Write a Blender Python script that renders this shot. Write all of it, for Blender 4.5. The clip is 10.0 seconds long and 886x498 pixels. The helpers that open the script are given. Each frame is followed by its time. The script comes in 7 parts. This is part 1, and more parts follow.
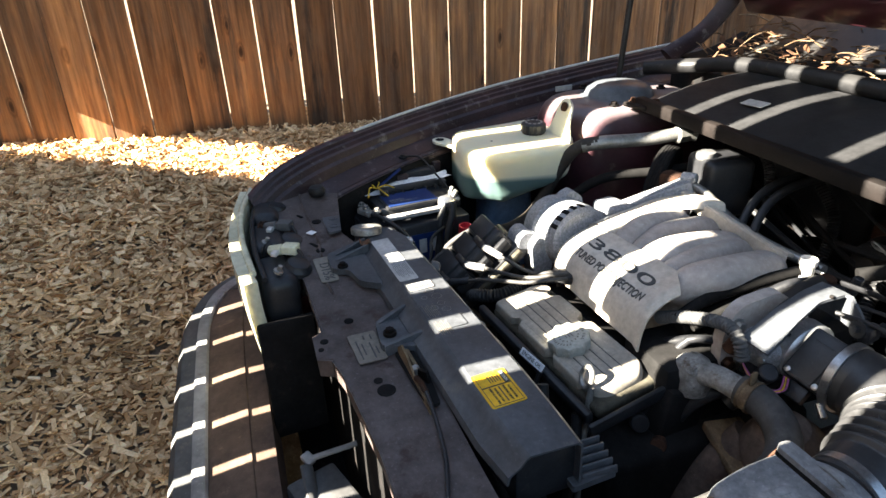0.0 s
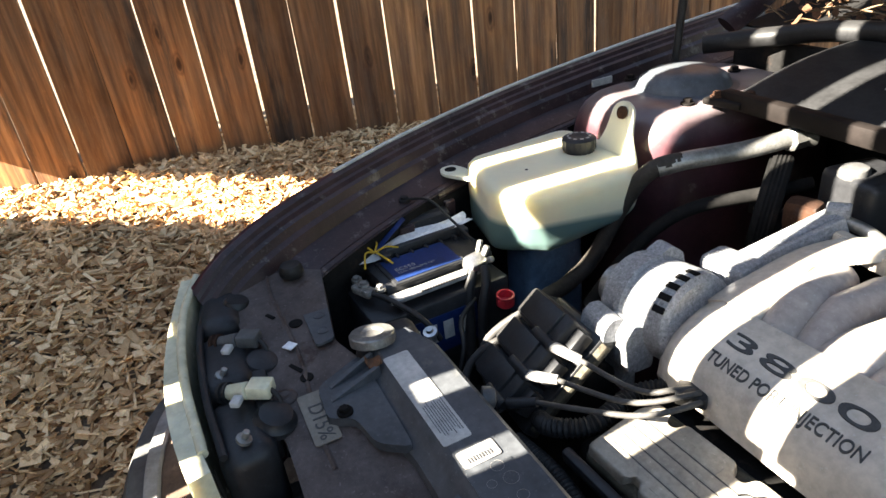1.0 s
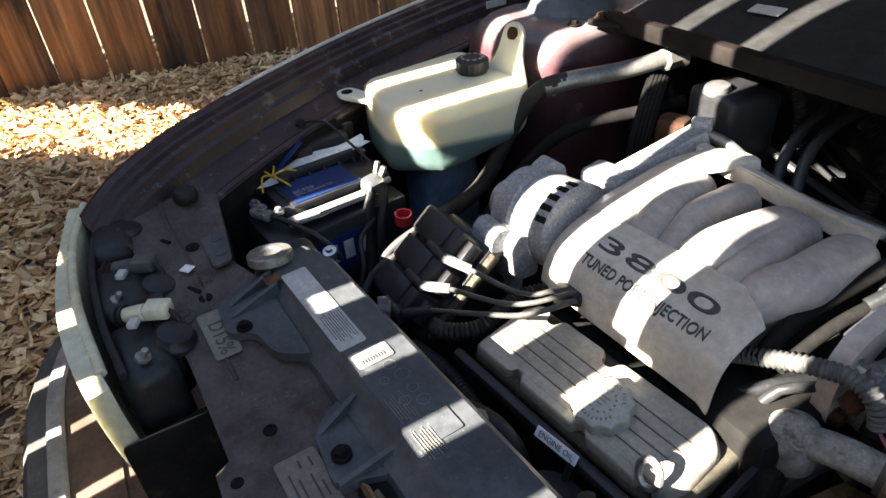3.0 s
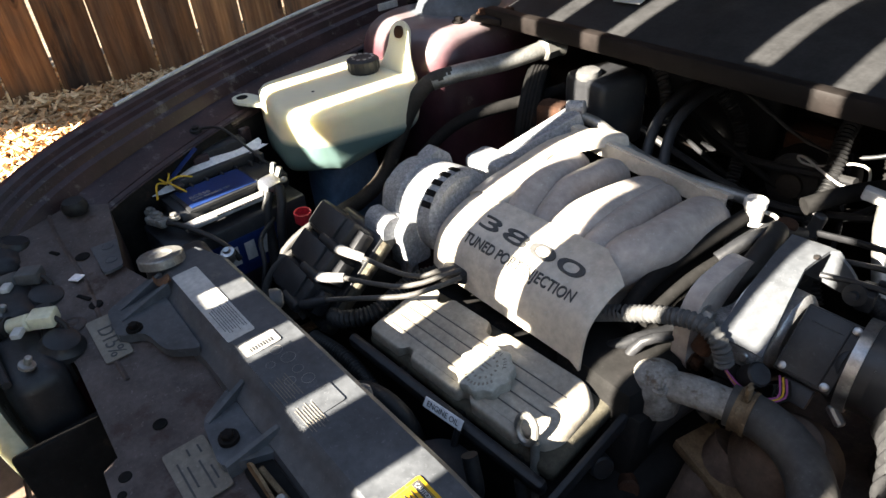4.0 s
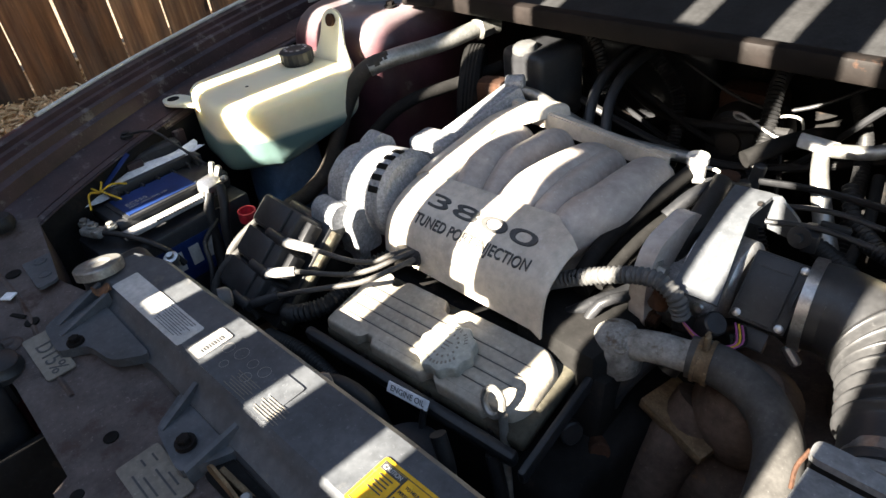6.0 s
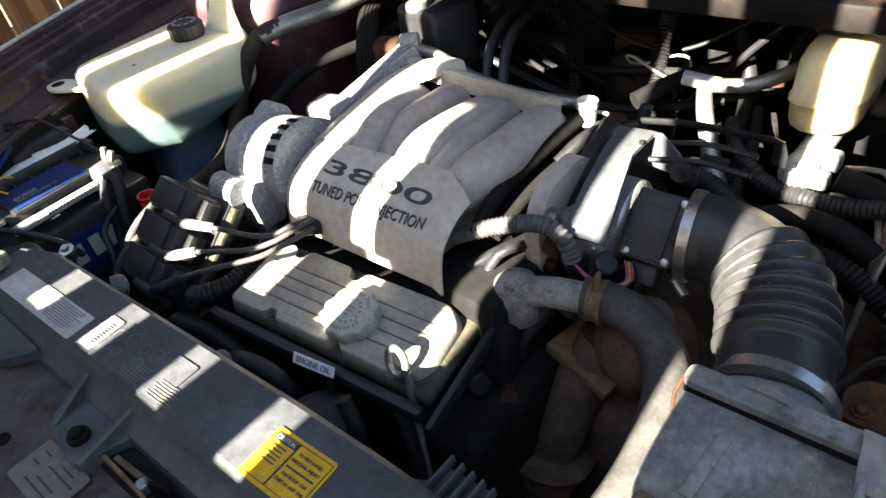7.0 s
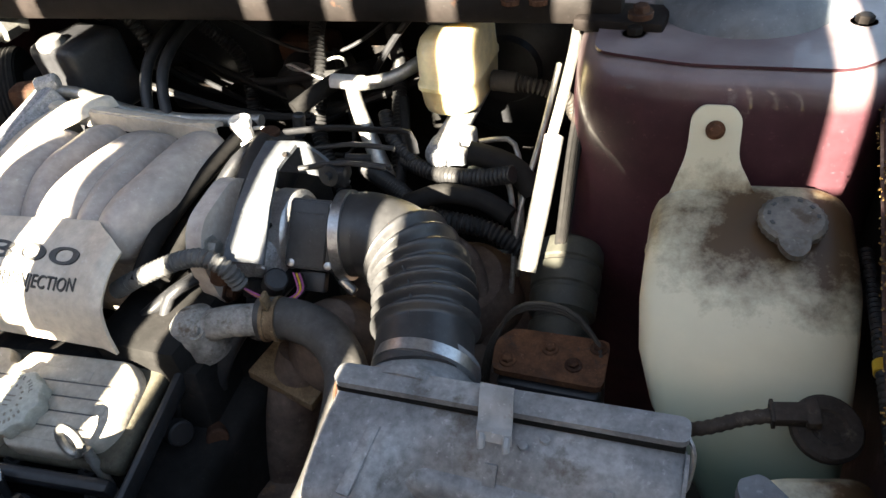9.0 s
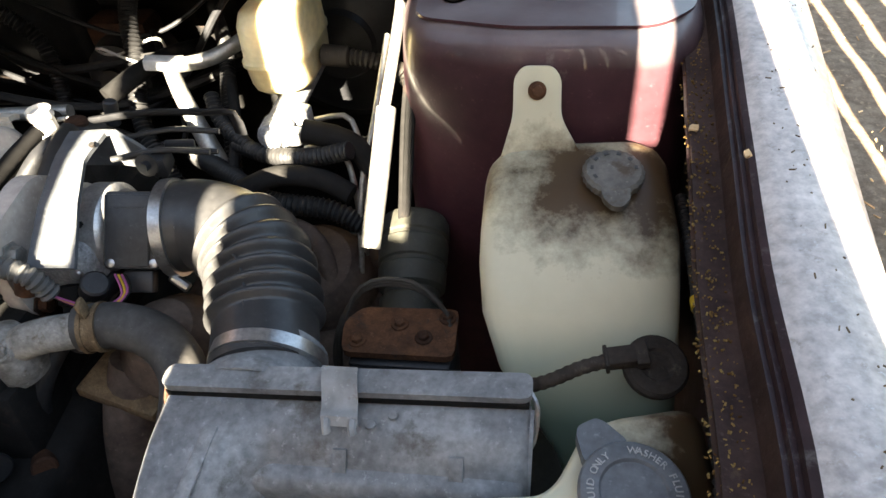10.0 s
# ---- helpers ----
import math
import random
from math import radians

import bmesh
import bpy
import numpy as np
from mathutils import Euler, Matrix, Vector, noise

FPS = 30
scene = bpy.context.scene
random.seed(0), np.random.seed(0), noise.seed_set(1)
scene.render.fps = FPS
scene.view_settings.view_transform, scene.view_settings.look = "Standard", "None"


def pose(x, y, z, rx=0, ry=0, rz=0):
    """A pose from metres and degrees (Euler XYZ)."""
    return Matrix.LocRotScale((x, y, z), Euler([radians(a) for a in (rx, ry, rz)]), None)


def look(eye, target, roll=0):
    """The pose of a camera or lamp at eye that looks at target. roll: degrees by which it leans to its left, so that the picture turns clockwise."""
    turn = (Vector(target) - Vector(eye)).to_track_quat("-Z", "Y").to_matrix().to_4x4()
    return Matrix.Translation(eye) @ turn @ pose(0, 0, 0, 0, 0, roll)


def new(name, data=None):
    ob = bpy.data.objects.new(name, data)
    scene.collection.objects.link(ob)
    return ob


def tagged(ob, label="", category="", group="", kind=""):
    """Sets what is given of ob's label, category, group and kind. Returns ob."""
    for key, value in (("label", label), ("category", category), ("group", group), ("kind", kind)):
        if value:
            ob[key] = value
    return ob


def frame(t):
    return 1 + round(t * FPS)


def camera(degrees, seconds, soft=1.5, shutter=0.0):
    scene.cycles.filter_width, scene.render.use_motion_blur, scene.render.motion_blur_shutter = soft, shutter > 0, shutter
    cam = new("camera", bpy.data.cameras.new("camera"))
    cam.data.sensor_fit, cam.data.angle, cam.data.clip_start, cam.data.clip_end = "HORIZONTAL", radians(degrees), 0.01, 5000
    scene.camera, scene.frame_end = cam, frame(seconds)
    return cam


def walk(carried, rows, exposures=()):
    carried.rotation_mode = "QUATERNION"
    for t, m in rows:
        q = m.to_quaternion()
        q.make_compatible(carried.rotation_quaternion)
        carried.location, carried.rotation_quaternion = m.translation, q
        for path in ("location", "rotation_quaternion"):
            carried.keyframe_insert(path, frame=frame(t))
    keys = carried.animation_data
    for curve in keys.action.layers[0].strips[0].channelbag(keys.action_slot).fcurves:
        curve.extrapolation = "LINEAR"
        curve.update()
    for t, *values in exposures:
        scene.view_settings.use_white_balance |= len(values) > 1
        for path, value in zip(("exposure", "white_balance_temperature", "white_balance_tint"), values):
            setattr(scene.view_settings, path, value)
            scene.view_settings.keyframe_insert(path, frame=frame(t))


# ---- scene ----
cam = camera(68.8, 10.0)
PATH = [
    (0, (0.055, 0.047, 1.309), (-1.652, 0.603, 0.426), -2.0),
    (0.2, (-0.028, 0.037, 1.299), (-1.724, 0.656, 0.439), -1.8),
    (0.5, (-0.19, 0.074, 1.3), (-1.857, 0.712, 0.398), -3.0),
    (1, (-0.405, 0.127, 1.275), (-2.064, 0.726, 0.333), -6.9),
    (1.5, (-0.65, 0.125, 1.225), (-2.165, 0.815, 0.117), -6.3),
    (2, (-0.712, 0.134, 1.209), (-2.118, 0.888, 0.004), -4.7),
    (2.5, (-0.492, 0.115, 1.256), (-1.909, 0.884, 0.073), -3.4),
    (3, (-0.356, 0.136, 1.271), (-1.81, 0.901, 0.131), -4.6),
    (4.5, (-0.272, 0.176, 1.252), (-1.593, 1.163, 0.119), -6.1),
    (5, (-0.276, 0.17, 1.252), (-1.577, 1.177, 0.114), -6.9),
    (5.5, (-0.278, 0.169, 1.244), (-1.577, 1.176, 0.104), -7.0),
    (7, (-0.23, 0.213, 1.212), (-1.374, 1.291, -0.024), -10.1),
    (7.2, (-0.209, 0.228, 1.212), (-1.29, 1.317, -0.071), -10.2),
    (7.5, (-0.168, 0.247, 1.208), (-1.128, 1.427, -0.09), -10.4),
    (8, (-0.138, 0.264, 1.198), (-0.922, 1.536, -0.131), -10.4),
    (8.2, (-0.134, 0.267, 1.198), (-0.884, 1.551, -0.14), -10.4),
    (8.5, (-0.125, 0.272, 1.197), (-0.829, 1.581, -0.142), -10.5),
    (9, (-0.107, 0.293, 1.209), (-0.736, 1.657, -0.112), -9.7),
    (9.5, (-0.058, 0.305, 1.188), (-0.387, 1.775, -0.127), -5.9),
    (10, (-0.078, 0.307, 1.185), (-0.333, 1.725, -0.201), -5.2),
]
EXPOSURES = [(0.0, 3.62, 7100, 7.5), (2.5, 3.36, 7100, 8), (5.0, 3.26, 7150, 8.5), (7.0, 3.53, 7250, 8), (8.0, 3.7, 7400, 7.5), (9.0, 4.02, 7650, 7), (10.0, 4.29, 8150, 6.5)]
walk(cam, [(t, look(eye, target, roll)) for t, eye, target, roll in PATH], EXPOSURES)

# ---- light ----
world = bpy.data.worlds.new("world")
scene.world = world
world.use_nodes = True
wn = world.node_tree.nodes
sky = wn.new("ShaderNodeTexSky")
sky.sky_type, sky.sun_disc = "NISHITA", False
sky.sun_elevation, sky.sun_rotation = radians(30), radians(180)
wn["Background"].inputs["Strength"].default_value = 0.044
world.node_tree.links.new(sky.outputs["Color"], wn["Background"].inputs["Color"])
sun = new("sun", bpy.data.lights.new("sun", "SUN"))
sun.data.energy, sun.data.angle, sun.data.color = 6.5, radians(0.22), (1.0, 0.95, 0.88)
sun.matrix_world = look((0, -8.66, 5.0), (0, 0, 0))


# ---- materials ----
def mat(name, a, b=None, rough=0.6, metal=0.0, scale=40.0, bump=0.15, spots=None, spot_scale=12.0, spot_at=0.58,
        stretch=None, sss=0.0, coat=0.0, rand=0.0, island=False, fine=6.0, dist=0.002, trans=0.0, speck=0.5, spec=0.28, smudges=1.0, grainy=1.0):
    """Two-tone noise, fine grain, spots of dirt or rust, and a fine relief."""
    m = bpy.data.materials.new(name)
    m.use_nodes = True
    n, l = m.node_tree.nodes, m.node_tree.links
    p = n["Principled BSDF"]
    b = b or tuple(c * 0.7 for c in a)
    tc = n.new("ShaderNodeTexCoord")
    vec = tc.outputs["Object"]
    if stretch or rand:
        mp = n.new("ShaderNodeMapping")
        mp.inputs["Scale"].default_value = stretch or (1, 1, 1)
        l.new(vec, mp.inputs["Vector"])
        if rand:
            oi = n.new("ShaderNodeObjectInfo")
            mu = n.new("ShaderNodeMath")
            mu.operation = "MULTIPLY"
            mu.inputs[1].default_value = 37.0
            l.new(oi.outputs["Random"], mu.inputs[0])
            l.new(mu.outputs[0], mp.inputs["Location"])
        vec = mp.outputs["Vector"]

    def noise_tex(sc, detail=5.0, ro=0.6):
        t = n.new("ShaderNodeTexNoise")
        t.inputs["Scale"].default_value, t.inputs["Detail"].default_value, t.inputs["Roughness"].default_value = sc, detail, ro
        l.new(vec, t.inputs["Vector"])
        return t.outputs["Fac"]

    def ramp(fac, stops):
        r = n.new("ShaderNodeValToRGB")
        while len(r.color_ramp.elements) < len(stops):
            r.color_ramp.elements.new(0.5)
        for e, (pos, col) in zip(r.color_ramp.elements, stops):
            e.position, e.color = pos, (*col, 1)
        l.new(fac, r.inputs["Fac"])
        return r.outputs["Color"]

    def mix(fac, x, y, kind="MIX"):
        k = n.new("ShaderNodeMix")
        k.data_type, k.blend_type = "RGBA", kind
        for s, v in ((k.inputs[0], fac), (k.inputs[6], x), (k.inputs[7], y)):
            if hasattr(v, "links"):
                l.new(v, s)
            else:
                s.default_value = v
        return k.outputs[2]

    col = ramp(noise_tex(scale), [(0.35, b), (0.65, a)])
    grain = ramp(noise_tex(scale * fine, 3.0), [(0.3, (1 - 0.18 * grainy,) * 3), (0.7, (1 + 0.12 * grainy,) * 3)])
    col = mix(1.0, col, grain, "MULTIPLY")
    smudge = ramp(noise_tex(3.5, 6.0), [(0.32, (1 - 0.28 * smudges,) * 3), (0.5, (0.98,) * 3), (0.7, (1 + 0.18 * smudges,) * 3)])
    col = mix(1.0, col, smudge, "MULTIPLY")
    if speck:
        dust_light = tuple(min(0.6, 0.02 + c * 1.5) for c in a)
        col = mix(ramp(noise_tex(190.0, 4.0, 0.7), [(0.6, (0,) * 3), (0.72, (speck,) * 3)]), col, (*dust_light, 1))
    if spots:
        sp = noise_tex(spot_scale, 8.0, 0.7)
        lo = ramp(sp, [(spot_at, (0,) * 3), (spot_at + 0.09, (1,) * 3)])
        col = mix(lo, col, (*spots, 1))
    if rand:
        oi2 = n.new("ShaderNodeObjectInfo")
        col = mix(1.0, col, ramp(oi2.outputs["Random"], [(0.0, (1 - rand,) * 3), (1.0, (1 + rand * 0.4,) * 3)]), "MULTIPLY")
    if island:
        g = n.new("ShaderNodeNewGeometry")
        col = mix(1.0, col, ramp(g.outputs["Random Per Island"], [(0.0, (0.3, 0.19, 0.125)), (0.25, (0.68, 0.53, 0.4)), (0.65, (1.0, 0.9, 0.78)), (1.0, (1.32, 1.28, 1.2))]), "MULTIPLY")
    l.new(col, p.inputs["Base Color"])
    rr = n.new("ShaderNodeMapRange")
    rr.inputs["To Min"].default_value, rr.inputs["To Max"].default_value = max(0.03, rough - 0.14), min(1.0, rough + 0.14)
    l.new(noise_tex(scale * 0.6), rr.inputs["Value"])
    l.new(rr.outputs["Result"], p.inputs["Roughness"])
    p.inputs["Metallic"].default_value = metal
    p.inputs["Specular IOR Level"].default_value = spec
    p.inputs["Coat Weight"].default_value = coat
    if sss:
        p.inputs["Subsurface Weight"].default_value, p.inputs["Subsurface Radius"].default_value, p.inputs["Subsurface Scale"].default_value = sss, (1, 0.9, 0.7), 0.02
    if trans:
        p.inputs["Transmission Weight"].default_value = trans
    if bump:
        bp = n.new("ShaderNodeBump")
        bp.inputs["Strength"].default_value, bp.inputs["Distance"].default_value = bump, dist
        l.new(noise_tex(scale * fine * 0.7, 4.0), bp.inputs["Height"])
        l.new(bp.outputs["Normal"], p.inputs["Normal"])
    return m


def tank_mat(name, top, low, level, stain, grime=None, sss=0.35, deep=0.02, reach=(0.35, 0.8, 1.6), edge=0.008):
    """Milky plastic, tinted by the liquid inside below its level and stained with grime."""
    m = mat(name, top, tuple(c * 0.95 for c in top), 0.38, scale=9, bump=0.06, spots=stain, spot_scale=5, spot_at=0.68, sss=sss, speck=0.0, smudges=0.15, grainy=0.15)
    m.node_tree.nodes["Principled BSDF"].inputs["Subsurface Scale"].default_value = deep
    n, l = m.node_tree.nodes, m.node_tree.links
    p = n["Principled BSDF"]
    was = p.inputs["Base Color"].links[0].from_socket
    if grime:
        # dirt gathered on the shoulder round the filler
        tc = n.new("ShaderNodeTexCoord")
        nz = n.new("ShaderNodeTexNoise")
        nz.inputs["Scale"].default_value, nz.inputs["Detail"].default_value, nz.inputs["Roughness"].default_value = 16.0, 8.0, 0.7
        l.new(tc.outputs["Object"], nz.inputs["Vector"])
        vd = n.new("ShaderNodeVectorMath")
        vd.operation = "DISTANCE"
        vd.inputs[1].default_value = grime
        g0 = n.new("ShaderNodeNewGeometry")
        sq = n.new("ShaderNodeVectorMath")
        sq.operation = "MULTIPLY_ADD"
        sq.inputs[1].default_value = reach
        sq.inputs[2].default_value = tuple(c * (1 - f) for c, f in zip(grime, reach))
        l.new(g0.outputs["Position"], sq.inputs[0])
        l.new(sq.outputs[0], vd.inputs[0])
        ad = n.new("ShaderNodeMath")
        ad.operation = "MULTIPLY_ADD"
        ad.inputs[1].default_value = -0.15
        l.new(nz.outputs["Fac"], ad.inputs[0])
        l.new(vd.outputs["Value"], ad.inputs[2])
        m2 = n.new("ShaderNodeMapRange")
        m2.inputs["From Min"].default_value, m2.inputs["From Max"].default_value = 0.004, -0.042
        m2.inputs["To Max"].default_value = 0.97
        l.new(ad.outputs[0], m2.inputs["Value"])
        k2 = n.new("ShaderNodeMix")
        k2.data_type = "RGBA"
        l.new(m2.outputs["Result"], k2.inputs[0])
        l.new(was, k2.inputs[6])
        k2.inputs[7].default_value = (0.05, 0.025, 0.009, 1)
        was = k2.outputs[2]
    g, sx = n.new("ShaderNodeNewGeometry"), n.new("ShaderNodeSeparateXYZ")
    l.new(g.outputs["Position"], sx.inputs[0])
    mr = n.new("ShaderNodeMapRange")
    mr.inputs["From Min"].default_value, mr.inputs["From Max"].default_value = level + edge * 0.75, level - edge
    l.new(sx.outputs["Z"], mr.inputs["Value"])
    k = n.new("ShaderNodeMix")
    k.data_type = "RGBA"
    l.new(mr.outputs["Result"], k.inputs[0])
    l.new(was, k.inputs[6])
    k.inputs[7].default_value = (*low, 1)
    l.new(k.outputs[2], p.inputs["Base Color"])
    return m


RUST = (0.13, 0.05, 0.022)
M = dict(
    chips=mat("wood_chips", (0.86, 0.68, 0.45), (0.7, 0.5, 0.29), 0.85, scale=60, bump=0.3, island=True),
    soil=mat("soil", (0.2, 0.145, 0.1), (0.11, 0.075, 0.05), 0.95, scale=25, bump=0.6, spots=(0.3, 0.21, 0.13), spot_scale=40),
    fence=mat("fence_wood", (0.4, 0.2, 0.085), (0.15, 0.075, 0.037), 0.8, scale=9, stretch=(2.4, 2.4, 0.2), bump=0.4, spots=(0.055, 0.036, 0.026), spot_scale=3.5, spot_at=0.54, rand=0.6),
    paint=mat("maroon_paint", (0.055, 0.014, 0.02), (0.035, 0.01, 0.014), 0.34, scale=6, bump=0.05, spots=(0.11, 0.085, 0.07), spot_scale=22, spot_at=0.63, coat=0.25),
    # Maroon paint made pale: the fender's sky reflection is put into its colour.
    skypaint=mat("dusty_sky_pale_paint", (0.55, 0.495, 0.46), (0.46, 0.41, 0.38), 0.44, scale=22, bump=0.15, spots=(0.31, 0.27, 0.245), spot_scale=60, spot_at=0.58, coat=0.35, grainy=1.6),
    bay=mat("bay_paint", (0.04, 0.022, 0.023), (0.021, 0.012, 0.013), 0.42, spec=0.3, speck=0.9, scale=14, bump=0.25, spots=(0.1, 0.085, 0.08), spot_scale=30, spot_at=0.57),
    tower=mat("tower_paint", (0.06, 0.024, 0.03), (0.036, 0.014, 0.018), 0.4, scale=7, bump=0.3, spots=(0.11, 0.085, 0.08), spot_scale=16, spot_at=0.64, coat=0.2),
    gutter=mat("rusty_gutter", (0.055, 0.032, 0.026), (0.028, 0.016, 0.014), 0.85, spec=0.15, scale=30, bump=0.5, spots=(0.075, 0.048, 0.03), spot_scale=45, spot_at=0.62),
    support=mat("support_panel", (0.098, 0.079, 0.073), (0.056, 0.042, 0.038), 0.55, scale=26, bump=0.45, spots=(0.04, 0.022, 0.017), spot_scale=15, spot_at=0.55, speck=0.8),
    cover=mat("grey_plastic", (0.082, 0.087, 0.095), (0.05, 0.054, 0.06), 0.42, scale=18, bump=0.12, spots=(0.115, 0.112, 0.105), spot_scale=10, spot_at=0.62),
    airbox=mat("airbox_plastic", (0.25, 0.25, 0.25), (0.135, 0.137, 0.14), 0.4, scale=24, bump=0.12, spots=(0.085, 0.075, 0.064), spot_scale=13, spot_at=0.57, grainy=1.5),
    black=mat("black_plastic", (0.026, 0.0265, 0.029), (0.015, 0.0155, 0.017), 0.42, spec=0.28, scale=25, bump=0.15, spots=(0.045, 0.042, 0.04), spot_scale=18, spot_at=0.64),
    rubber=mat("rubber", (0.019, 0.019, 0.02), (0.011, 0.011, 0.0115), 0.5, spec=0.22, scale=30, bump=0.15, spots=(0.06, 0.055, 0.05), spot_scale=20, spot_at=0.63),
    hose=mat("dusty_hose", (0.046, 0.04, 0.034), (0.024, 0.021, 0.018), 0.65, spec=0.2, scale=20, bump=0.2, spots=(0.09, 0.077, 0.062), spot_scale=16, spot_at=0.6),
    pitted=mat("pitted_casting", (0.3, 0.29, 0.27), (0.12, 0.112, 0.1), 0.7, spec=0.2, scale=45, bump=0.8, dist=0.003, spots=(0.09, 0.065, 0.045), spot_scale=35, spot_at=0.55),
    rustplate=mat("rusty_plate", (0.13, 0.06, 0.032), (0.07, 0.034, 0.021), 0.9, spec=0.1, scale=60, bump=0.6, spots=(0.04, 0.03, 0.026), spot_scale=40, spot_at=0.58),
    gasket=mat("stained_gasket", (0.085, 0.078, 0.058), (0.04, 0.036, 0.027), 0.8, spec=0.15, scale=40, bump=0.3, spots=(0.03, 0.024, 0.018), spot_scale=20, spot_at=0.56),
    bellows=mat("dusty_bellows", (0.035, 0.035, 0.036), (0.022, 0.022, 0.023), 0.42, spec=0.45, scale=24, bump=0.12, spots=(0.075, 0.074, 0.073), spot_scale=14, spot_at=0.6),
    moss=mat("dry_moss", (0.22, 0.15, 0.055), (0.12, 0.078, 0.032), 0.9, spec=0.1, island=True),
    motor=mat("motor_grey", (0.04, 0.04, 0.033), (0.022, 0.022, 0.018), 0.6, scale=20, bump=0.2, spots=(0.035, 0.03, 0.025), spot_scale=16, spot_at=0.6),
    meter=mat("meter_plastic", (0.036, 0.038, 0.041), (0.027, 0.028, 0.031), 0.45, scale=25, bump=0.1, spots=(0.06, 0.058, 0.054), spot_scale=18, spot_at=0.6),
    cowl=mat("cowl_plastic", (0.03, 0.03, 0.031), (0.02, 0.02, 0.0205), 0.6, spec=0.08, scale=25, bump=0.15, speck=0.2),
    lead=mat("grey_lead_rubber", (0.075, 0.072, 0.069), (0.045, 0.043, 0.041), 0.55, spec=0.2, scale=30, bump=0.1, spots=(0.13, 0.12, 0.1), spot_scale=20, spot_at=0.62),
    # Near-black: grime, plus shade put into the colour of openings and recesses.
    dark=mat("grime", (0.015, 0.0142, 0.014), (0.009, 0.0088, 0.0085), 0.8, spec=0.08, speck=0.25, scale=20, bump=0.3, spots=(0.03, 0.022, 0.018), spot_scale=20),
    alu=mat("cast_aluminium", (0.4, 0.405, 0.42), (0.25, 0.256, 0.268), 0.55, metal=0.3, scale=190, fine=2.5, bump=0.9, spots=(0.15, 0.152, 0.158), spot_scale=240, spot_at=0.56),
    engine=mat("engine_beige", (0.53, 0.475, 0.4), (0.47, 0.415, 0.345), 0.42, scale=14, bump=0.06, spots=(0.36, 0.31, 0.27), spot_scale=9, spot_at=0.62, coat=0.1),
    plenum=mat("plenum_grey", (0.43, 0.38, 0.345), (0.37, 0.325, 0.295), 0.4, scale=14, bump=0.06, spots=(0.27, 0.24, 0.23), spot_scale=10, spot_at=0.62),
    valve=mat("valve_cover_grey", (0.36, 0.325, 0.27), (0.27, 0.24, 0.2), 0.45, scale=25, bump=0.2, spots=(0.2, 0.17, 0.14), spot_scale=16, spot_at=0.62),
    bright=mat("bright_casting", (0.62, 0.62, 0.62), (0.45, 0.45, 0.455), 0.38, metal=0.75, scale=60, bump=0.3, spots=(0.16, 0.14, 0.12), spot_scale=30, spot_at=0.62),
    oldcap=mat("grimy_cap", (0.17, 0.155, 0.135), (0.085, 0.077, 0.065), 0.6, scale=30, bump=0.1, spots=(0.07, 0.05, 0.035), spot_scale=26, spot_at=0.52),
    oldiron=mat("brown_iron", (0.13, 0.098, 0.08), (0.07, 0.05, 0.042), 0.85, spec=0.12, scale=22, bump=0.4, spots=(0.16, 0.1, 0.06), spot_scale=18, spot_at=0.6),
    letter=mat("dark_lettering", (0.06, 0.058, 0.056), (0.05, 0.05, 0.05), 0.5, bump=0),
    steel=mat("steel", (0.5, 0.5, 0.5), (0.36, 0.36, 0.36), 0.32, metal=0.9, scale=50, bump=0.1, spots=(0.2, 0.16, 0.13), spot_scale=40, spot_at=0.66),
    zinc=mat("zinc", (0.34, 0.335, 0.32), (0.22, 0.215, 0.2), 0.45, metal=0.7, scale=40, bump=0.2, spots=(0.18, 0.13, 0.1), spot_scale=40, spot_at=0.64),
    rust=mat("rust", (0.062, 0.03, 0.018), (0.028, 0.016, 0.012), 0.9, spec=0.1, scale=40, bump=0.6, spots=(0.05, 0.036, 0.03), spot_scale=30),
    crust=mat("baked_crust", (0.2, 0.14, 0.08), (0.11, 0.072, 0.042), 0.95, scale=60, bump=0.9, spots=(0.07, 0.045, 0.03), spot_scale=30),
    brownbar=mat("rusty_bar", (0.014, 0.011, 0.01), (0.007, 0.006, 0.0055), 0.6, spec=0.1, speck=0.25, scale=12, bump=0.3, spots=(0.055, 0.026, 0.015), spot_scale=14, spot_at=0.62),
    lens=mat("yellowed_lens", (0.62, 0.6, 0.44), (0.5, 0.47, 0.33), 0.25, scale=10, bump=0.05, spots=(0.4, 0.3, 0.16), spot_scale=14, spot_at=0.66, sss=0.2),
    strip=mat("bumper_strip", (0.3, 0.29, 0.28), (0.22, 0.21, 0.2), 0.45, scale=14, bump=0.1, spots=(0.14, 0.1, 0.075), spot_scale=16, spot_at=0.62),
    bumper=mat("bumper_grey", (0.1, 0.1, 0.1), (0.065, 0.064, 0.063), 0.6, scale=16, bump=0.2, spots=(0.15, 0.13, 0.11), spot_scale=20, spot_at=0.6),
    filler=mat("dirty_filler", (0.13, 0.085, 0.06), (0.075, 0.048, 0.036), 0.85, scale=12, bump=0.5, spots=(0.22, 0.15, 0.09), spot_scale=14, spot_at=0.6),
    blue=mat("battery_blue", (0.01, 0.03, 0.125), (0.008, 0.022, 0.085), 0.35, scale=20, bump=0.05, spots=(0.12, 0.13, 0.17), spot_scale=20, spot_at=0.67),
    white=mat("white_label", (0.5, 0.49, 0.47), (0.42, 0.41, 0.39), 0.6, scale=20, bump=0.08, spots=(0.3, 0.27, 0.24), spot_scale=12, spot_at=0.63),
    tan=mat("tan_label", (0.2, 0.18, 0.15), (0.16, 0.14, 0.115), 0.7, scale=20, bump=0.08),
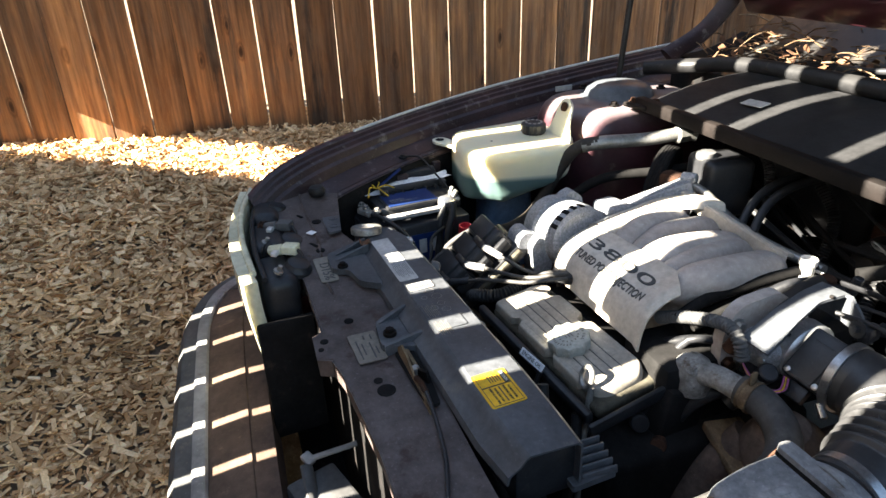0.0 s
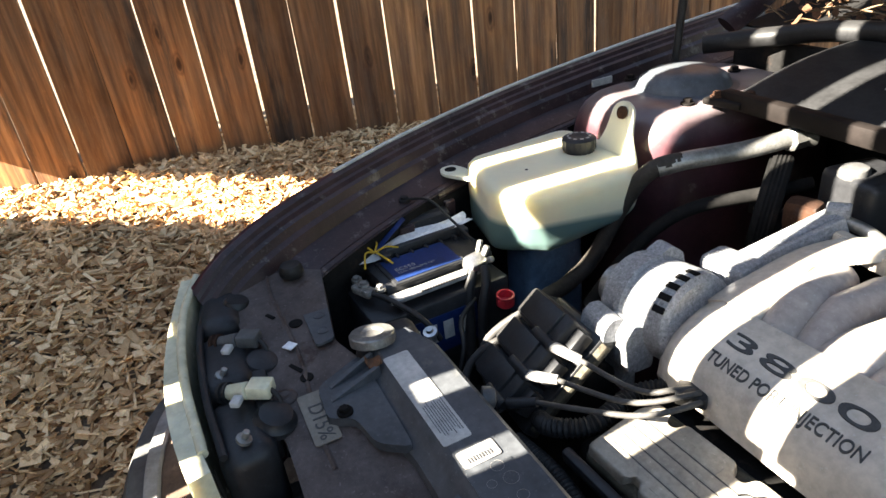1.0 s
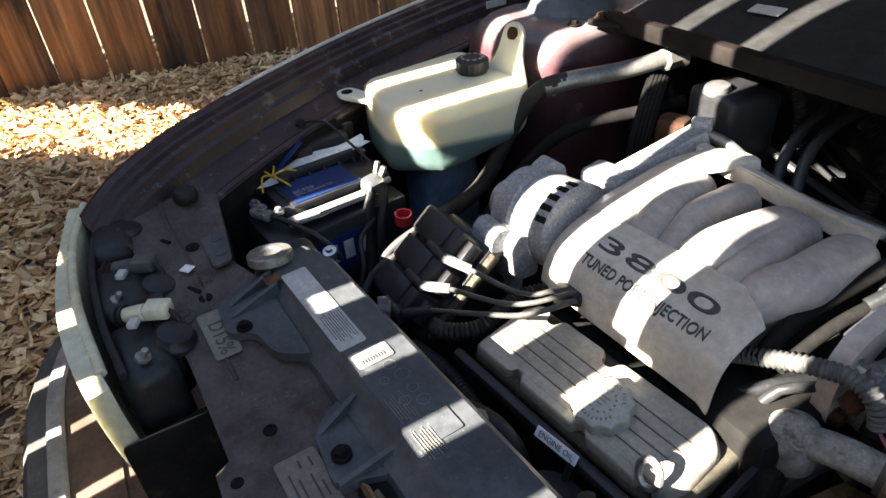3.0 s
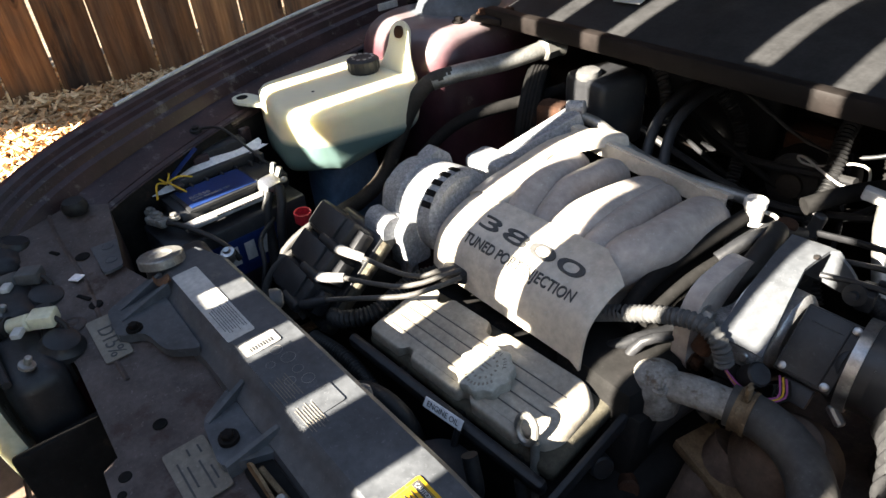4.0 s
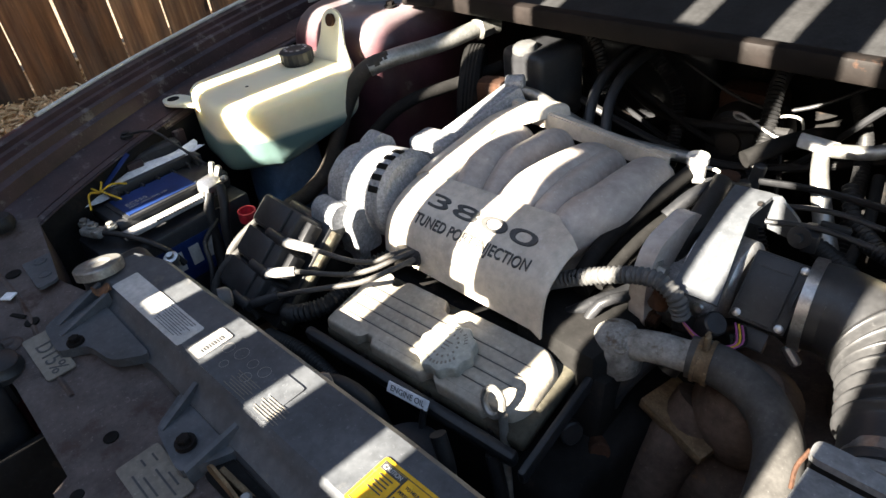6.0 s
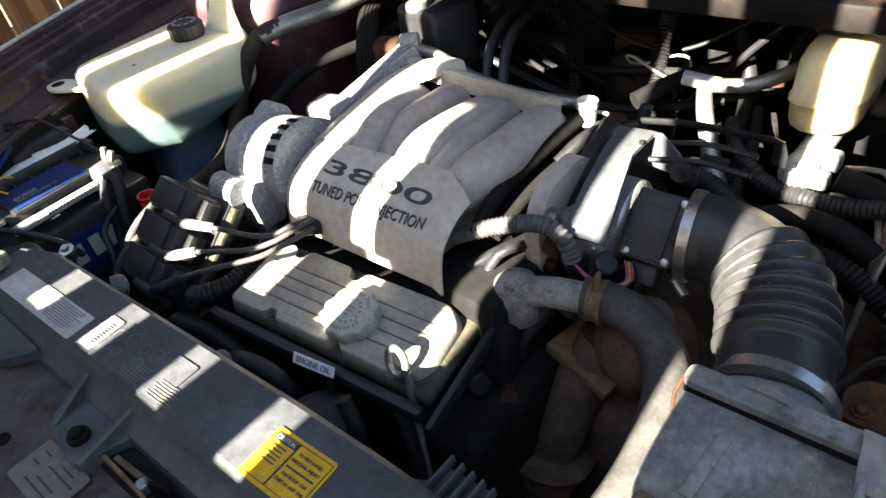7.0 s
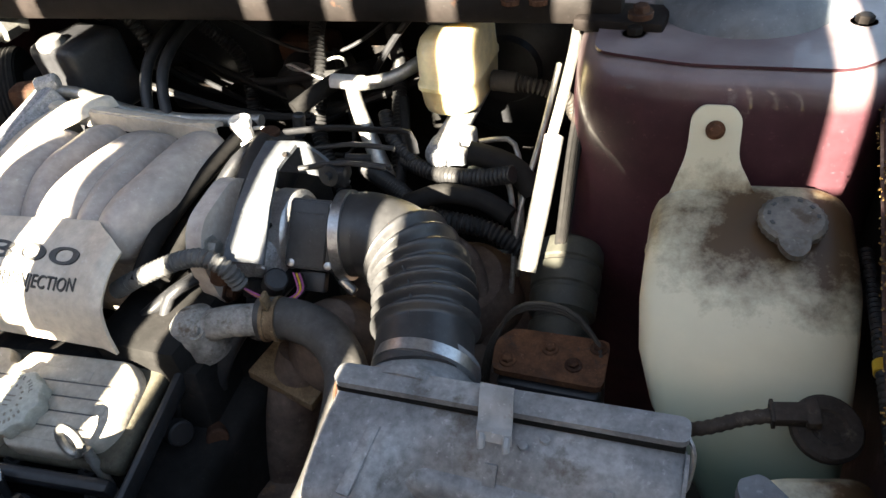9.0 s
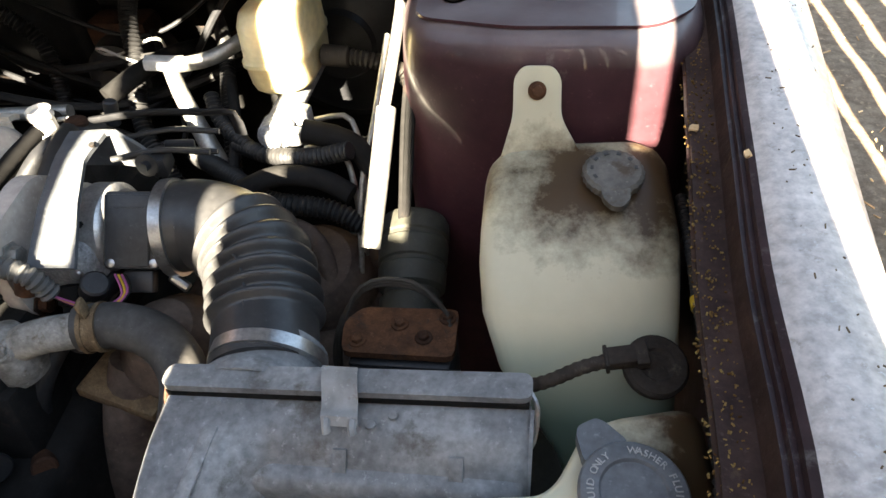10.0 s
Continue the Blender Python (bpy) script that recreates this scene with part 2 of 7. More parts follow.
    paper=mat("white_paper", (0.75, 0.75, 0.76), (0.66, 0.66, 0.68), 0.7, scale=20, bump=0.3),
    yellow=mat("yellow_label", (0.75, 0.42, 0.02), (0.65, 0.35, 0.02), 0.5, scale=20, bump=0.05, spots=(0.5, 0.36, 0.16), spot_scale=12, spot_at=0.66),
    string=mat("yellow_string", (0.6, 0.38, 0.03), (0.5, 0.3, 0.03), 0.8),
    red=mat("red_plastic", (0.55, 0.03, 0.05), (0.45, 0.03, 0.04), 0.4),
    purple=mat("purple_wire", (0.35, 0.08, 0.25), (0.3, 0.07, 0.2), 0.5),
    leaf=mat("dead_leaf", (0.14, 0.065, 0.032), (0.08, 0.04, 0.022), 0.8, scale=60),
    twig=mat("dry_twig", (0.2, 0.15, 0.1), (0.1, 0.07, 0.045), 0.9, scale=60, bump=0.3, island=True),
    coolant=tank_mat("coolant_plastic", (0.78, 0.74, 0.54), (0.12, 0.19, 0.178), 0.792, (0.66, 0.54, 0.3), sss=0.42, deep=0.04),
    # Low tint: teal liquid, with the low facet's shade put into it.
    washer=tank_mat("washer_plastic", (0.54, 0.49, 0.355), (0.14, 0.2, 0.16), 0.738, (0.36, 0.27, 0.15), (0.0, 0.768, 0.825), sss=0.2, deep=0.03, reach=(0.5, 0.8, 1.6), edge=0.04),
    bottle=tank_mat("bottle_plastic", (0.6, 0.55, 0.41), (0.24, 0.34, 0.29), 0.66, (0.42, 0.33, 0.19), (0.036, 0.512, 0.787), sss=0.25, deep=0.03, reach=(1.35, 0.62, 1.2)),
    oilcap=mat("oil_cap_plastic", (0.36, 0.36, 0.315), (0.28, 0.28, 0.245), 0.45, scale=30, bump=0.1, spots=(0.22, 0.2, 0.165), spot_scale=30, spot_at=0.62),
    capgrey=mat("cap_plastic", (0.17, 0.178, 0.188), (0.12, 0.126, 0.134), 0.42, scale=30, bump=0.1, spots=(0.2, 0.18, 0.15), spot_scale=30, spot_at=0.62),
    plug=mat("grimy_rubber_plug", (0.06, 0.047, 0.038), (0.034, 0.027, 0.023), 0.75, spec=0.15, scale=40, bump=0.4, spots=(0.1, 0.08, 0.06), spot_scale=35, spot_at=0.6),
    sump=mat("sump_blue", (0.1, 0.17, 0.26), (0.07, 0.12, 0.19), 0.4, scale=12, bump=0.05),
    brake=mat("brake_plastic", (0.76, 0.67, 0.42), (0.68, 0.58, 0.33), 0.35, scale=10, bump=0.04, sss=0.35),
    domegrey=mat("strut_cap_grey", (0.1, 0.112, 0.125), (0.07, 0.077, 0.087), 0.35, scale=14, bump=0.1),
    glass=mat("windscreen_glass", (0.03, 0.028, 0.026), (0.02, 0.019, 0.018), 0.35, scale=10, bump=0.05, spots=(0.07, 0.055, 0.042), spot_scale=9, spot_at=0.5),
)


def dusty_lit_top(m, dust_light, amount):
    """Paler, dusty colour on the faces that look up; top light is put into it."""
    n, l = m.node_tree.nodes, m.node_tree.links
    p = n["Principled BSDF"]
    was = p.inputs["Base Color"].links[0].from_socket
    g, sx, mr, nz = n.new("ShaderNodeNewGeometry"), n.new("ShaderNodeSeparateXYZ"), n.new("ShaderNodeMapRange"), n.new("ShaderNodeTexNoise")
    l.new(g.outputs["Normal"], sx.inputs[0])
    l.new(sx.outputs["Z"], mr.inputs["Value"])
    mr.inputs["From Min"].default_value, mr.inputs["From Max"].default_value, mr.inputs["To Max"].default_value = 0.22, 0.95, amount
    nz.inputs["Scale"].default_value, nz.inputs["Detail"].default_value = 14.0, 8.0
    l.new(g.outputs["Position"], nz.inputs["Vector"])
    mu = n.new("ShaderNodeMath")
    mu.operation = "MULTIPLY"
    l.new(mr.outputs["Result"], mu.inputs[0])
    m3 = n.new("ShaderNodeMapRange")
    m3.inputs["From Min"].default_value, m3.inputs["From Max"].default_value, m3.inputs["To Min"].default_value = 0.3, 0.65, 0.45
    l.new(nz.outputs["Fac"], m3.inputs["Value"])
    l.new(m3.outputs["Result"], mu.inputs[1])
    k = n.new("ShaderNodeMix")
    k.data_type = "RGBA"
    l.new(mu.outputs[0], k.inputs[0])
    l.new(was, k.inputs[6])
    k.inputs[7].default_value = (*dust_light, 1)
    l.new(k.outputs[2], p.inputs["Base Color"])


def knots(m):
    """Dark knots with pale rings, and long weather streaks, in the fence boards."""
    n, l = m.node_tree.nodes, m.node_tree.links
    p = n["Principled BSDF"]
    was = p.inputs["Base Color"].links[0].from_socket
    tc, mp, oi, mu = n.new("ShaderNodeTexCoord"), n.new("ShaderNodeMapping"), n.new("ShaderNodeObjectInfo"), n.new("ShaderNodeMath")
    mu.operation = "MULTIPLY"
    mu.inputs[1].default_value = 91.0
    l.new(oi.outputs["Random"], mu.inputs[0])
    l.new(mu.outputs[0], mp.inputs["Location"])
    mp.inputs["Scale"].default_value = (9.0, 0.01, 3.6)
    l.new(tc.outputs["Object"], mp.inputs["Vector"])
    wob = n.new("ShaderNodeTexNoise")
    wob.inputs["Scale"].default_value = 3.0
    l.new(mp.outputs["Vector"], wob.inputs["Vector"])
    add = n.new("ShaderNodeVectorMath")
    add.operation = "MULTIPLY_ADD"
    add.inputs[1].default_value = (0.16, 0.0, 0.16)
    l.new(wob.outputs["Color"], add.inputs[0])
    l.new(mp.outputs["Vector"], add.inputs[2])
    vo = n.new("ShaderNodeTexVoronoi")
    vo.inputs["Scale"].default_value = 1.0
    l.new(add.outputs[0], vo.inputs["Vector"])
    core = n.new("ShaderNodeValToRGB")
    e = core.color_ramp.elements
    e[0].position, e[0].color = 0.04, (0.16, 0.13, 0.11, 1)
    e[1].position, e[1].color = 0.26, (1, 1, 1, 1)
    for pos, v in ((0.075, 0.35), (0.1, 0.85), (0.13, 0.66), (0.17, 1.1)):
        q = e.new(pos)
        q.color = (v, v * 0.93, v * 0.86, 1)
    l.new(vo.outputs["Distance"], core.inputs["Fac"])
    st = n.new("ShaderNodeTexNoise")
    ms = n.new("ShaderNodeMapping")
    ms.inputs["Scale"].default_value = (60.0, 60.0, 1.3)
    l.new(tc.outputs["Object"], ms.inputs["Vector"])
    l.new(mu.outputs[0], ms.inputs["Location"])
    st.inputs["Scale"].default_value, st.inputs["Detail"].default_value = 1.0, 6.0
    l.new(ms.outputs["Vector"], st.inputs["Vector"])
    sr = n.new("ShaderNodeValToRGB")
    sr.color_ramp.elements[0].position, sr.color_ramp.elements[0].color = 0.34, (0.62, 0.57, 0.53, 1)
    sr.color_ramp.elements[1].position, sr.color_ramp.elements[1].color = 0.62, (1.15, 1.12, 1.08, 1)
    l.new(st.outputs["Fac"], sr.inputs["Fac"])
    grey = n.new("ShaderNodeMix")
    grey.data_type = "RGBA"
    pick = n.new("ShaderNodeMapRange")
    pick.inputs["From Min"].default_value, pick.inputs["From Max"].default_value, pick.inputs["To Max"].default_value = 0.35, 1.0, 0.5
    l.new(wob.outputs["Fac"], pick.inputs["Value"])
    l.new(pick.outputs["Result"], grey.inputs[0])
    l.new(was, grey.inputs[6])
    grey.inputs[7].default_value = (0.15, 0.12, 0.095, 1)
    was = grey.outputs[2]
    for fac in (core, sr):
        k = n.new("ShaderNodeMix")
        k.data_type, k.blend_type = "RGBA", "MULTIPLY"
        k.inputs[0].default_value = 1.0
        l.new(was, k.inputs[6])
        l.new(fac.outputs["Color"], k.inputs[7])
        was = k.outputs[2]
    l.new(was, p.inputs["Base Color"])


knots(M["fence"])
# Tower tops are coloured paler for sky and sun as well as dust.
dusty_lit_top(M["tower"], (0.2, 0.175, 0.178), 0.8)
dusty_lit_top(M["rubber"], (0.045, 0.043, 0.04), 0.3)

# ---- building helpers ----
ORIGIN = {}


def thing(name, label, category, at, group="", kind=""):
    e = new(name)
    e.empty_display_size = 0.05
    e.location = at
    ORIGIN[e] = Vector(at)
    return tagged(e, label, category, group, kind)


def finish(bm, angle=0.6):
    bmesh.ops.remove_doubles(bm, verts=bm.verts, dist=1e-5)
    bmesh.ops.recalc_face_normals(bm, faces=bm.faces)
    for f in bm.faces:
        f.smooth = True
    for e in bm.edges:
        if len(e.link_faces) == 2 and e.calc_face_angle(0) > angle:
            e.smooth = False


def part(name, bm, material, parent=None, label="", angle=0.6):
    """One mesh object from a bmesh in world places, under its thing or part."""
    finish(bm, angle)
    me = bpy.data.meshes.new(name)
    o = ORIGIN[parent] if parent else Vector((0, 0, 0))
    bmesh.ops.translate(bm, verts=bm.verts, vec=-o)
    bm.to_mesh(me)
    bm.free()
    me.materials.append(M[material])
    ob = new(name, me)
    if parent:
        ob.parent = parent
    ORIGIN[ob] = o
    if label:
        ob["label"] = label
    return ob


def join(bm, t):
    me = bpy.data.meshes.new("tmp")
    t.to_mesh(me)
    t.free()
    bm.from_mesh(me)
    bpy.data.meshes.remove(me)
    return bm


def frame3(o, x, y):
    """A matrix at o whose x axis points along x and whose y axis lies in the plane of x and y."""
    x = Vector(x).normalized()
    z = x.cross(Vector(y)).normalized()
    y = z.cross(x)
    m = Matrix((x, y, z)).transposed().to_4x4()
    m.translation = o
    return m


def box(c, s, rot=(0, 0, 0), bev=0.003, seg=2, bm=None, m=None, taper=None):
    t = bmesh.new()
    bmesh.ops.create_cube(t, size=1.0)
    for v in t.verts:
        v.co = Vector((v.co.x * s[0], v.co.y * s[1], v.co.z * s[2]))
        if taper and v.co.z > 0:
            v.co.x *= taper[0]
            v.co.y *= taper[1]
    if bev:
        bmesh.ops.bevel(t, geom=t.edges[:], offset=min(bev, min(s) * 0.45), segments=seg, affect="EDGES", profile=0.5)
    bmesh.ops.transform(t, verts=t.verts, matrix=m @ Matrix.Translation(c) if m else pose(*c, *rot))
    return join(bm if bm is not None else bmesh.new(), t)


def rings(bm, secs, closed=True, caps=True):
    rows = [[bm.verts.new(p) for p in s] for s in secs]
    n = len(rows[0])
    for a, b in zip(rows, rows[1:]):
        for i in range(n if closed else n - 1):
            j = (i + 1) % n
            bm.faces.new((a[i], a[j], b[j], b[i]))
    if caps and closed:
        bm.faces.new(rows[0][::-1])
        bm.faces.new(rows[-1])
    return bm


def lathe(o, axis, prof, seg=28, bm=None, wob=0.0, lobes=0):
    """A turned shape: (height along the axis, radius) from end to end."""
    bm = bm if bm is not None else bmesh.new()
    axis = Vector(axis).normalized()
    u = axis.orthogonal().normalized()
    w = axis.cross(u)
    t = bmesh.new()
    rings(t, [[Vector(o) + axis * h + (u * math.cos(a) + w * math.sin(a)) * max(1e-4, r) * (1 + (wob * math.cos(lobes * a) if lobes else 0))
               for a in (math.tau * i / seg for i in range(seg))] for h, r in prof])
    return join(bm, t)


def cyl(a, b, r, r2=None, seg=20, bm=None, bev=0.002):
    a, b = Vector(a), Vector(b)
    h = (b - a).length
    r2 = r if r2 is None else r2
    bev = min(bev, h * 0.3, r * 0.5)
    return lathe(a, b - a, [(0, r - bev), (bev, r), (h - bev, r2), (h, r2 - bev)], seg, bm)


def spline(pts, step=0.012):
    """Points evenly along a smooth curve through pts."""
    P = [Vector(p) for p in pts]
    P = [P[0] * 2 - P[1]] + P + [P[-1] * 2 - P[-2]]
    out = []
    for a, b, c, d in zip(P, P[1:], P[2:], P[3:]):
        k = max(2, int((c - b).length / step))
        for i in range(k):
            t = i / k
            out.append(0.5 * (2 * b + (c - a) * t + (2 * a - 5 * b + 4 * c - d) * t * t + (3 * b - a - 3 * c + d) * t ** 3))
    out.append(P[-2])
    return out


def tube(pts, r, seg=12, bm=None, step=0.012, pitch=0.0, depth=0.0, flat=1.0, r_end=None):
    """A hose or wire along a smooth curve; pitch and depth make it corrugated."""
    bm = bm if bm is not None else bmesh.new()
    line = spline(pts, min(step, pitch / 4) if pitch else step)
    secs, s = [], 0.0
    tan = (line[1] - line[0]).normalized()
    u = tan.orthogonal().normalized()
    total = sum((b - a).length for a, b in zip(line, line[1:]))
    for i, p in enumerate(line):
        if i:
            s += (p - line[i - 1]).length
        tan = (line[min(i + 1, len(line) - 1)] - line[max(i - 1, 0)]).normalized()
        u = (u - tan * u.dot(tan)).normalized()
        w = tan.cross(u)
        rr = r if r_end is None else r + (r_end - r) * s / total
        if pitch:
            rr += depth * (0.5 - 0.5 * math.cos(math.tau * s / pitch)) - depth
        secs.append([p + (u * math.cos(a) + w * math.sin(a) * flat) * rr for a in (math.tau * k / seg for k in range(seg))])
    t = bmesh.new()
    rings(t, secs)
    return join(bm, t)


def rounded(pts, r=0.02, n=4):
    """An outline in plan with its corners rounded."""
    out = []
    P = [Vector(p) for p in pts]
    for a, b, c in zip([P[-1]] + P[:-1], P, P[1:] + [P[0]]):
        rr = min(r, (a - b).length * 0.45, (c - b).length * 0.45)
        s, e = b + (a - b).normalized() * rr, b + (c - b).normalized() * rr
        for i in range(n + 1):
            t = i / n
            out.append(s * (1 - t) ** 2 + b * 2 * t * (1 - t) + e * t * t)
    return out


def body(outline, levels, r=0.02, n=4, bm=None, drift=(0, 0)):
    """A moulded body: an outline in plan at several heights (z, inset)."""
    bm = bm if bm is not None else bmesh.new()
    P = rounded(outline, r, n)
    c = sum(P, Vector((0, 0))) / len(P)
    size = sum((p - c).length for p in P) / len(P)
    z0 = levels[-1][0]
    t = bmesh.new()
    rings(t, [[Vector((*(c + (p - c) * (1 - ins / size) + Vector(drift) * (z0 - z)), z)) for p in P] for z, ins in levels])
    return join(bm, t)


def plate(outline, z0, z1, bm=None, m=None, r=0.004, n=2):
    """A flat plate from an outline, with thickness; m lays it elsewhere."""
    bm = bm if bm is not None else bmesh.new()
    P = rounded(outline, r, n)
    t = bmesh.new()
    rings(t, [[Vector((p.x, p.y, z)) for p in P] for z in (z0, z1)])
    if m:
        bmesh.ops.transform(t, verts=t.verts, matrix=m)
    return join(bm, t)


def surf(f, nu, nv, thick, bm=None):
    """A sheet with thickness from a function of u, v in 0 to 1."""
    bm = bm if bm is not None else bmesh.new()
    t = bmesh.new()
    V = [[t.verts.new(f(i / nu, j / nv)) for j in range(nv + 1)] for i in range(nu + 1)]
    for i in range(nu):
        for j in range(nv):
            t.faces.new((V[i][j], V[i + 1][j], V[i + 1][j + 1], V[i][j + 1]))
    bmesh.ops.recalc_face_normals(t, faces=t.faces)
    if thick:
        bmesh.ops.solidify(t, geom=t.faces[:], thickness=thick)
    return join(bm, t)


def sweep(path, prof, bm=None, thick=0.0):
    """A profile (outward, up) carried along a path in space; outward is to the path's left in plan."""
    line = spline(path, 0.03)
    secs = []
    for i, p in enumerate(line):
        tan = line[min(i + 1, len(line) - 1)] - line[max(i - 1, 0)]
        out = Vector((-tan.y, tan.x, 0)).normalized()
        secs.append([p + out * o + Vector((0, 0, z)) for o, z in prof])
    t = bmesh.new()
    rings(t, secs, closed=False)
    bmesh.ops.recalc_face_normals(t, faces=t.faces)
    if thick:
        bmesh.ops.solidify(t, geom=t.faces[:], thickness=thick)
    return join(bm if bm is not None else bmesh.new(), t)


def lerp(x, xs, ys):
    return float(np.interp(x, xs, ys))


def ease(x, xs, ys):
    """Smooth interpolation through (xs, ys), with no overshoot."""
    if x <= xs[0]:
        return ys[0]
    if x >= xs[-1]:
        return ys[-1]
    d = [(b - a) / (q - p) for p, q, a, b in zip(xs, xs[1:], ys, ys[1:])]
    m = [d[0]] + [0.0 if p * q <= 0 else 2 * p * q / (p + q) for p, q in zip(d, d[1:])] + [d[-1]]
    i = max(k for k in range(len(xs) - 1) if x >= xs[k])
    h = xs[i + 1] - xs[i]
    t = (x - xs[i]) / h
    return ys[i] * (1 + 2 * t) * (1 - t) ** 2 + m[i] * h * t * (1 - t) ** 2 + ys[i + 1] * t * t * (3 - 2 * t) + m[i + 1] * h * t * t * (t - 1)


def lettering(text, size, m, material, parent, name="lettering", depth=0.0008, width=None):
    cu = bpy.data.curves.new("text", "FONT")
    cu.body, cu.size, cu.extrude, cu.align_x, cu.align_y = text, size, depth, "CENTER", "CENTER"
    ob = bpy.data.objects.new("text", cu)
    scene.collection.objects.link(ob)
    me = bpy.data.meshes.new_from_object(ob.evaluated_get(bpy.context.evaluated_depsgraph_get()))
    bpy.data.objects.remove(ob)
    bm = bmesh.new()
    bm.from_mesh(me)
    if width:
        w = max(v.co.x for v in bm.verts) - min(v.co.x for v in bm.verts)
        for v in bm.verts:
            v.co.x *= width / w
    bmesh.ops.transform(bm, verts=bm.verts, matrix=m)
    return part(name, bm, material, parent)


def bolt(p, axis, r, material, parent, name="bolt"):
    bm = lathe(p, axis, [(-0.004, r * 1.5), (0.001, r * 1.5), (0.0015, r * 1.45)], 18)
    lathe(p, axis, [(0.001, r), (r * 0.9, r), (r * 1.05, r * 0.8)], 6, bm)
    return part(name, bm, material, parent)


# ---- setting: ground ----
def ground_z(x, y):
    return np.interp(x, [-60, -4, -2.7, -2.1, -1.83, -1.7, -1.5, -1.2, -0.9, 60], [0.7, 0.6, 0.57, 0.50, 0.42, 0.35, 0.24, 0.08, 0.0, 0.0])


xs = np.concatenate([np.linspace(-60, -4.2, 8), np.linspace(-4, 2, 90), np.linspace(2.4, 60, 8)])
ys = np.concatenate([np.linspace(-60, -2.4, 8), np.linspace(-2, 3, 70), np.linspace(3.4, 60, 8)])
gv = [(x, y, float(ground_z(x, y)) + (0.02 * noise.noise((x * 3, y * 3, 0)) if abs(y) < 3 and abs(x) < 4 else 0)) for x in xs for y in ys]
gf = [(i * len(ys) + j, (i + 1) * len(ys) + j, (i + 1) * len(ys) + j + 1, i * len(ys) + j + 1) for i in range(len(xs) - 1) for j in range(len(ys) - 1)]
gm = bpy.data.meshes.new("ground")
gm.from_pydata(gv, [], gf)
gm.polygons.foreach_set("use_smooth", [True] * len(gf))
gm.materials.append(M["soil"])
tagged(new("ground", gm), "brown soil under scattered wood chips", "ground", kind="structure")


def chips(name, n, xr, yr, label, big=1.0, skip=None):
    """Thin splinters and flakes of wood lying at random on the ground."""
    rng = np.random.default_rng(5)
    verts, faces = [], []
    cube = np.array([(x, y, z) for x in (-0.5, 0.5) for y in (-0.5, 0.5) for z in (-0.5, 0.5)])
    quad = [(0, 1, 3, 2), (4, 6, 7, 5), (0, 4, 5, 1), (2, 3, 7, 6), (0, 2, 6, 4), (1, 5, 7, 3)]
    while len(verts) < n * 8:
        x, y = rng.uniform(*xr), rng.uniform(*yr)
        if skip and skip(x, y):
            continue
        s = np.array([rng.uniform(0.01, 0.045) + 0.03 * (rng.random() < 0.12), rng.uniform(0.004, 0.021), rng.uniform(0.0015, 0.005)]) * big
        c = cube * s
        c[:, 1] *= np.where(c[:, 0] > 0, rng.uniform(0.3, 1.0), 1.0)
        e = Euler((rng.normal(0, 0.42), rng.normal(0, 0.42), rng.uniform(0, 6.28)))
        z = float(ground_z(x, y)) + 0.02 * noise.noise((x * 3, y * 3, 0)) + rng.uniform(0.0, 0.026)
        c = c @ np.array(e.to_matrix()).T + (x, y, z)
        k = len(verts)
        verts.extend(map(tuple, c))
        faces.extend(tuple(k + i for i in q) for q in quad)
    me = bpy.data.meshes.new(name)
    me.from_pydata(verts, [], faces)
    me.materials.append(M["chips"])
    return tagged(new(name, me), label, "wood chips", kind="stuff")


chips("wood_chips", 60000, (-2.95, -0.6), (-1.2, 2.2), "loose pale wood chip mulch heaped beside the car", skip=lambda x, y: y > -0.12 and x > -1.55)
chips("wood_chip_litter", 500, (0.2, 1.6), (-0.4, 3.0), "sparse small wood chips on dirt", big=0.6)

# ---- car body ----
car = thing("car", "old maroon sedan with open hood, grille removed, dusty and weathered", "car", (-0.7, 1.0, 0.0))
LIP_P = [(-1.33, 0.055, 0.80), (-1.36, 0.11, 0.835), (-1.41, 0.2, 0.86), (-1.485, 0.33, 0.872), (-1.545, 0.47, 0.885), (-1.59, 0.62, 0.9), (-1.615, 0.8, 0.922), (-1.635, 1.05, 0.948), (-1.65, 1.45, 0.985)]
LIP_D = [(-0.10, 0.13, 0.82), (0.0, 0.24, 0.86), (0.055, 0.42, 0.885), (0.07, 0.6, 0.893), (0.085, 0.75, 0.905), (0.105, 1.0, 0.935), (0.13, 1.5, 0.98)]
PROF = [(0.0, 0.0), (0.008, 0.004), (0.03, 0.006), (0.052, 0.001), (0.07, -0.013), (0.084, -0.04), (0.094, -0.1), (0.1, -0.3), (0.09, -0.5)]
RIBS = [(-0.012, -0.012), (-0.009, -0.012), (-0.0085, -0.007), (-0.005, -0.0075), (-0.0045, -0.002), (0.0, 0.0)]
PROF_P = [(0.0, 0.0), (0.008, 0.001), (0.022, -0.012), (0.036, -0.05), (0.05, -0.14), (0.055, -0.3), (0.05, -0.5)]
RIBS_P = [(-0.105, -0.072), (-0.082, -0.068), (-0.052, -0.06), (-0.045, -0.04), (-0.036, -0.035), (-0.032, -0.022), (-0.024, -0.019), (-0.02, -0.012), (-0.013, -0.01), (-0.01, -0.003), (0.0, 0.0)]
part("fender", sweep(LIP_P, PROF_P, thick=0.002), "paint", car, "dusty maroon fender", 1.0)
part("fender", sweep(LIP_D[::-1], PROF, thick=0.002), "skypaint", car, "dusty maroon fender, pale from a painted-in sky reflection", 1.0)
part("fender_lip", sweep(LIP_P, RIBS_P, thick=0.002), "bay", car)
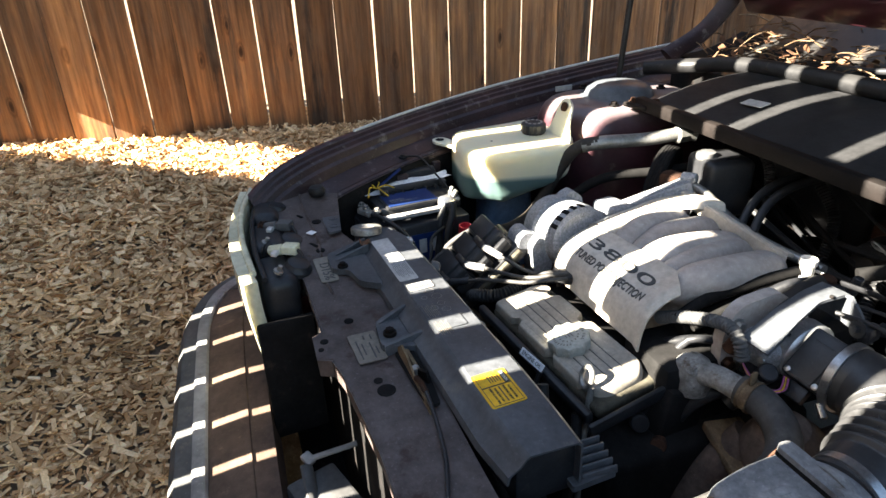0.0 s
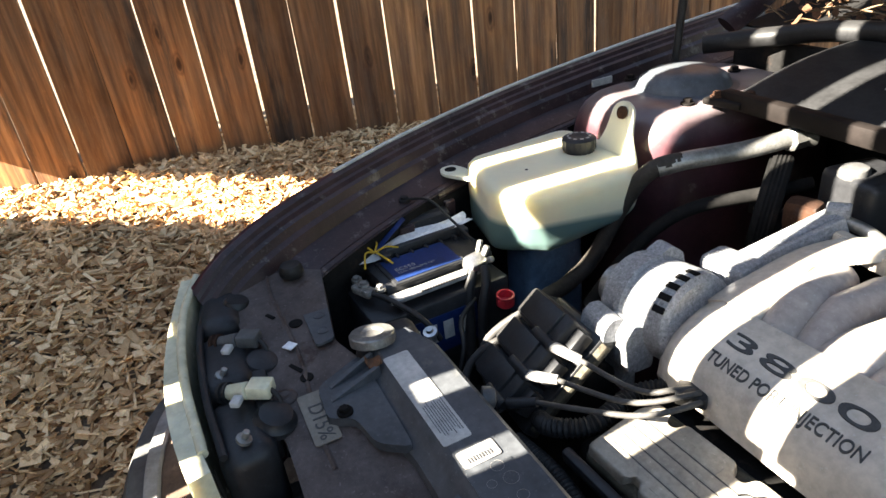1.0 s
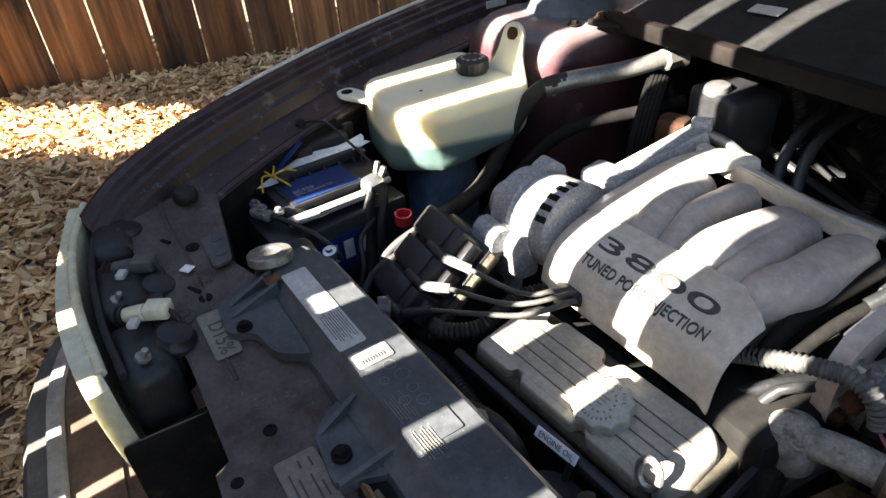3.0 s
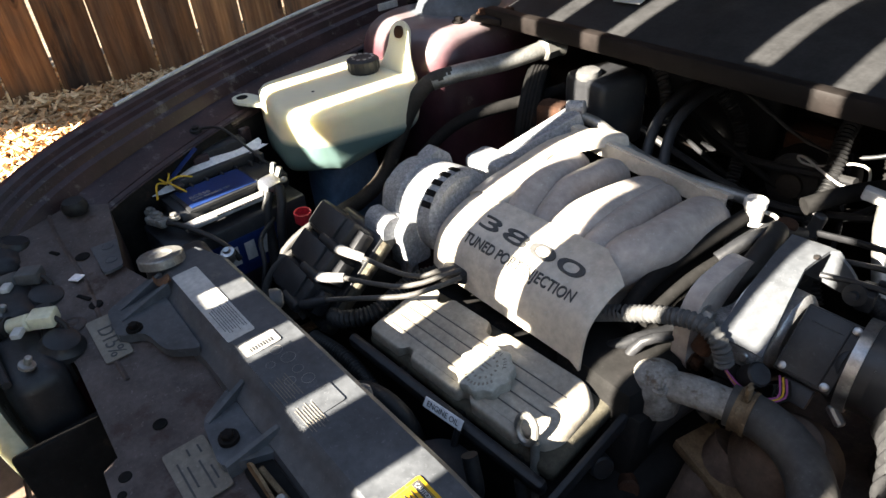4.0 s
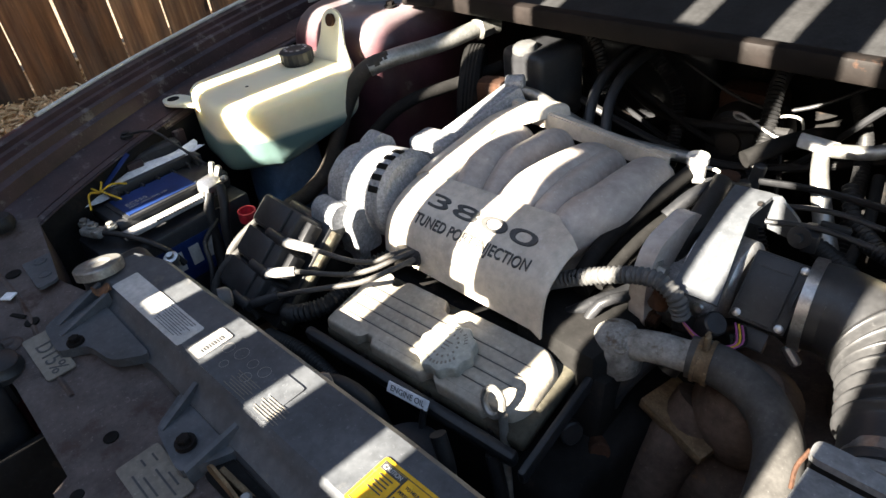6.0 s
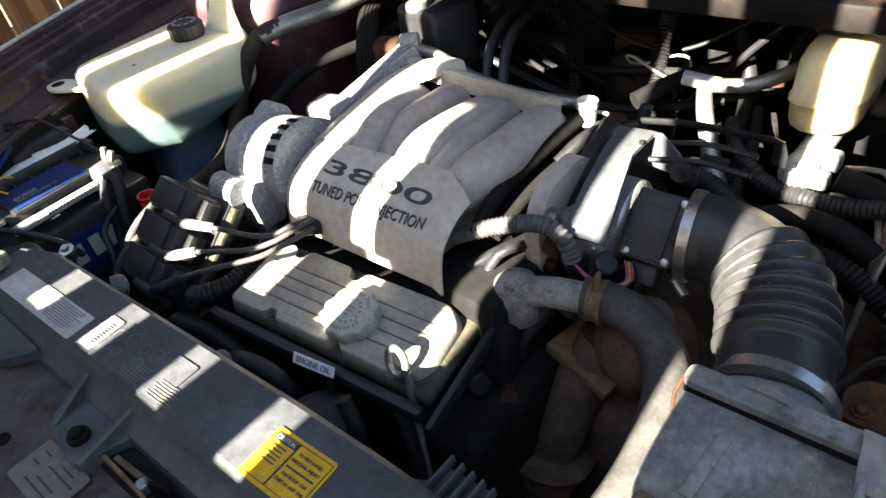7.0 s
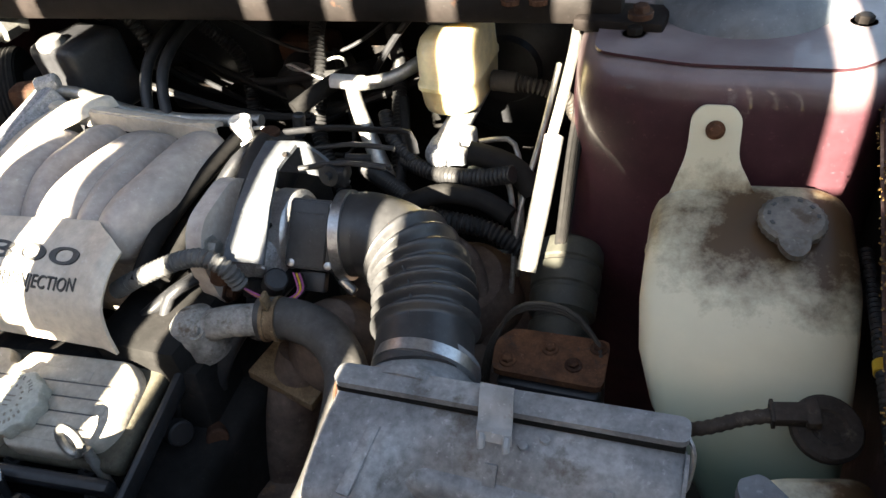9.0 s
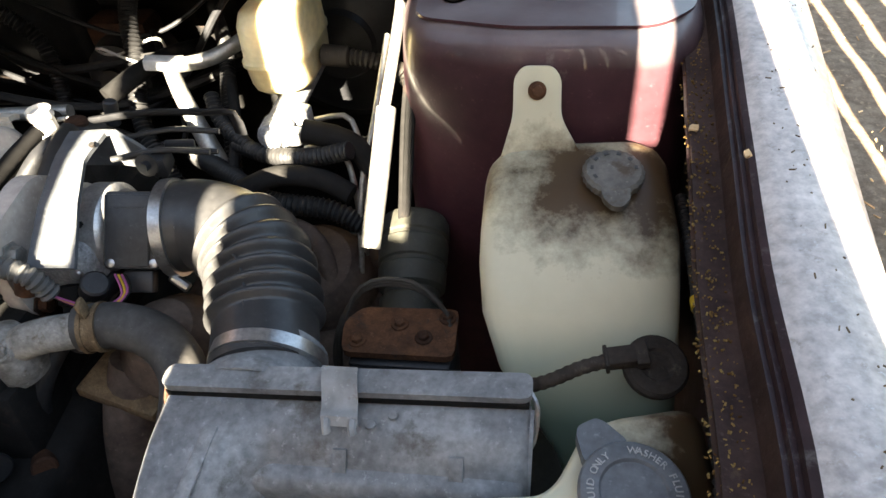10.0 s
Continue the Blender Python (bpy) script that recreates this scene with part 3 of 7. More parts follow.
# Pale strip along the fender edge stands in for its sky reflection.
part("worn_edge", tube([(x - 0.004, y, z + 0.003) for x, y, z in LIP_P[3:]], 0.0036, 8, step=0.03), "white", car, "pale line painted for sky reflection on the fender edge")
for y0, ln in ((0.5, 0.1), (0.66, 0.16), (0.88, 0.12)):
    ptsb = []
    for q in range(5):
        y = y0 + ln * q / 4
        ptsb.append((lerp(y, [p[1] for p in LIP_P], [p[0] for p in LIP_P]) + 0.117, y, lerp(y, [p[1] for p in LIP_P], [p[2] for p in LIP_P]) - 0.085))
    part("stamped_bead", tube(ptsb, 0.005, 8, step=0.02, flat=2.0), "bay", car)
for y, w in ((0.42, 0.03), (0.52, 0.022), (0.6, 0.03)):
    x = lerp(y, [p[1] for p in LIP_P], [p[0] for p in LIP_P]) + 0.125
    z = lerp(y, [p[1] for p in LIP_P], [p[2] for p in LIP_P]) - 0.15
    part("fender_bracket", box((x, y, z), (0.012, w, 0.1), (0, 6, 5), 0.004), "bay", car)
    part("bracket_hole", lathe((x + 0.007, y, z + 0.02), (1, 0, 0.1), [(-0.001, 0.006), (0.001, 0.006), (0.0012, 0.004)], 14), "dark", car)
part("fender_lip", sweep(LIP_D[::-1], RIBS, thick=0.002), "bay", car)
GUT = [(-0.118, -0.078), (-0.113, -0.074), (-0.104, -0.073)]
part("gutter", sweep(LIP_P, GUT, thick=0.002), "bay", car)
part("gutter", sweep(LIP_D[::-1], [(-0.037, -0.028), (-0.028, -0.03), (-0.016, -0.028), (-0.012, -0.012)], thick=0.002), "gutter", car, "rusty drip channel full of debris")
# Near-black here stands in for the shade of the deep hollow.
part("inner_fender", sweep(LIP_P[1:], [(-0.113, -0.076), (-0.116, -0.1), (-0.105, -0.13), (-0.108, -0.2), (-0.1, -0.3), (-0.11, -0.5)], thick=0.003), "dark", car, "stamped inner fender, colour darkened for deep shade")
part("inner_fender", sweep(LIP_D[::-1], [(-0.037, -0.03), (-0.008, -0.06), (0.0, -0.1), (0.004, -0.45)], thick=0.003), "bay", car)


# radiator support panel
def sup_z(x):
    return lerp(x, [-1.42, -1.2, -1.08, -0.85, -0.5, -0.2, 0.05], [0.80, 0.772, 0.756, 0.737, 0.735, 0.745, 0.79])


FRONT = ([-1.36, -1.30, -1.2, -1.08, -1.0, -0.84, -0.835, -0.765, -0.76, -0.72, -0.55, -0.3, 0.0], [0.13, 0.108, 0.112, 0.118, 0.128, 0.131, 0.115, 0.113, 0.133, 0.142, 0.155, 0.155, 0.16])
BACK = ([-1.4, -1.3, -1.15, -1.08, -0.6, 0.0], [0.26, 0.245, 0.222, 0.25, 0.26, 0.26])


def sup(u, v):
    x = -1.40 + 1.4 * u
    return Vector((x, lerp(x, *FRONT) * (1 - v) + lerp(x, *BACK) * v, sup_z(x)))


bm = surf(sup, 140, 4, 0.003)
surf(lambda u, v: Vector((sup(u, 0).x, sup(u, 0).y + 0.002 * v, sup(u, 0).z - 0.03 * v - 0.001)), 140, 2, 0.003, bm)
surf(lambda u, v: Vector((sup(u, 1).x, sup(u, 1).y, sup(u, 1).z - 0.1 * v - 0.001)), 80, 2, 0.003, bm)
support = part("radiator_support", bm, "support", car, "dusty grey-maroon steel radiator support panel")
# Holes are dark discs on the panel; their shade is in the colour.
for x, y, r in ((-1.205, 0.182, 0.009), (-1.096, 0.171, 0.008), (-0.855, 0.176, 0.007), (-0.81, 0.128, 0.006), (-0.79, 0.12, 0.004), (-1.075, 0.127, 0.008), (-0.66, 0.19, 0.012), (-0.685, 0.184, 0.006)):
    part("hole", lathe((x, y, sup_z(x) - 0.002), (0, 0, 1), [(0, r * 1.1), (0.0032, r * 1.1), (0.0036, r)], 18), "dark", support)
part("rib", surf(lambda u, v: Vector((-1.36 + 0.42 * u, 0.165 - 0.004 * math.sin(u * 9) + 0.006 * v, sup_z(-1.36 + 0.42 * u) + 0.0004 + 0.0022 * math.sin(v * math.pi))), 40, 4, 0), "support", support)
for x, y, w in ((-1.236, 0.152, 0.018), (-1.118, 0.162, 0.024)):
    part("slot", box((x, y, sup_z(x) + 0.0006), (0.006, w, 0.0025), (0, 0, -60), 0.001), "dark", support)
part("boss", lathe((-1.075, 0.138, sup_z(-1.075)), (0, 0, 1), [(0, 0.016), (0.003, 0.013), (0.004, 0.008), (0.003, 0.006)], 18), "support", support)
part("doubler_plate", plate([(-1.232, 0.196), (-1.24, 0.236), (-1.14, 0.222), (-1.135, 0.196)], sup_z(-1.18) + 0.001, sup_z(-1.18) + 0.005, r=0.006), "cover", support, "dusty blue-grey doubler plate")
for x, y in ((-1.205, 0.216), (-1.165, 0.212)):
    part("plate_ring", lathe((x, y, sup_z(-1.18) + 0.005), (0, 0, 1), [(0, 0.009), (0.0012, 0.009), (0.0012, 0.007), (0.0004, 0.006), (0.0004, 0.0)], 20), "cover", support)
part("rubber_stop", lathe((-1.314, 0.203, 0.79), (0, 0, 1), [(0, 0.016), (0.006, 0.019), (0.014, 0.0185), (0.02, 0.015), (0.021, 0.008)], 24), "rubber", support, "black rubber hood stop")
mk = frame3((-1.02, 0.168, sup_z(-1.02) + 0.0035), (1, 0.04, -0.09), (0, 1, 0))
lab = part("sticker", plate([(-0.043, -0.016), (0.043, -0.016), (0.043, 0.016), (-0.043, 0.016)], -0.0008, 0.0006, m=mk), "tan", support, "faded tan inspection sticker")
lettering("D15%", 0.026, mk @ Matrix.Translation((0.008, 0, 0.001)), "letter", lab, "chalk_marks", 0.0003, 0.058)
mk = frame3((-0.768, 0.187, sup_z(-0.768) + 0.0035), (1, 0.04, 0), (0, 1, 0))
lab = part("sticker", plate([(-0.04, -0.022), (0.04, -0.022), (0.04, 0.022), (-0.04, 0.022)], -0.0008, 0.0006, m=mk), "tan", support, "worn tan model sticker")
for x, y, w in ((-0.024, 0.012, 0.012), (0.014, 0.013, 0.02), (0.012, 0.006, 0.042), (-0.026, 0.001, 0.01), (0.006, -0.006, 0.03), (0.006, -0.013, 0.05)):
    part("print_bar", box((x, y, 0.001), (w, 0.002, 0.0006), m=mk, bev=0), "letter", lab)

# bumper
BUMP = [(0.24, 0.15, 0.5), (0.2, -0.02, 0.5), (0.06, -0.12, 0.5), (-0.15, -0.155, 0.5), (-0.7, -0.165, 0.5), (-1.2, -0.158, 0.5), (-1.4, -0.145, 0.495), (-1.54, -0.1, 0.49), (-1.635, -0.01, 0.485), (-1.66, 0.12, 0.48)]
BUMP = BUMP[::-1]
part("bumper_cover", sweep(BUMP, [(-0.02, -0.30), (0.0, -0.24), (0.0, -0.06), (0.006, -0.025), (0.02, -0.004), (0.05, 0.0)], thick=0.003), "bumper", car, "dark grey rubber bumper cover")
part("bumper_strip", sweep(BUMP, [(0.05, -0.01), (0.05, 0.006), (0.055, 0.008), (0.072, 0.008), (0.076, 0.004), (0.076, -0.01)], thick=0.002), "strip", car, "pale grey bumper strip")
part("filler_panel", sweep(BUMP[2:-1], [(0.076, 0.0), (0.11, 0.006), (0.15, 0.012), (0.152, 0.008), (0.19, 0.01), (0.2, -0.05)], thick=0.002), "filler", car, "dirt-caked brown filler panel")
# Dark panel stands in for the shade inside the open grille.
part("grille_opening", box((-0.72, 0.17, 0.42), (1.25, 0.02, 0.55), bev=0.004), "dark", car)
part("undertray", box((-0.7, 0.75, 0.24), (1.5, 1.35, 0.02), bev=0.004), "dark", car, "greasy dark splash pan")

# headlight
hl = part("headlight", surf(lambda u, v: Vector((-1.385 + 0.43 * u, 0.042 - 0.05 * math.sin(u * 2.2) + 0.02 * u + 0.02 * (1 - math.sin(math.pi * min(1, v * 1.05) * 0.5)) , 0.585 + 0.2 * v + 0.012 * (1 - u) * v)), 30, 12, 0.024), "lens", car, "yellowed clear plastic headlight lens", 0.9)
part("lens_flange", tube([(-1.38, 0.065, 0.8), (-1.27, 0.038, 0.796), (-1.13, 0.03, 0.792), (-0.99, 0.04, 0.785)], 0.006), "lens", hl)
for c, s, rz in (((-1.3, 0.088, 0.735), (0.13, 0.065, 0.11), -8), ((-1.17, 0.078, 0.72), (0.13, 0.07, 0.12), -2), ((-1.04, 0.08, 0.71), (0.12, 0.065, 0.12), 4)):
    part("headlight_housing", box(c, s, (0, 0, rz), 0.022, 4), "black", hl, "dusty black headlight housing")
part("adjuster", lathe((-1.29, 0.11, 0.775), (0, 0.3, 1), [(-0.02, 0.02), (0.01, 0.02), (0.016, 0.016)], 20), "black", hl)
for x, y, dx in ((-1.2, 0.09, 0.012), (-1.085, 0.088, 0.03)):
    bm = cyl((x - 0.012, y - 0.018, 0.776), (x + 0.008, y + 0.012, 0.782), 0.009, 0.011)
    box((x + 0.014, y + 0.026, 0.784), (0.024, 0.03, 0.018), (0, 0, -30), bev=0.003, bm=bm)
    # One pale socket and the white keys put sunlit patches into colour.
    sk = part("bulb_socket", bm, "lens" if dx > 0.02 else "bumper", hl, "plastic bulb socket, pale where sunlight is painted in")
    part("socket_key", box((x + 0.024, y - 0.004, 0.784), (0.016, 0.012, 0.008), (0, 0, -30), 0.002), "white", sk)
    part("socket_collar", lathe((x - 0.014, y - 0.02, 0.775), (0.55, 0.8, 0.15), [(0, 0.009), (0, 0.013), (0.004, 0.013), (0.005, 0.01), (0.008, 0.01), (0.009, 0.013), (0.012, 0.013), (0.012, 0.009)], 20), "rust" if dx < 0.02 else "rubber", hl)
    part("socket_wire", tube([(x + 0.022, y + 0.036, 0.784), (x + 0.035, y + 0.044, 0.775), (x + 0.05, y + 0.04, 0.75), (x + 0.05, y + 0.036, 0.7)], 0.0035, 8), "rubber", hl)
    part("back_cover", lathe((x + 0.05, y + 0.03, 0.755), (0.2, 0.3, 1), [(0, 0.026), (0.008, 0.026), (0.012, 0.022), (0.018, 0.02), (0.02, 0.014)], 24), "black", hl)
for x, y in ((-1.13, 0.072), (-1.0, 0.082)):
    part("adjuster_screw", lathe((x, y, 0.776), (0.2, 0.5, 1), [(0, 0.009), (0.004, 0.009), (0.005, 0.004), (0.014, 0.004), (0.015, 0.003)], 12), "zinc", hl, "dull adjuster screw")
part("housing_rib", tube([(-1.36, 0.078, 0.778), (-1.24, 0.055, 0.782), (-1.1, 0.05, 0.778), (-0.99, 0.058, 0.77)], 0.005, 8), "black", hl)
part("light_bracket", box((-1.2, 0.12, 0.74), (0.36, 0.02, 0.06), (0, 0, -3), 0.006), "black", car)
part("air_deflector", box((-0.955, 0.08, 0.58), (0.012, 0.1, 0.25), (0, 0, 6), 0.004), "dark", car, "black plastic air deflector")
bm = box((-0.74, 0.09, 0.45), (0.11, 0.09, 0.1), (0, 0, 18), 0.008)
tube([(-0.79, 0.07, 0.515), (-0.72, 0.07, 0.49), (-0.65, 0.06, 0.46)], 0.008, 10, bm, flat=1.6)
part("lower_bracket", bm, "bumper", car, "dark plastic bracket behind the bumper")
# Pale colour stands in for the dark bracket's lit top edge.
bm = box((-0.805, 0.12, 0.52), (0.095, 0.01, 0.006), (0, 2, 98), 0.002)
box((-0.802, 0.075, 0.52), (0.024, 0.018, 0.012), (10, 20, 30), 0.004, bm=bm)
part("pale_stay", bm, "strip", car, "stay with a broken end, its lit edge painted pale")


# strut towers, cowl, firewall
def tower(sx, name):
    """A strut tower with a domed cap, three studs; sx mirrors it across the car."""
    def X(x):
        return x if sx > 0 else -1.43 - x
    dy = 0.0 if sx > 0 else -0.03
    o = [(X(-0.215), 0.95), (X(-0.2), 0.875 + dy), (X(-0.12), 0.842 + dy), (X(0.04), 0.84 + dy), (X(0.085), 0.9 + dy), (X(0.1), 1.25), (X(-0.215), 1.25)]
    levels = [(0.84, -0.006), (0.87, -0.003), (0.89, 0.0), (0.905, 0.006), (0.914, 0.014), (0.919, 0.024), (0.92, 0.04)] if sx > 0 else [(0.84, -0.002), (0.865, 0.003), (0.885, 0.011), (0.9, 0.022), (0.912, 0.038), (0.918, 0.055), (0.92, 0.075)]
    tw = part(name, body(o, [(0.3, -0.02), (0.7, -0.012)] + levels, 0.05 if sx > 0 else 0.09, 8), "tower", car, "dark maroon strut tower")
    part("strut_cap", lathe((X(-0.055), 1.0, 0.915), (0, 0, 1), [(0, 0.1), (0.005, 0.1), (0.007, 0.088), (0.022, 0.08), (0.034, 0.06), (0.038, 0.03), (0.0385, 0.0)], 40), "domegrey", tw, "smooth blue-grey strut cap")
    if sx > 0:
        part("seam", tube([(X(-0.07), 0.905 + dy, 0.9205), (X(-0.071), 0.87 + dy, 0.917), (X(-0.072), 0.846 + dy, 0.895), (X(-0.074), 0.839 + dy, 0.868)], 0.0012, 6, step=0.008), "dark", tw)
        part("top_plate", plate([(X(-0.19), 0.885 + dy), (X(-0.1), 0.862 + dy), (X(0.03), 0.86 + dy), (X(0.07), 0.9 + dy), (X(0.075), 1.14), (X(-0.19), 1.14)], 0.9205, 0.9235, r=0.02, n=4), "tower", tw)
    for x, y in ((-0.155, 0.923), (0.045, 0.955), (-0.05, 1.13)):
        bolt((X(x), y, 0.922), (0, 0, 1), 0.008, "brownbar", tw)
    return tw


tower(1, "strut_tower")
tower(-1, "strut_tower")
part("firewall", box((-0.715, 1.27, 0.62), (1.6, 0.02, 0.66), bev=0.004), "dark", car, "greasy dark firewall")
bm = box((-0.70, 0.96, 0.934), (1.06, 0.024, 0.03), bev=0.006)
box((-1.22, 0.965, 0.93), (0.07, 0.06, 0.012), (0, 0, 12), 0.004, bm=bm)
box((-0.17, 0.955, 0.925), (0.09, 0.05, 0.014), (0, 0, -8), 0.004, bm=bm)
bar = part("cross_brace", bm, "brownbar", car, "rusty brown cross brace")
for x, y in ((-1.235, 0.95), (-1.2, 0.985), (-0.285, 0.955), (-0.255, 0.955), (-0.15, 0.92)):
    bolt((x, y, 0.945 if x > -0.5 else 0.937), (0, 0, 1), 0.008, "rust", bar)


def cowl(u, v):
    x = -1.24 + 1.04 * u
    return Vector((x, 0.985 + 0.3 * v, 0.925 + 0.05 * v + 0.012 * math.sin(math.pi * v) + (0.006 if 0.35 < u < 0.8 else 0)))


cw = part("cowl_panel", surf(cowl, 40, 10, 0.004), "cowl", car, "black plastic cowl panel")
part("sticker", box((-1.02, 1.1, 0.962), (0.05, 0.03, 0.002), (8, 0, 10), 0), "white", cw)
part("weatherstrip", tube([(-1.5, 1.16, 0.95), (-1.4, 1.24, 0.965), (-1.25, 1.285, 0.985), (-0.9, 1.31, 0.99), (-0.4, 1.31, 0.99), (-0.1, 1.27, 0.985), (0.05, 1.2, 0.96)], 0.02), "rubber", car, "black rubber hood weatherstrip")
part("wiper_tray", surf(lambda u, v: Vector((-1.55 + 1.68 * u, 1.3 + 0.22 * v, 0.965 + 0.05 * v * v)), 20, 6, 0.004), "dark", car)
for x0 in (-1.05, -0.45):
    bm = tube([(x0, 1.38, 1.0), (x0 + 0.2, 1.42, 1.02), (x0 + 0.5, 1.47, 1.05)], 0.007)
    box((x0, 1.38, 0.995), (0.05, 0.04, 0.03), bev=0.008, bm=bm)
    part("wiper", bm, "black", car)
part("windscreen", surf(lambda u, v: Vector((-1.5 + 1.57 * u, 1.50 + 0.62 * v - 0.06 * math.sin(math.pi * u) , 1.0 + 0.42 * v)), 20, 8, 0.006), "glass", car, "dusty sloping windscreen")
HOOD = frame3((-0.715, 1.49, 1.12), (1, 0, 0), (0, -0.56, 0.83))


def hood(u, v):
    return HOOD @ Vector((-0.78 + 1.56 * u, 1.3 * v, 0.03 * math.sin(math.pi * u) + 0.0))


hd = part("hood", surf(hood, 24, 16, 0.02), "paint", car, "raised maroon hood seen from below")
# Unseen liner, added black to keep brown reflections off the cowl.
part("hood_liner", box((0, 0.66, 0.045), (1.42, 1.14, 0.018), m=HOOD, bev=0.006), "dark", hd, "black sound-deadening hood liner")
bm = bmesh.new()
for x in (-0.74, -0.25, 0.25, 0.74):
    box((x, 0.65, 0.05), (0.06, 1.22, 0.03), m=HOOD, bev=0.01, bm=bm)
box((0, 0.03, 0.04), (1.5, 0.08, 0.04), m=HOOD, bev=0.01, bm=bm)
part("hood_frame", bm, "paint", hd, "maroon stamped hood frame")
for x in (-1.53, 0.1):
    part("hood_hinge", tube([(x, 1.25, 0.97), (x, 1.38, 1.04), (x + 0.02, 1.5, 1.2)], 0.012, 10, flat=2.2), "bay", hd)
part("prop_rod", tube([(-1.46, 1.05, 0.91), (-1.44, 1.07, 1.3), (-1.4, 1.1, 1.62)], 0.008), "black", car, "thin black hood prop")
part("sticker", box((-1.535, 0.93, 0.91), (0.004, 0.05, 0.014), (0, 0, 3), 0), "white", car)

# ---- radiator cover ----
rc = thing("radiator_cover", "long dusty grey plastic radiator cover with printed labels", "radiator cover", (-0.75, 0.3, 0.735))


def cov(u, v):
    """Cross-section of the cover: front skirt, sloped shoulder, flat top, rear drop."""
    x = -1.105 + 0.665 * u
    yf = lerp(x, [-1.105, -0.92, -0.9, -0.5, -0.44], [0.235, 0.24, 0.245, 0.262, 0.275])
    yb = lerp(x, [-1.105, -1.06, -0.6, -0.44], [0.318, 0.338, 0.366, 0.372])
    ty, tz = ([0, 0.02, 0.16, 0.24, 0.3, 0.94, 1.0, 1.0], [0.0, 0.012, 0.022, 0.032, 0.036, 0.036, 0.03, -0.03])
    k = v * 7
    a = lerp(k, range(8), ty)
    return Vector((x, yf + (yb - yf) * a, 0.742 + lerp(k, range(8), tz) - 0.008 * max(0, (x + 0.5) * 8)))


shell = part("shell", surf(cov, 40, 14, 0.003), "cover", rc, "", 0.5)
part("core_panel", box((-0.77, 0.316, 0.725), (0.64, 0.085, 0.07), (0, 0, 3), 0.004), "black", rc)
part("mounting_tab", plate([(-1.1, 0.245), (-1.062, 0.178), (-1.0, 0.176), (-0.985, 0.205), (-0.935, 0.215), (-0.91, 0.25)], 0.752, 0.764, r=0.01), "cover", rc)
part("mounting_tab", plate([(-0.845, 0.255), (-0.815, 0.212), (-0.745, 0.205), (-0.725, 0.26)], 0.741, 0.752, r=0.01), "cover", rc)
for x0, y0, x1, y1, z in ((-1.075, 0.255, -1.052, 0.192, 0.765), (-1.045, 0.255, -1.028, 0.188, 0.765), (-0.825, 0.265, -0.808, 0.215, 0.753), (-0.742, 0.268, -0.742, 0.21, 0.753)):
    t = bmesh.new()
    a, b = Vector((x0, y0, z)), Vector((x1, y1, z))
    s = (b - a).cross(Vector((0, 0, 1))).normalized() * 0.003
    up = Vector((0, 0, 0.02))
    rings(t, [[a - s - up, b - s - up, b - s, a - s + up * 0.7], [a + s - up, b + s - up, b + s, a + s + up * 0.7]])
    part("gusset", t, "cover", rc)
bolt((-1.0, 0.197, 0.766), (0, 0, 1), 0.0065, "brownbar", rc)
bolt((-0.771, 0.225, 0.756), (0, 0, 1), 0.007, "brownbar", rc)
for k in range(5):
    part("end_rib", box((-0.487 + 0.0108 * k, 0.4, 0.72 - 0.0025 * k), (0.0034, 0.048, 0.012), (4, 0, -3), 0.0014), "cover", rc)
part("end_piece", plate([(-0.53, 0.36), (-0.51, 0.392), (-0.498, 0.398), (-0.492, 0.419), (-0.441, 0.423), (-0.436, 0.36)], 0.7, 0.709, r=0.004, n=3), "cover", rc, "ribbed plastic end piece")
for x in (-0.955, -0.735, -0.62):
    part("shroud_tab", lathe((x, 0.352, 0.752), (0.35, 0.9, -0.1), [(0, 0.014), (0.01, 0.014), (0.015, 0.011), (0.017, 0.005)], 20), "cover", rc)


def label_on_cover(name, x0, x1, y0, y1, material, label):
    mk = frame3(((x0 + x1) / 2, (y0 + y1) / 2, 0.7787), (1, 0.055, 0), (0, 1, 0.02))
    w, h = (x1 - x0) / 2, (y1 - y0) / 2
    return part(name, plate([(-w, -h), (w, -h), (w, h), (-w, h)], -0.0005, 0.0003, m=mk, r=0.003), material, rc, label), mk


lb, mk = label_on_cover("info_label", -1.055, -0.88, 0.268, 0.302, "white", "peeling white information label")
for k in range(9):
    part("print_bar", box((0.045 + 0.002 * (k % 2), 0.013 - 0.003 * k, 0.0009), (0.06 - 0.007 * (k % 3), 0.0007, 0.0004), m=mk, bev=0), "cover", lb)
lb, mk = label_on_cover("code_label", -0.866, -0.842, 0.279, 0.322, "strip", "small pale printed label")
for k in range(9):
    part("print_bar", box((0.004, -0.013 + 0.0032 * k, 0.0009), (0.007, 0.0009 + 0.0003 * (k % 3), 0.0004), m=mk, bev=0), "letter", lb)
lb, mk = label_on_cover("belt_diagram", -0.835, -0.715, 0.28, 0.33, "cover", "printed belt routing diagram")
for k in range(14):
    part("print_bar", box((0.004 + 0.052 * (k % 2), -0.021 + 0.003 * (k // 2), 0.0009), (0.04 - 0.006 * (k % 3), 0.0008, 0.0004), m=mk, bev=0), "tan", lb)
for x, y, r in ((-0.055, 0.008, 0.007), (-0.035, 0.012, 0.008), (-0.038, -0.008, 0.005), (-0.012, 0.011, 0.006), (-0.002, -0.004, 0.006), (0.008, 0.012, 0.007)):
    part("print_ring", tube([mk @ Vector((x + r * math.cos(a), y + r * math.sin(a), 0.0006)) for a in np.linspace(0, math.tau, 13)], 0.00025, 4, step=0.003), "strip", lb)
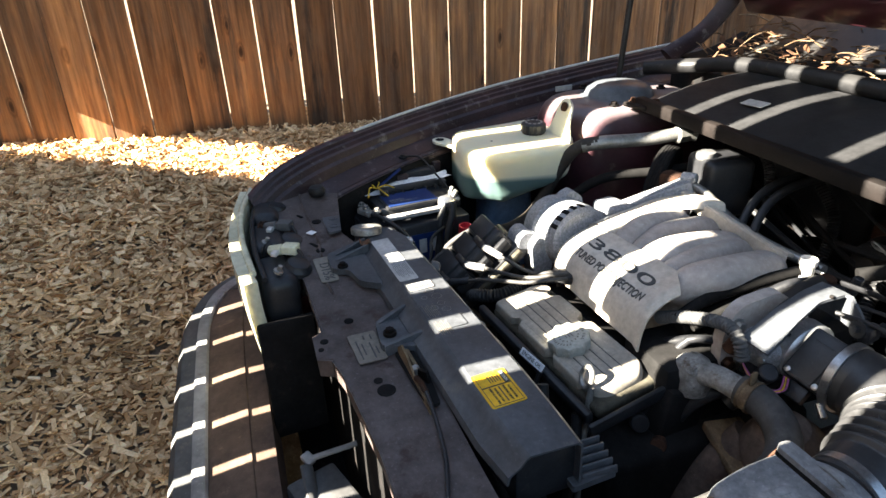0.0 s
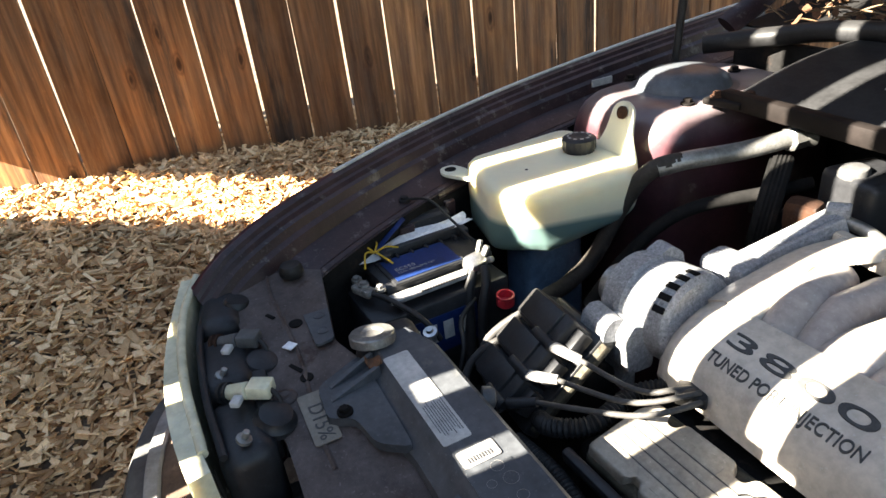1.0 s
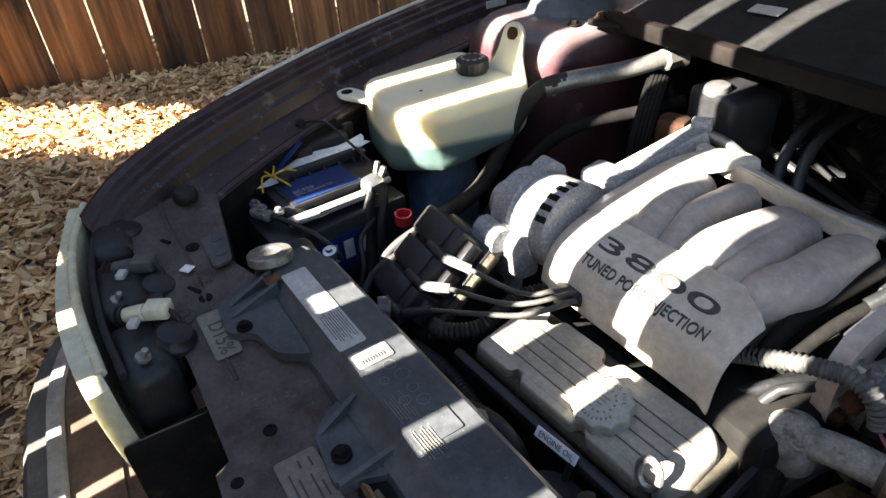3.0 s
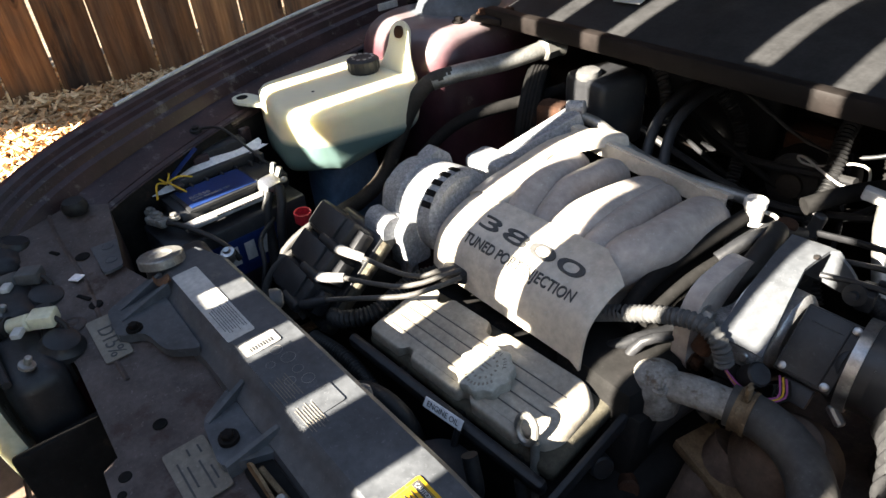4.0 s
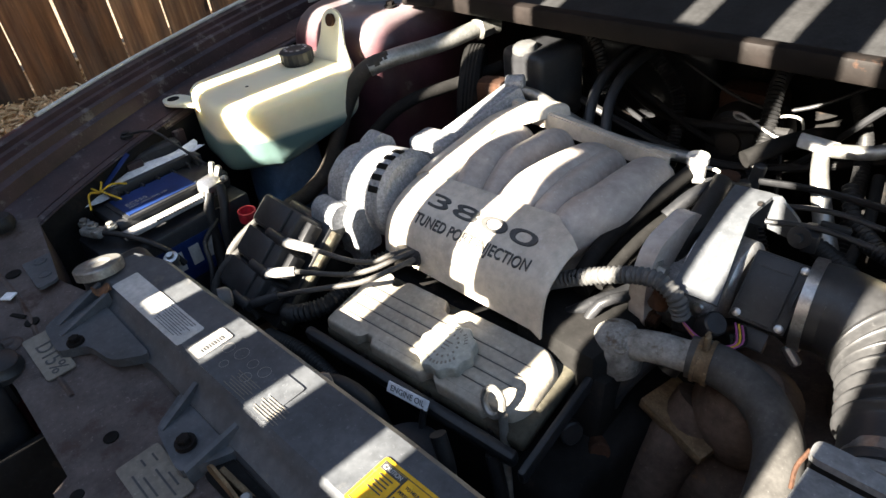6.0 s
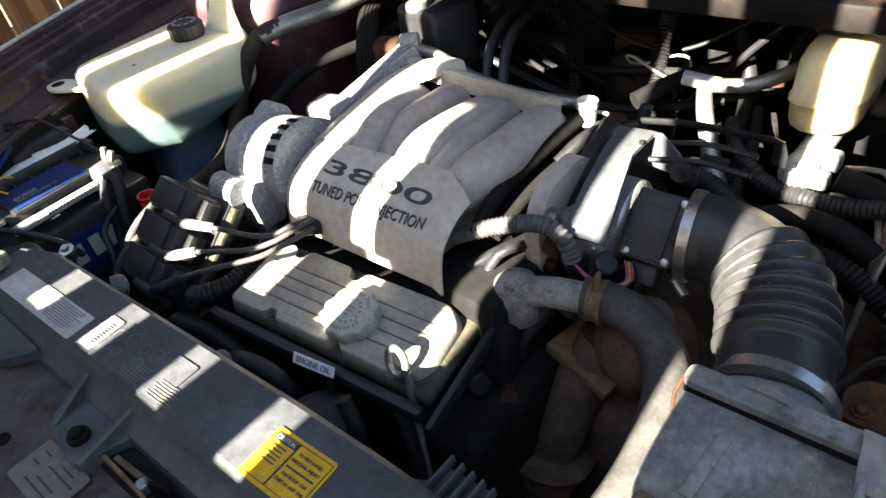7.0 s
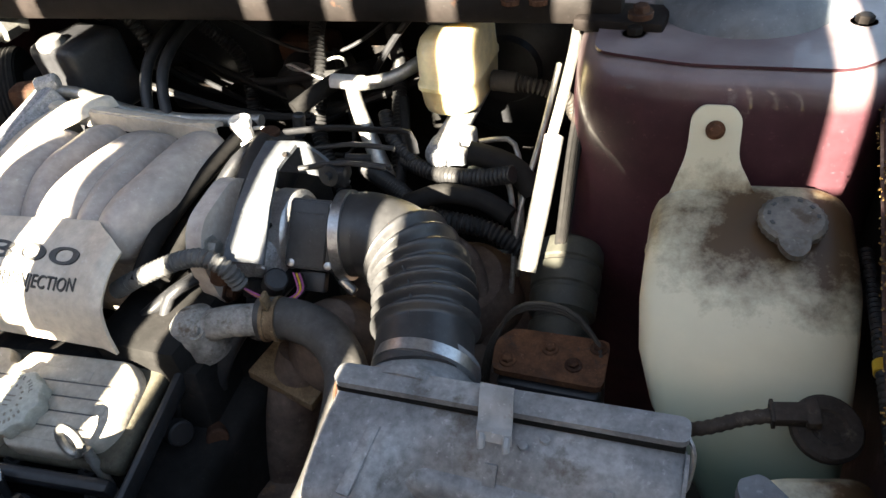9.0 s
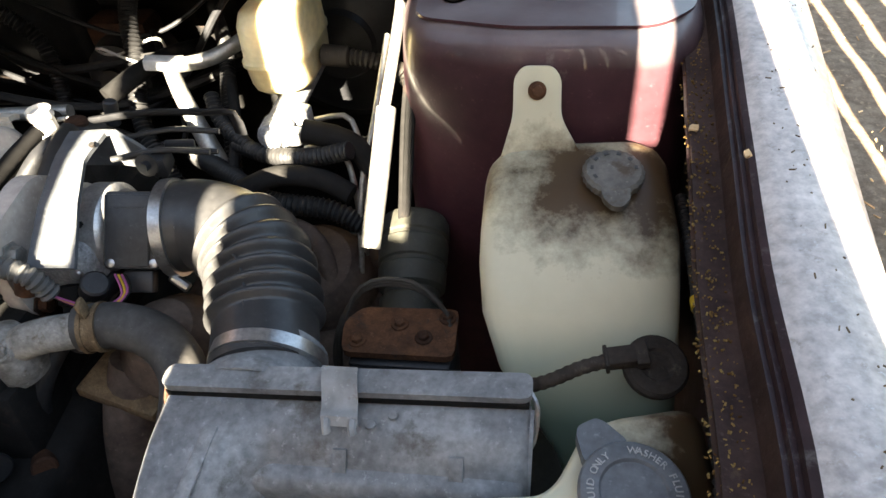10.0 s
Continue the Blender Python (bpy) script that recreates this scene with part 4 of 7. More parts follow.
lb, mk = label_on_cover("warning_label", -0.595, -0.525, 0.291, 0.34, "yellow", "yellow warning label with black print")
hd = part("print_header", box((-0.0185, 0.0165, 0.0006), (0.025, 0.0065, 0.0006), m=mk, bev=0), "letter", lb, "black header band")
lettering("CAUTION", 0.0058, mk @ Matrix.Translation((-0.0185, 0.0165, 0.001)), "white", hd, "print", 0.0002, 0.021)
for k in range(5):
    part("print_bar", box((-0.0195 + 0.001 * (k % 2), 0.0095 - 0.0035 * k, 0.0006), (0.016 - 0.004 * (k % 2), 0.0011, 0.0005), m=mk, bev=0), "letter", lb)
for k, words in enumerate(("TO HELP AVOID", "PERSONAL INJURY", "", "FAN BLADE CAN", "START AT ANY TIME")):
    if words:
        lettering(words, 0.0042, mk @ Matrix.Translation((0.0135, 0.0135 - 0.0062 * k, 0.0006)), "letter", lb, "print", 0.0003, min(0.033, 0.0021 * len(words)))
    else:
        part("print_bar", box((0.0135, 0.0011, 0.0006), (0.031, 0.0016, 0.0004), m=mk, bev=0), "letter", lb)
for x, y, w, h in ((-0.0055, 0, 0.0007, 0.041), (0.0325, 0, 0.0007, 0.041), (-0.0315, 0, 0.0007, 0.041), (-0.0045, 0, 0.0007, 0.041), (0.0, 0.0207, 0.065, 0.0006), (0.0, -0.0207, 0.065, 0.0006)):
    part("print_frame", box((x, y, 0.0006), (w, h, 0.0005), m=mk, bev=0), "letter", lb)
# latch in the opening in front of the cover
ltc = thing("hood_latch", "rusty hood latch with a black release cable", "latch", (-0.68, 0.235, 0.74))
part("plate", plate([(-0.735, 0.222), (-0.735, 0.25), (-0.66, 0.254), (-0.6, 0.25), (-0.6, 0.232), (-0.66, 0.226)], 0.739, 0.743, r=0.005), "dark", ltc)
part("hook", box((-0.69, 0.238, 0.748), (0.05, 0.006, 0.016), (0, 12, 8), 0.0015), "crust", ltc)
part("hook", box((-0.66, 0.243, 0.748), (0.03, 0.005, 0.018), (0, -15, 20), 0.0015), "brownbar", ltc)
part("guide", plate([(-0.735, 0.728), (-0.735, 0.75), (-0.715, 0.768), (-0.69, 0.765), (-0.66, 0.752), (-0.6, 0.748), (-0.585, 0.728)], 0.0, 0.003, m=frame3((0, 0.252, 0), (1, 0.03, 0), (0, 0, 1)), r=0.004), "crust", ltc, "rusty upright latch guide")
part("pivot", cyl((-0.672, 0.236, 0.742), (-0.672, 0.236, 0.757), 0.006, seg=12), "zinc", ltc)
part("spring", tube([(-0.655, 0.232, 0.75), (-0.64, 0.234, 0.752), (-0.62, 0.236, 0.75)], 0.0045, 8, pitch=0.003, depth=0.0012), "rust", ltc)
part("release_cable", tube([(-0.62, 0.236, 0.75), (-0.57, 0.232, 0.748), (-0.5, 0.222, 0.744), (-0.42, 0.198, 0.744), (-0.34, 0.18, 0.748)], 0.003), "black", ltc)

# ---- radiator neck and cap ----
rad = thing("radiator", "black radiator tank with a worn bright pressure cap", "radiator", (-0.75, 0.31, 0.25))
part("core", box((-0.75, 0.31, 0.47), (0.78, 0.05, 0.44), bev=0.006), "dark", rad)
bm = box((-1.13, 0.3, 0.6), (0.07, 0.075, 0.32), bev=0.015, seg=3)
lathe((-1.1, 0.265, 0.745), (0, 0, 1), [(0, 0.03), (0.02, 0.024), (0.036, 0.024)], 28, bm)
part("end_tank", bm, "black", rad)
cap = part("cap", lathe((-1.1, 0.265, 0.776), (-0.2, 0.07, 1), [(0, 0.027), (0.001, 0.0305), (0.012, 0.0305), (0.0138, 0.029), (0.0142, 0.016), (0.012, 0.012), (0.0118, 0.0)], 36, wob=0.008, lobes=12), "zinc", rad, "worn bright radiator cap", 0.35)

# ---- coolant bottle ----
cb = thing("coolant_bottle", "milky translucent coolant bottle, part full of green coolant", "coolant bottle", (-1.31, 0.66, 0.6))
OUT = rounded([(-1.455, 0.567), (-1.478, 0.80), (-1.29, 0.83), (-1.205, 0.77), (-1.215, 0.57), (-1.285, 0.538)], 0.03, 7)
MID = sum(OUT, Vector((0, 0))) / len(OUT)


def bottle(f, k):
    """A ring of the bottle: its underside climbs towards the back."""
    out = []
    for p in OUT:
        q = MID + (p - MID) * k
        zb = 0.725 + 0.33 * max(0.0, p.y - 0.6)
        w = (1 - f) * min(1.0, max(0.0, p.x + 1.33) / 0.1) * min(1.0, max(0.0, 0.68 - p.y) / 0.1)
        out.append(Vector((q.x - 0.045 * w, q.y + 0.03 * w, zb + (0.858 - zb) * f)))
    return out


bm = bmesh.new()
rings(bm, [bottle(f, k) for f, k in ((0, 0.8), (0.015, 0.94), (0.07, 0.985), (0.2, 1.0), (0.78, 1.0), (0.9, 0.985), (0.965, 0.93), (0.99, 0.84), (1.0, 0.5))])
part("tank", bm, "coolant", cb, "", 1.2)
part("sump", body([(-1.39, 0.60), (-1.41, 0.74), (-1.31, 0.74), (-1.29, 0.61)], [(0.52, 0.0), (0.65, 0.0), (0.745, 0.004)], 0.03, 4), "sump", cb, "blue-tinted lower sump")
part("lug", plate([(-1.455, 0.575), (-1.495, 0.56), (-1.49, 0.53), (-1.46, 0.525), (-1.40, 0.56)], 0.824, 0.83, r=0.015, n=4), "coolant", cb)
part("lug_hole", lathe((-1.472, 0.546, 0.828), (0, 0, 1), [(0, 0.011), (0.003, 0.011), (0.0032, 0.009)], 18), "dark", cb)
mk = frame3((-1.297, 0.80, 0.90), (1, 0.12, 0), (0.0, 0.3, 1))
part("lug", plate([(-0.055, -0.06), (0.06, -0.06), (0.03, -0.01), (0.024, 0.035), (0.0, 0.048), (-0.024, 0.035), (-0.03, -0.01)], -0.003, 0.003, m=mk, r=0.015, n=4), "coolant", cb)
part("lug_bolt", lathe((-1.294, 0.803, 0.926), (0, -1, 0.3), [(0, 0.011), (0.006, 0.011), (0.007, 0.008)], 18), "rust", cb)
cp = part("cap", lathe((-1.342, 0.745, 0.848), (0, 0, 1), [(0, 0.034), (0.006, 0.034), (0.008, 0.027), (0.014, 0.027), (0.015, 0.03), (0.033, 0.03), (0.036, 0.026), (0.037, 0.014), (0.035, 0.01)], 40, wob=0.02, lobes=20), "black", cb, "black ribbed screw cap")
for a in range(10):
    mk = pose(-1.342, 0.745, 0.8855) @ Matrix.Rotation(math.tau * a / 10, 4, "Z")
    part("print_bar", box((0, 0.019, 0), (0.006, 0.004, 0.0008), m=mk, bev=0), "white", cp)
part("level_mark", lathe((-1.32, 0.625, 0.8575), (0, 0, 1), [(0, 0.003), (0.001, 0.003), (0.0012, 0.002)], 10), "dark", cb)

# ---- battery ----
bt = thing("battery", "black car battery with blue labels and a paper tag", "battery", (-1.31, 0.41, 0.52))
mb = frame3((-1.315, 0.408, 0.0), (0.99, 0.09, 0), (0, 1, 0))
part("case", box((0, 0, 0.62), (0.18, 0.245, 0.2), m=mb, bev=0.008), "black", bt)
part("lid", box((-0.012, 0.02, 0.735), (0.12, 0.2, 0.03), m=mb, bev=0.008), "black", bt)
part("label_pad", box((0.012, 0.0, 0.752), (0.084, 0.13, 0.006), m=mb, bev=0.003), "black", bt)
lb = part("top_label", box((0.012, 0.0, 0.7556), (0.074, 0.116, 0.0012), m=mb, bev=0), "blue", bt, "blue battery label")
mt = mb @ frame3((0.016, -0.03, 0.7564), (0, 1, 0), (-1, 0, 0))
lettering("EC550", 0.0135, mt, "strip", lb, depth=0.0002)
lettering("55Ah 480A(EN) 12V", 0.008, mt @ Matrix.Translation((0.016, -0.011, 0)), "strip", lb, depth=0.0002)
lb = part("side_label", box((0.0915, -0.02, 0.66), (0.0015, 0.15, 0.07), m=mb, bev=0), "blue", bt, "blue side label")
for k in range(4):
    part("print_bar", box((0.093, -0.06 + 0.03 * k, 0.665), (0.001, 0.018, 0.034), m=mb, bev=0), "white", lb)
bm = box((-0.04, 0.03, 0.76), (0.012, 0.15, 0.018), m=mb, bev=0.003)
for y in (-0.045, 0.105):
    box((-0.03, y, 0.757), (0.03, 0.012, 0.026), m=mb, bev=0.003, bm=bm)
for k in range(5):
    box((-0.03, -0.025 + 0.028 * k, 0.753), (0.02, 0.004, 0.012), m=mb, bev=0.001, bm=bm)
part("handle", bm, "black", bt)
part("clamp_strip", box((0.066, 0.0, 0.737), (0.024, 0.17, 0.006), m=mb, bev=0.001), "strip", bt, "bright hold-down strip")
bm = bmesh.new()
for k in range(22):
    box((0.076, -0.03 + 0.0048 * k, 0.7405), (0.0035, 0.003, 0.0016), m=mb, bev=0, bm=bm)
part("strip_teeth", bm, "dark", bt)
pos = part("positive_terminal", box((-1.257, 0.487, 0.748), (0.03, 0.035, 0.026), (0, 20, 15), 0.006), "steel", bt, "corroded bright terminal clamp")
for p, q in (((-1.27, 0.5, 0.76), (-1.275, 0.51, 0.785)), ((-1.25, 0.5, 0.762), (-1.25, 0.512, 0.783)), ((-1.235, 0.5, 0.76), (-1.222, 0.507, 0.768)), ((-1.275, 0.475, 0.752), (-1.285, 0.46, 0.748))):
    part("terminal_bolt", cyl(p, Vector(p).lerp(Vector(q), 0.75), 0.0055, seg=6), "zinc", pos)
neg = part("negative_terminal", box((-1.288, 0.303, 0.742), (0.042, 0.02, 0.014), (0, 0, 25), 0.004), "pitted", bt, "grey terminal clamp")
for x, y in ((-1.312, 0.3), (-1.29, 0.305), (-1.265, 0.325)):
    bolt((x, y, 0.751), (0, 0, 1), 0.006, "zinc", neg)
part("paper_tag", surf(lambda u, v: mb @ Vector((-0.078 + 0.04 * u + 0.0025 * math.sin(9 * v), -0.12 + 0.25 * v + 0.004 * math.sin(7 * u), 0.757 + 0.014 * v + 0.0025 * math.sin(8 * u + 13 * v) + 0.0015 * math.sin(19 * u * v))), 10, 24, 0.001), "paper", bt, "crumpled white paper tag")
part("plastic_strip", surf(lambda u, v: mb @ Vector((-0.05 + 0.014 * u - 0.03 * v, -0.06 + 0.075 * v, 0.768 + 0.03 * v)), 2, 8, 0.001), "blue", bt)
bm = bmesh.new()
for a in range(5):
    ang = a * 1.3
    c = mb @ Vector((-0.035, -0.06, 0.772))
    tube([c, c + Vector((0.02 * math.cos(ang), 0.02 * math.sin(ang), 0.008)), c + Vector((0.045 * math.cos(ang + 0.4), 0.045 * math.sin(ang + 0.4), -0.006))], 0.0016, 6, bm, 0.005)
part("string", bm, "string", bt, "knotted yellow string")
bm = tube([(-1.285, 0.305, 0.74), (-1.25, 0.325, 0.742), (-1.2, 0.355, 0.73), (-1.176, 0.372, 0.712), (-1.17, 0.382, 0.69)], 0.0048)
tagged(part("battery_cable", bm, "rubber"), "black ground cable clamped to the battery", "cable")
tagged(part("cable_bolt", lathe((-1.169, 0.369, 0.695), (0.2, -0.2, 1), [(0, 0.007), (0.012, 0.007), (0.013, 0.011), (0.02, 0.011), (0.021, 0.006), (0.026, 0.005)], 12), "steel"), "bright bolt at the cable end", "bolt")
for pts, r in (([(-1.25, 0.48, 0.745), (-1.235, 0.462, 0.71), (-1.225, 0.455, 0.66), (-1.2, 0.44, 0.6)], 0.009), ([(-1.235, 0.495, 0.75), (-1.215, 0.485, 0.73), (-1.205, 0.47, 0.69), (-1.19, 0.46, 0.62)], 0.008),
               ([(-1.23, 0.47, 0.7), (-1.2, 0.43, 0.69), (-1.16, 0.415, 0.67), (-1.14, 0.39, 0.62)], 0.004)):
    tagged(part("starter_cable", tube(pts, r), "rubber"), "black starter cable hanging from the battery terminal", "cable", "starter cables")
tagged(part("red_cap", lathe((-1.205, 0.512, 0.688), (0.1, 0, 1), [(0, 0.013), (0.002, 0.015), (0.02, 0.015), (0.02, 0.012), (0.006, 0.012)], 24), "red"), "small red plastic terminal cap", "cap")
tagged(part("battery_tray", box((-1.3, 0.42, 0.51), (0.24, 0.3, 0.02), bev=0.004), "dark"), "greasy black battery tray", "tray")
# ground strap on the inner fender
bm = tube([(-1.435, 0.437, 0.812), (-1.4, 0.47, 0.815), (-1.36, 0.49, 0.79), (-1.31, 0.51, 0.76)], 0.0025)
lathe((-1.435, 0.437, 0.806), (0, 0, 1), [(0, 0.011), (0.006, 0.011), (0.007, 0.007), (0.011, 0.007)], 14, bm)
tagged(part("ground_wire", bm, "rubber"), "thin ground wire bolted to the fender", "wire")
bm = box((-1.42, 0.45, 0.72), (0.03, 0.12, 0.13), (0, 8, 0), 0.008)
box((-1.4, 0.34, 0.72), (0.06, 0.09, 0.1), (0, 0, 20), 0.02, bm=bm)
tagged(part("horn_bracket", bm, "black"), "black bracket on the inner fender", "bracket")

# ---- ignition coils ----
ic = thing("coil_pack", "dusty black ignition coil pack with grey plug leads", "coil pack", (-1.0, 0.46, 0.55))
mc = frame3((-1.038, 0.45, 0.735), (0.0, -0.76, -0.65), (1, 0.03, 0.08))
part("module", box((0, 0.0, -0.06), (0.17, 0.12, 0.03), m=mc, bev=0.006), "black", ic)
bp = part("base_plate", box((0.0, 0.06, -0.056), (0.15, 0.02, 0.012), m=mc, bev=0.003), "gasket", ic, "corroded grey base plate")
part("bracket", box((0.01, 0, -0.11), (0.13, 0.08, 0.09), m=mc, bev=0.004), "dark", ic)
for k in range(3):
    x = -0.052 + 0.05 * k
    co = part("coil", box((x, -0.004, -0.024), (0.047, 0.094, 0.046), m=mc, bev=0.005, seg=3), "black", ic, "dusty black coil block")
    part("raised_face", box((x - 0.002, -0.012, 0.0), (0.04, 0.074, 0.007), m=mc, bev=0.0025), "black", co)
    part("step", box((x, 0.05, -0.026), (0.036, 0.016, 0.022), m=mc, bev=0.002), "black", co)
    part("tower", box((x, -0.058, -0.016), (0.046, 0.02, 0.022), m=mc, bev=0.008, seg=4), "rubber", co)
    part("lead_socket", cyl(mc @ Vector((x + 0.022, 0.0, -0.002)), mc @ Vector((x + 0.022, 0.045, -0.002)), 0.0085), "black", co)
wl = thing("plug_leads", "grey rubber spark plug leads from coils to engine", "leads", (-0.9, 0.5, 0.66))
for k, pts in enumerate(([(-0.97, 0.497, 0.741), (-0.934, 0.503, 0.744), (-0.902, 0.515, 0.741), (-0.873, 0.53, 0.744), (-0.858, 0.545, 0.752), (-0.849, 0.57, 0.752)],
                         [(-0.968, 0.462, 0.724), (-0.921, 0.475, 0.735), (-0.877, 0.495, 0.743), (-0.855, 0.52, 0.748), (-0.84, 0.54, 0.757), (-0.835, 0.57, 0.755)],
                         [(-0.963, 0.428, 0.705), (-0.917, 0.44, 0.728), (-0.873, 0.465, 0.743), (-0.845, 0.49, 0.749), (-0.826, 0.52, 0.757), (-0.823, 0.56, 0.754)])):
    a = Vector(pts[0])
    d = (a - mc @ Vector((-0.052 + 0.05 * k + 0.022, 0.04, -0.002))).normalized()
    ld = part("lead", tube([a - d * 0.01] + pts, 0.0035), "lead", wl)
    part("boot", tube([a - d * 0.04, a - d * 0.015, a + d * 0.002], 0.0078, step=0.008, r_end=0.0066), "strip" if k < 2 else "black", ld, "pale rubber boot" if k < 2 else "black rubber boot")
for k in range(2):
    x = 0.05 * k
    part("lead", tube([mc @ Vector((-0.03 + x, -0.058, -0.012)), mc @ Vector((0.0 + x, -0.066, -0.006)), mc @ Vector((0.04 + x, -0.076 + 0.01 * k, -0.012)), mc @ Vector((0.075 + x, -0.066 + 0.02 * k, -0.04)), mc @ Vector((0.1 + x, -0.03, -0.08))], 0.0062), "lead", wl)
part("lead_clip", box((-0.845, 0.568, 0.746), (0.035, 0.03, 0.016), (0, 0, 40), 0.003), "black", wl)

# ---- engine ----
en = thing("engine", "transverse six-cylinder engine with beige plastic intake cover", "engine", (-0.75, 0.65, 0.25))
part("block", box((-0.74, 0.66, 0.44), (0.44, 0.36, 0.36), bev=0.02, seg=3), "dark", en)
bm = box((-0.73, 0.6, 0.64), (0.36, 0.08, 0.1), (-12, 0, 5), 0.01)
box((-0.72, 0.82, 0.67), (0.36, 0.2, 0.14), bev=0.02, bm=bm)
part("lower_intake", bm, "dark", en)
# front valve cover
mv = frame3((-0.738, 0.516, 0.673), (0.99, 0.115, -0.03), (-0.1, 0.95, 0.16)) @ Matrix.Diagonal((0.88, 1.02, 1.0, 1.0))
OUTV = [(-0.165, -0.05), (-0.097, -0.05), (-0.092, -0.04), (-0.078, -0.04), (-0.073, -0.05), (0.021, -0.05), (0.026, -0.04), (0.04, -0.04), (0.045, -0.05), (0.12, -0.05), (0.125, -0.04), (0.152, -0.04), (0.165, -0.02), (0.165, 0.035), (0.145, 0.052),
        (0.006, 0.052), (0.0, 0.036), (-0.018, 0.036), (-0.024, 0.052), (-0.104, 0.052), (-0.11, 0.037), (-0.128, 0.037), (-0.134, 0.052), (-0.15, 0.052), (-0.165, 0.03)]
bm = bmesh.new()
P = rounded(OUTV, 0.009, 3)
c = sum(P, Vector((0, 0))) / len(P)
rings(bm, [[mv @ Vector((c.x + (p.x - c.x) * k, c.y + (p.y - c.y) * k, z)) for p in P] for z, k in ((0.002, 1.02), (0.022, 1.015), (0.031, 1.0), (0.0348, 0.982), (0.0366, 0.96), (0.037, 0.93))])
vc = part("valve_cover", bm, "valve", en, "cast grey finned valve cover", 0.8)
for k in range(5):
    w = 0.29 if 0 < k < 4 else 0.075
    for x in ((0.0,) if w > 0.2 else (-0.066, 0.068) if k else (-0.028, 0.075)):
        part("fin", box((x, -0.033 + 0.0155 * k, 0.0366), (w, 0.0125, 0.002), m=mv, bev=0.0008), "valve", vc)
    if k < 4:
        part("groove", box((-0.003, -0.0253 + 0.0155 * k, 0.0371), (0.282, 0.0014, 0.0006), m=mv, bev=0), "letter", vc)
part("gasket_rail", box((0.006, 0.003, 0.01), (0.35, 0.114, 0.022), m=mv, bev=0.008, seg=3), "gasket", vc, "stained gasket flange")
for x, y in ((-0.085, -0.048), (0.033, -0.048), (-0.009, 0.05), (-0.119, 0.05), (0.134, -0.048)):
    bolt(mv @ Vector((x, y, 0.006)), mv.to_3x3() @ Vector((0, 0, 1)), 0.0085, "dark", vc)
oc = part("oil_cap", lathe(mv @ Vector((0.036, -0.012, 0.034)), mv.to_3x3() @ Vector((0, 0, 1)), [(0, 0.024), (0.003, 0.026), (0.004, 0.0325), (0.018, 0.0335), (0.0205, 0.032), (0.0215, 0.029), (0.0215, 0.0)], 90, wob=0.055, lobes=10), "oilcap", vc, "pale grey-green scalloped oil cap")
mo = mv @ Matrix.Translation((0.036, -0.012, 0.0557))
for k, ch in enumerate("ENGINE OIL FILL"):
    if ch != " ":
        lettering(ch, 0.0062, mo @ Matrix.Rotation(radians(80 - 10 * k), 4, "Z") @ Matrix.Translation((0, 0.0245, 0)), "tan", oc, "letter", 0.0004)
for k in range(12):
    part("print_bar", box((0, -0.0245, 0), (0.0024, 0.0036, 0.0006), m=mo @ Matrix.Rotation(radians(66 - 12 * k), 4, "Z"), bev=0), "tan", oc)
for k in range(14):
    part("print_bar", box((0, 0.0155, 0), (0.0022, 0.0028, 0.0006), m=mo @ Matrix.Rotation(math.tau * k / 14, 4, "Z"), bev=0), "tan", oc)
for k in range(3):
    part("print_bar", box((0, 0.005 - 0.005 * k, 0), (0.013 - 0.003 * k, 0.0013, 0.0006), m=mo, bev=0), "tan", oc)
bm = box((0.0, -0.069, 0.018), (0.37, 0.014, 0.022), m=mv, bev=0.006)
box((0.198, 0.0, 0.01), (0.01, 0.16, 0.022), m=mv, bev=0.004, bm=bm)
part("cover_rail", bm, "black", en, "greasy black rail along the valve cover")
# intake cover
COV_X, COV_Y0 = [-0.952, -0.93, -0.88, -0.632], [0.615, 0.59, 0.57, 0.577]
COV_X1, COV_Y1 = [-0.952, -0.9, -0.85, -0.684, -0.672, -0.645, -0.632], [0.69, 0.675, 0.662, 0.677, 0.668, 0.652, 0.645]


def cover_z(x, y):
    """Height of the front panel: its lower edge curls down, its left end drops away."""
    y0, y1 = ease(x, COV_X, COV_Y0), lerp(x, COV_X1, COV_Y1)
    v = min(1.0, max(0.0, (y - y0) / (y1 - y0)))
    z = ease(v, [0, 0.05, 0.18, 0.4, 0.7, 1], [0.727, 0.756, 0.781, 0.796, 0.808, 0.814])
    return z + ease(x, [-0.952, -0.944, -0.925, -0.892, -0.85], [-0.085, -0.045, -0.016, -0.002, 0.0]) - lerp(x, [-0.645, -0.632], [0, 0.008])


def icov(u, v):
    x = lerp(u, [0, 0.06, 0.14, 0.3, 1], [-0.952, -0.944, -0.922, -0.86, -0.632])
    y0, y1 = ease(x, COV_X, COV_Y0), lerp(x, COV_X1, COV_Y1)
    y = y0 + (y1 - y0) * v
    return Vector((x, y, cover_z(x, y)))


ip = part("intake_cover", surf(icov, 70, 26, 0.004), "engine", en, "beige plastic engine cover with dark raised lettering", 0.9)


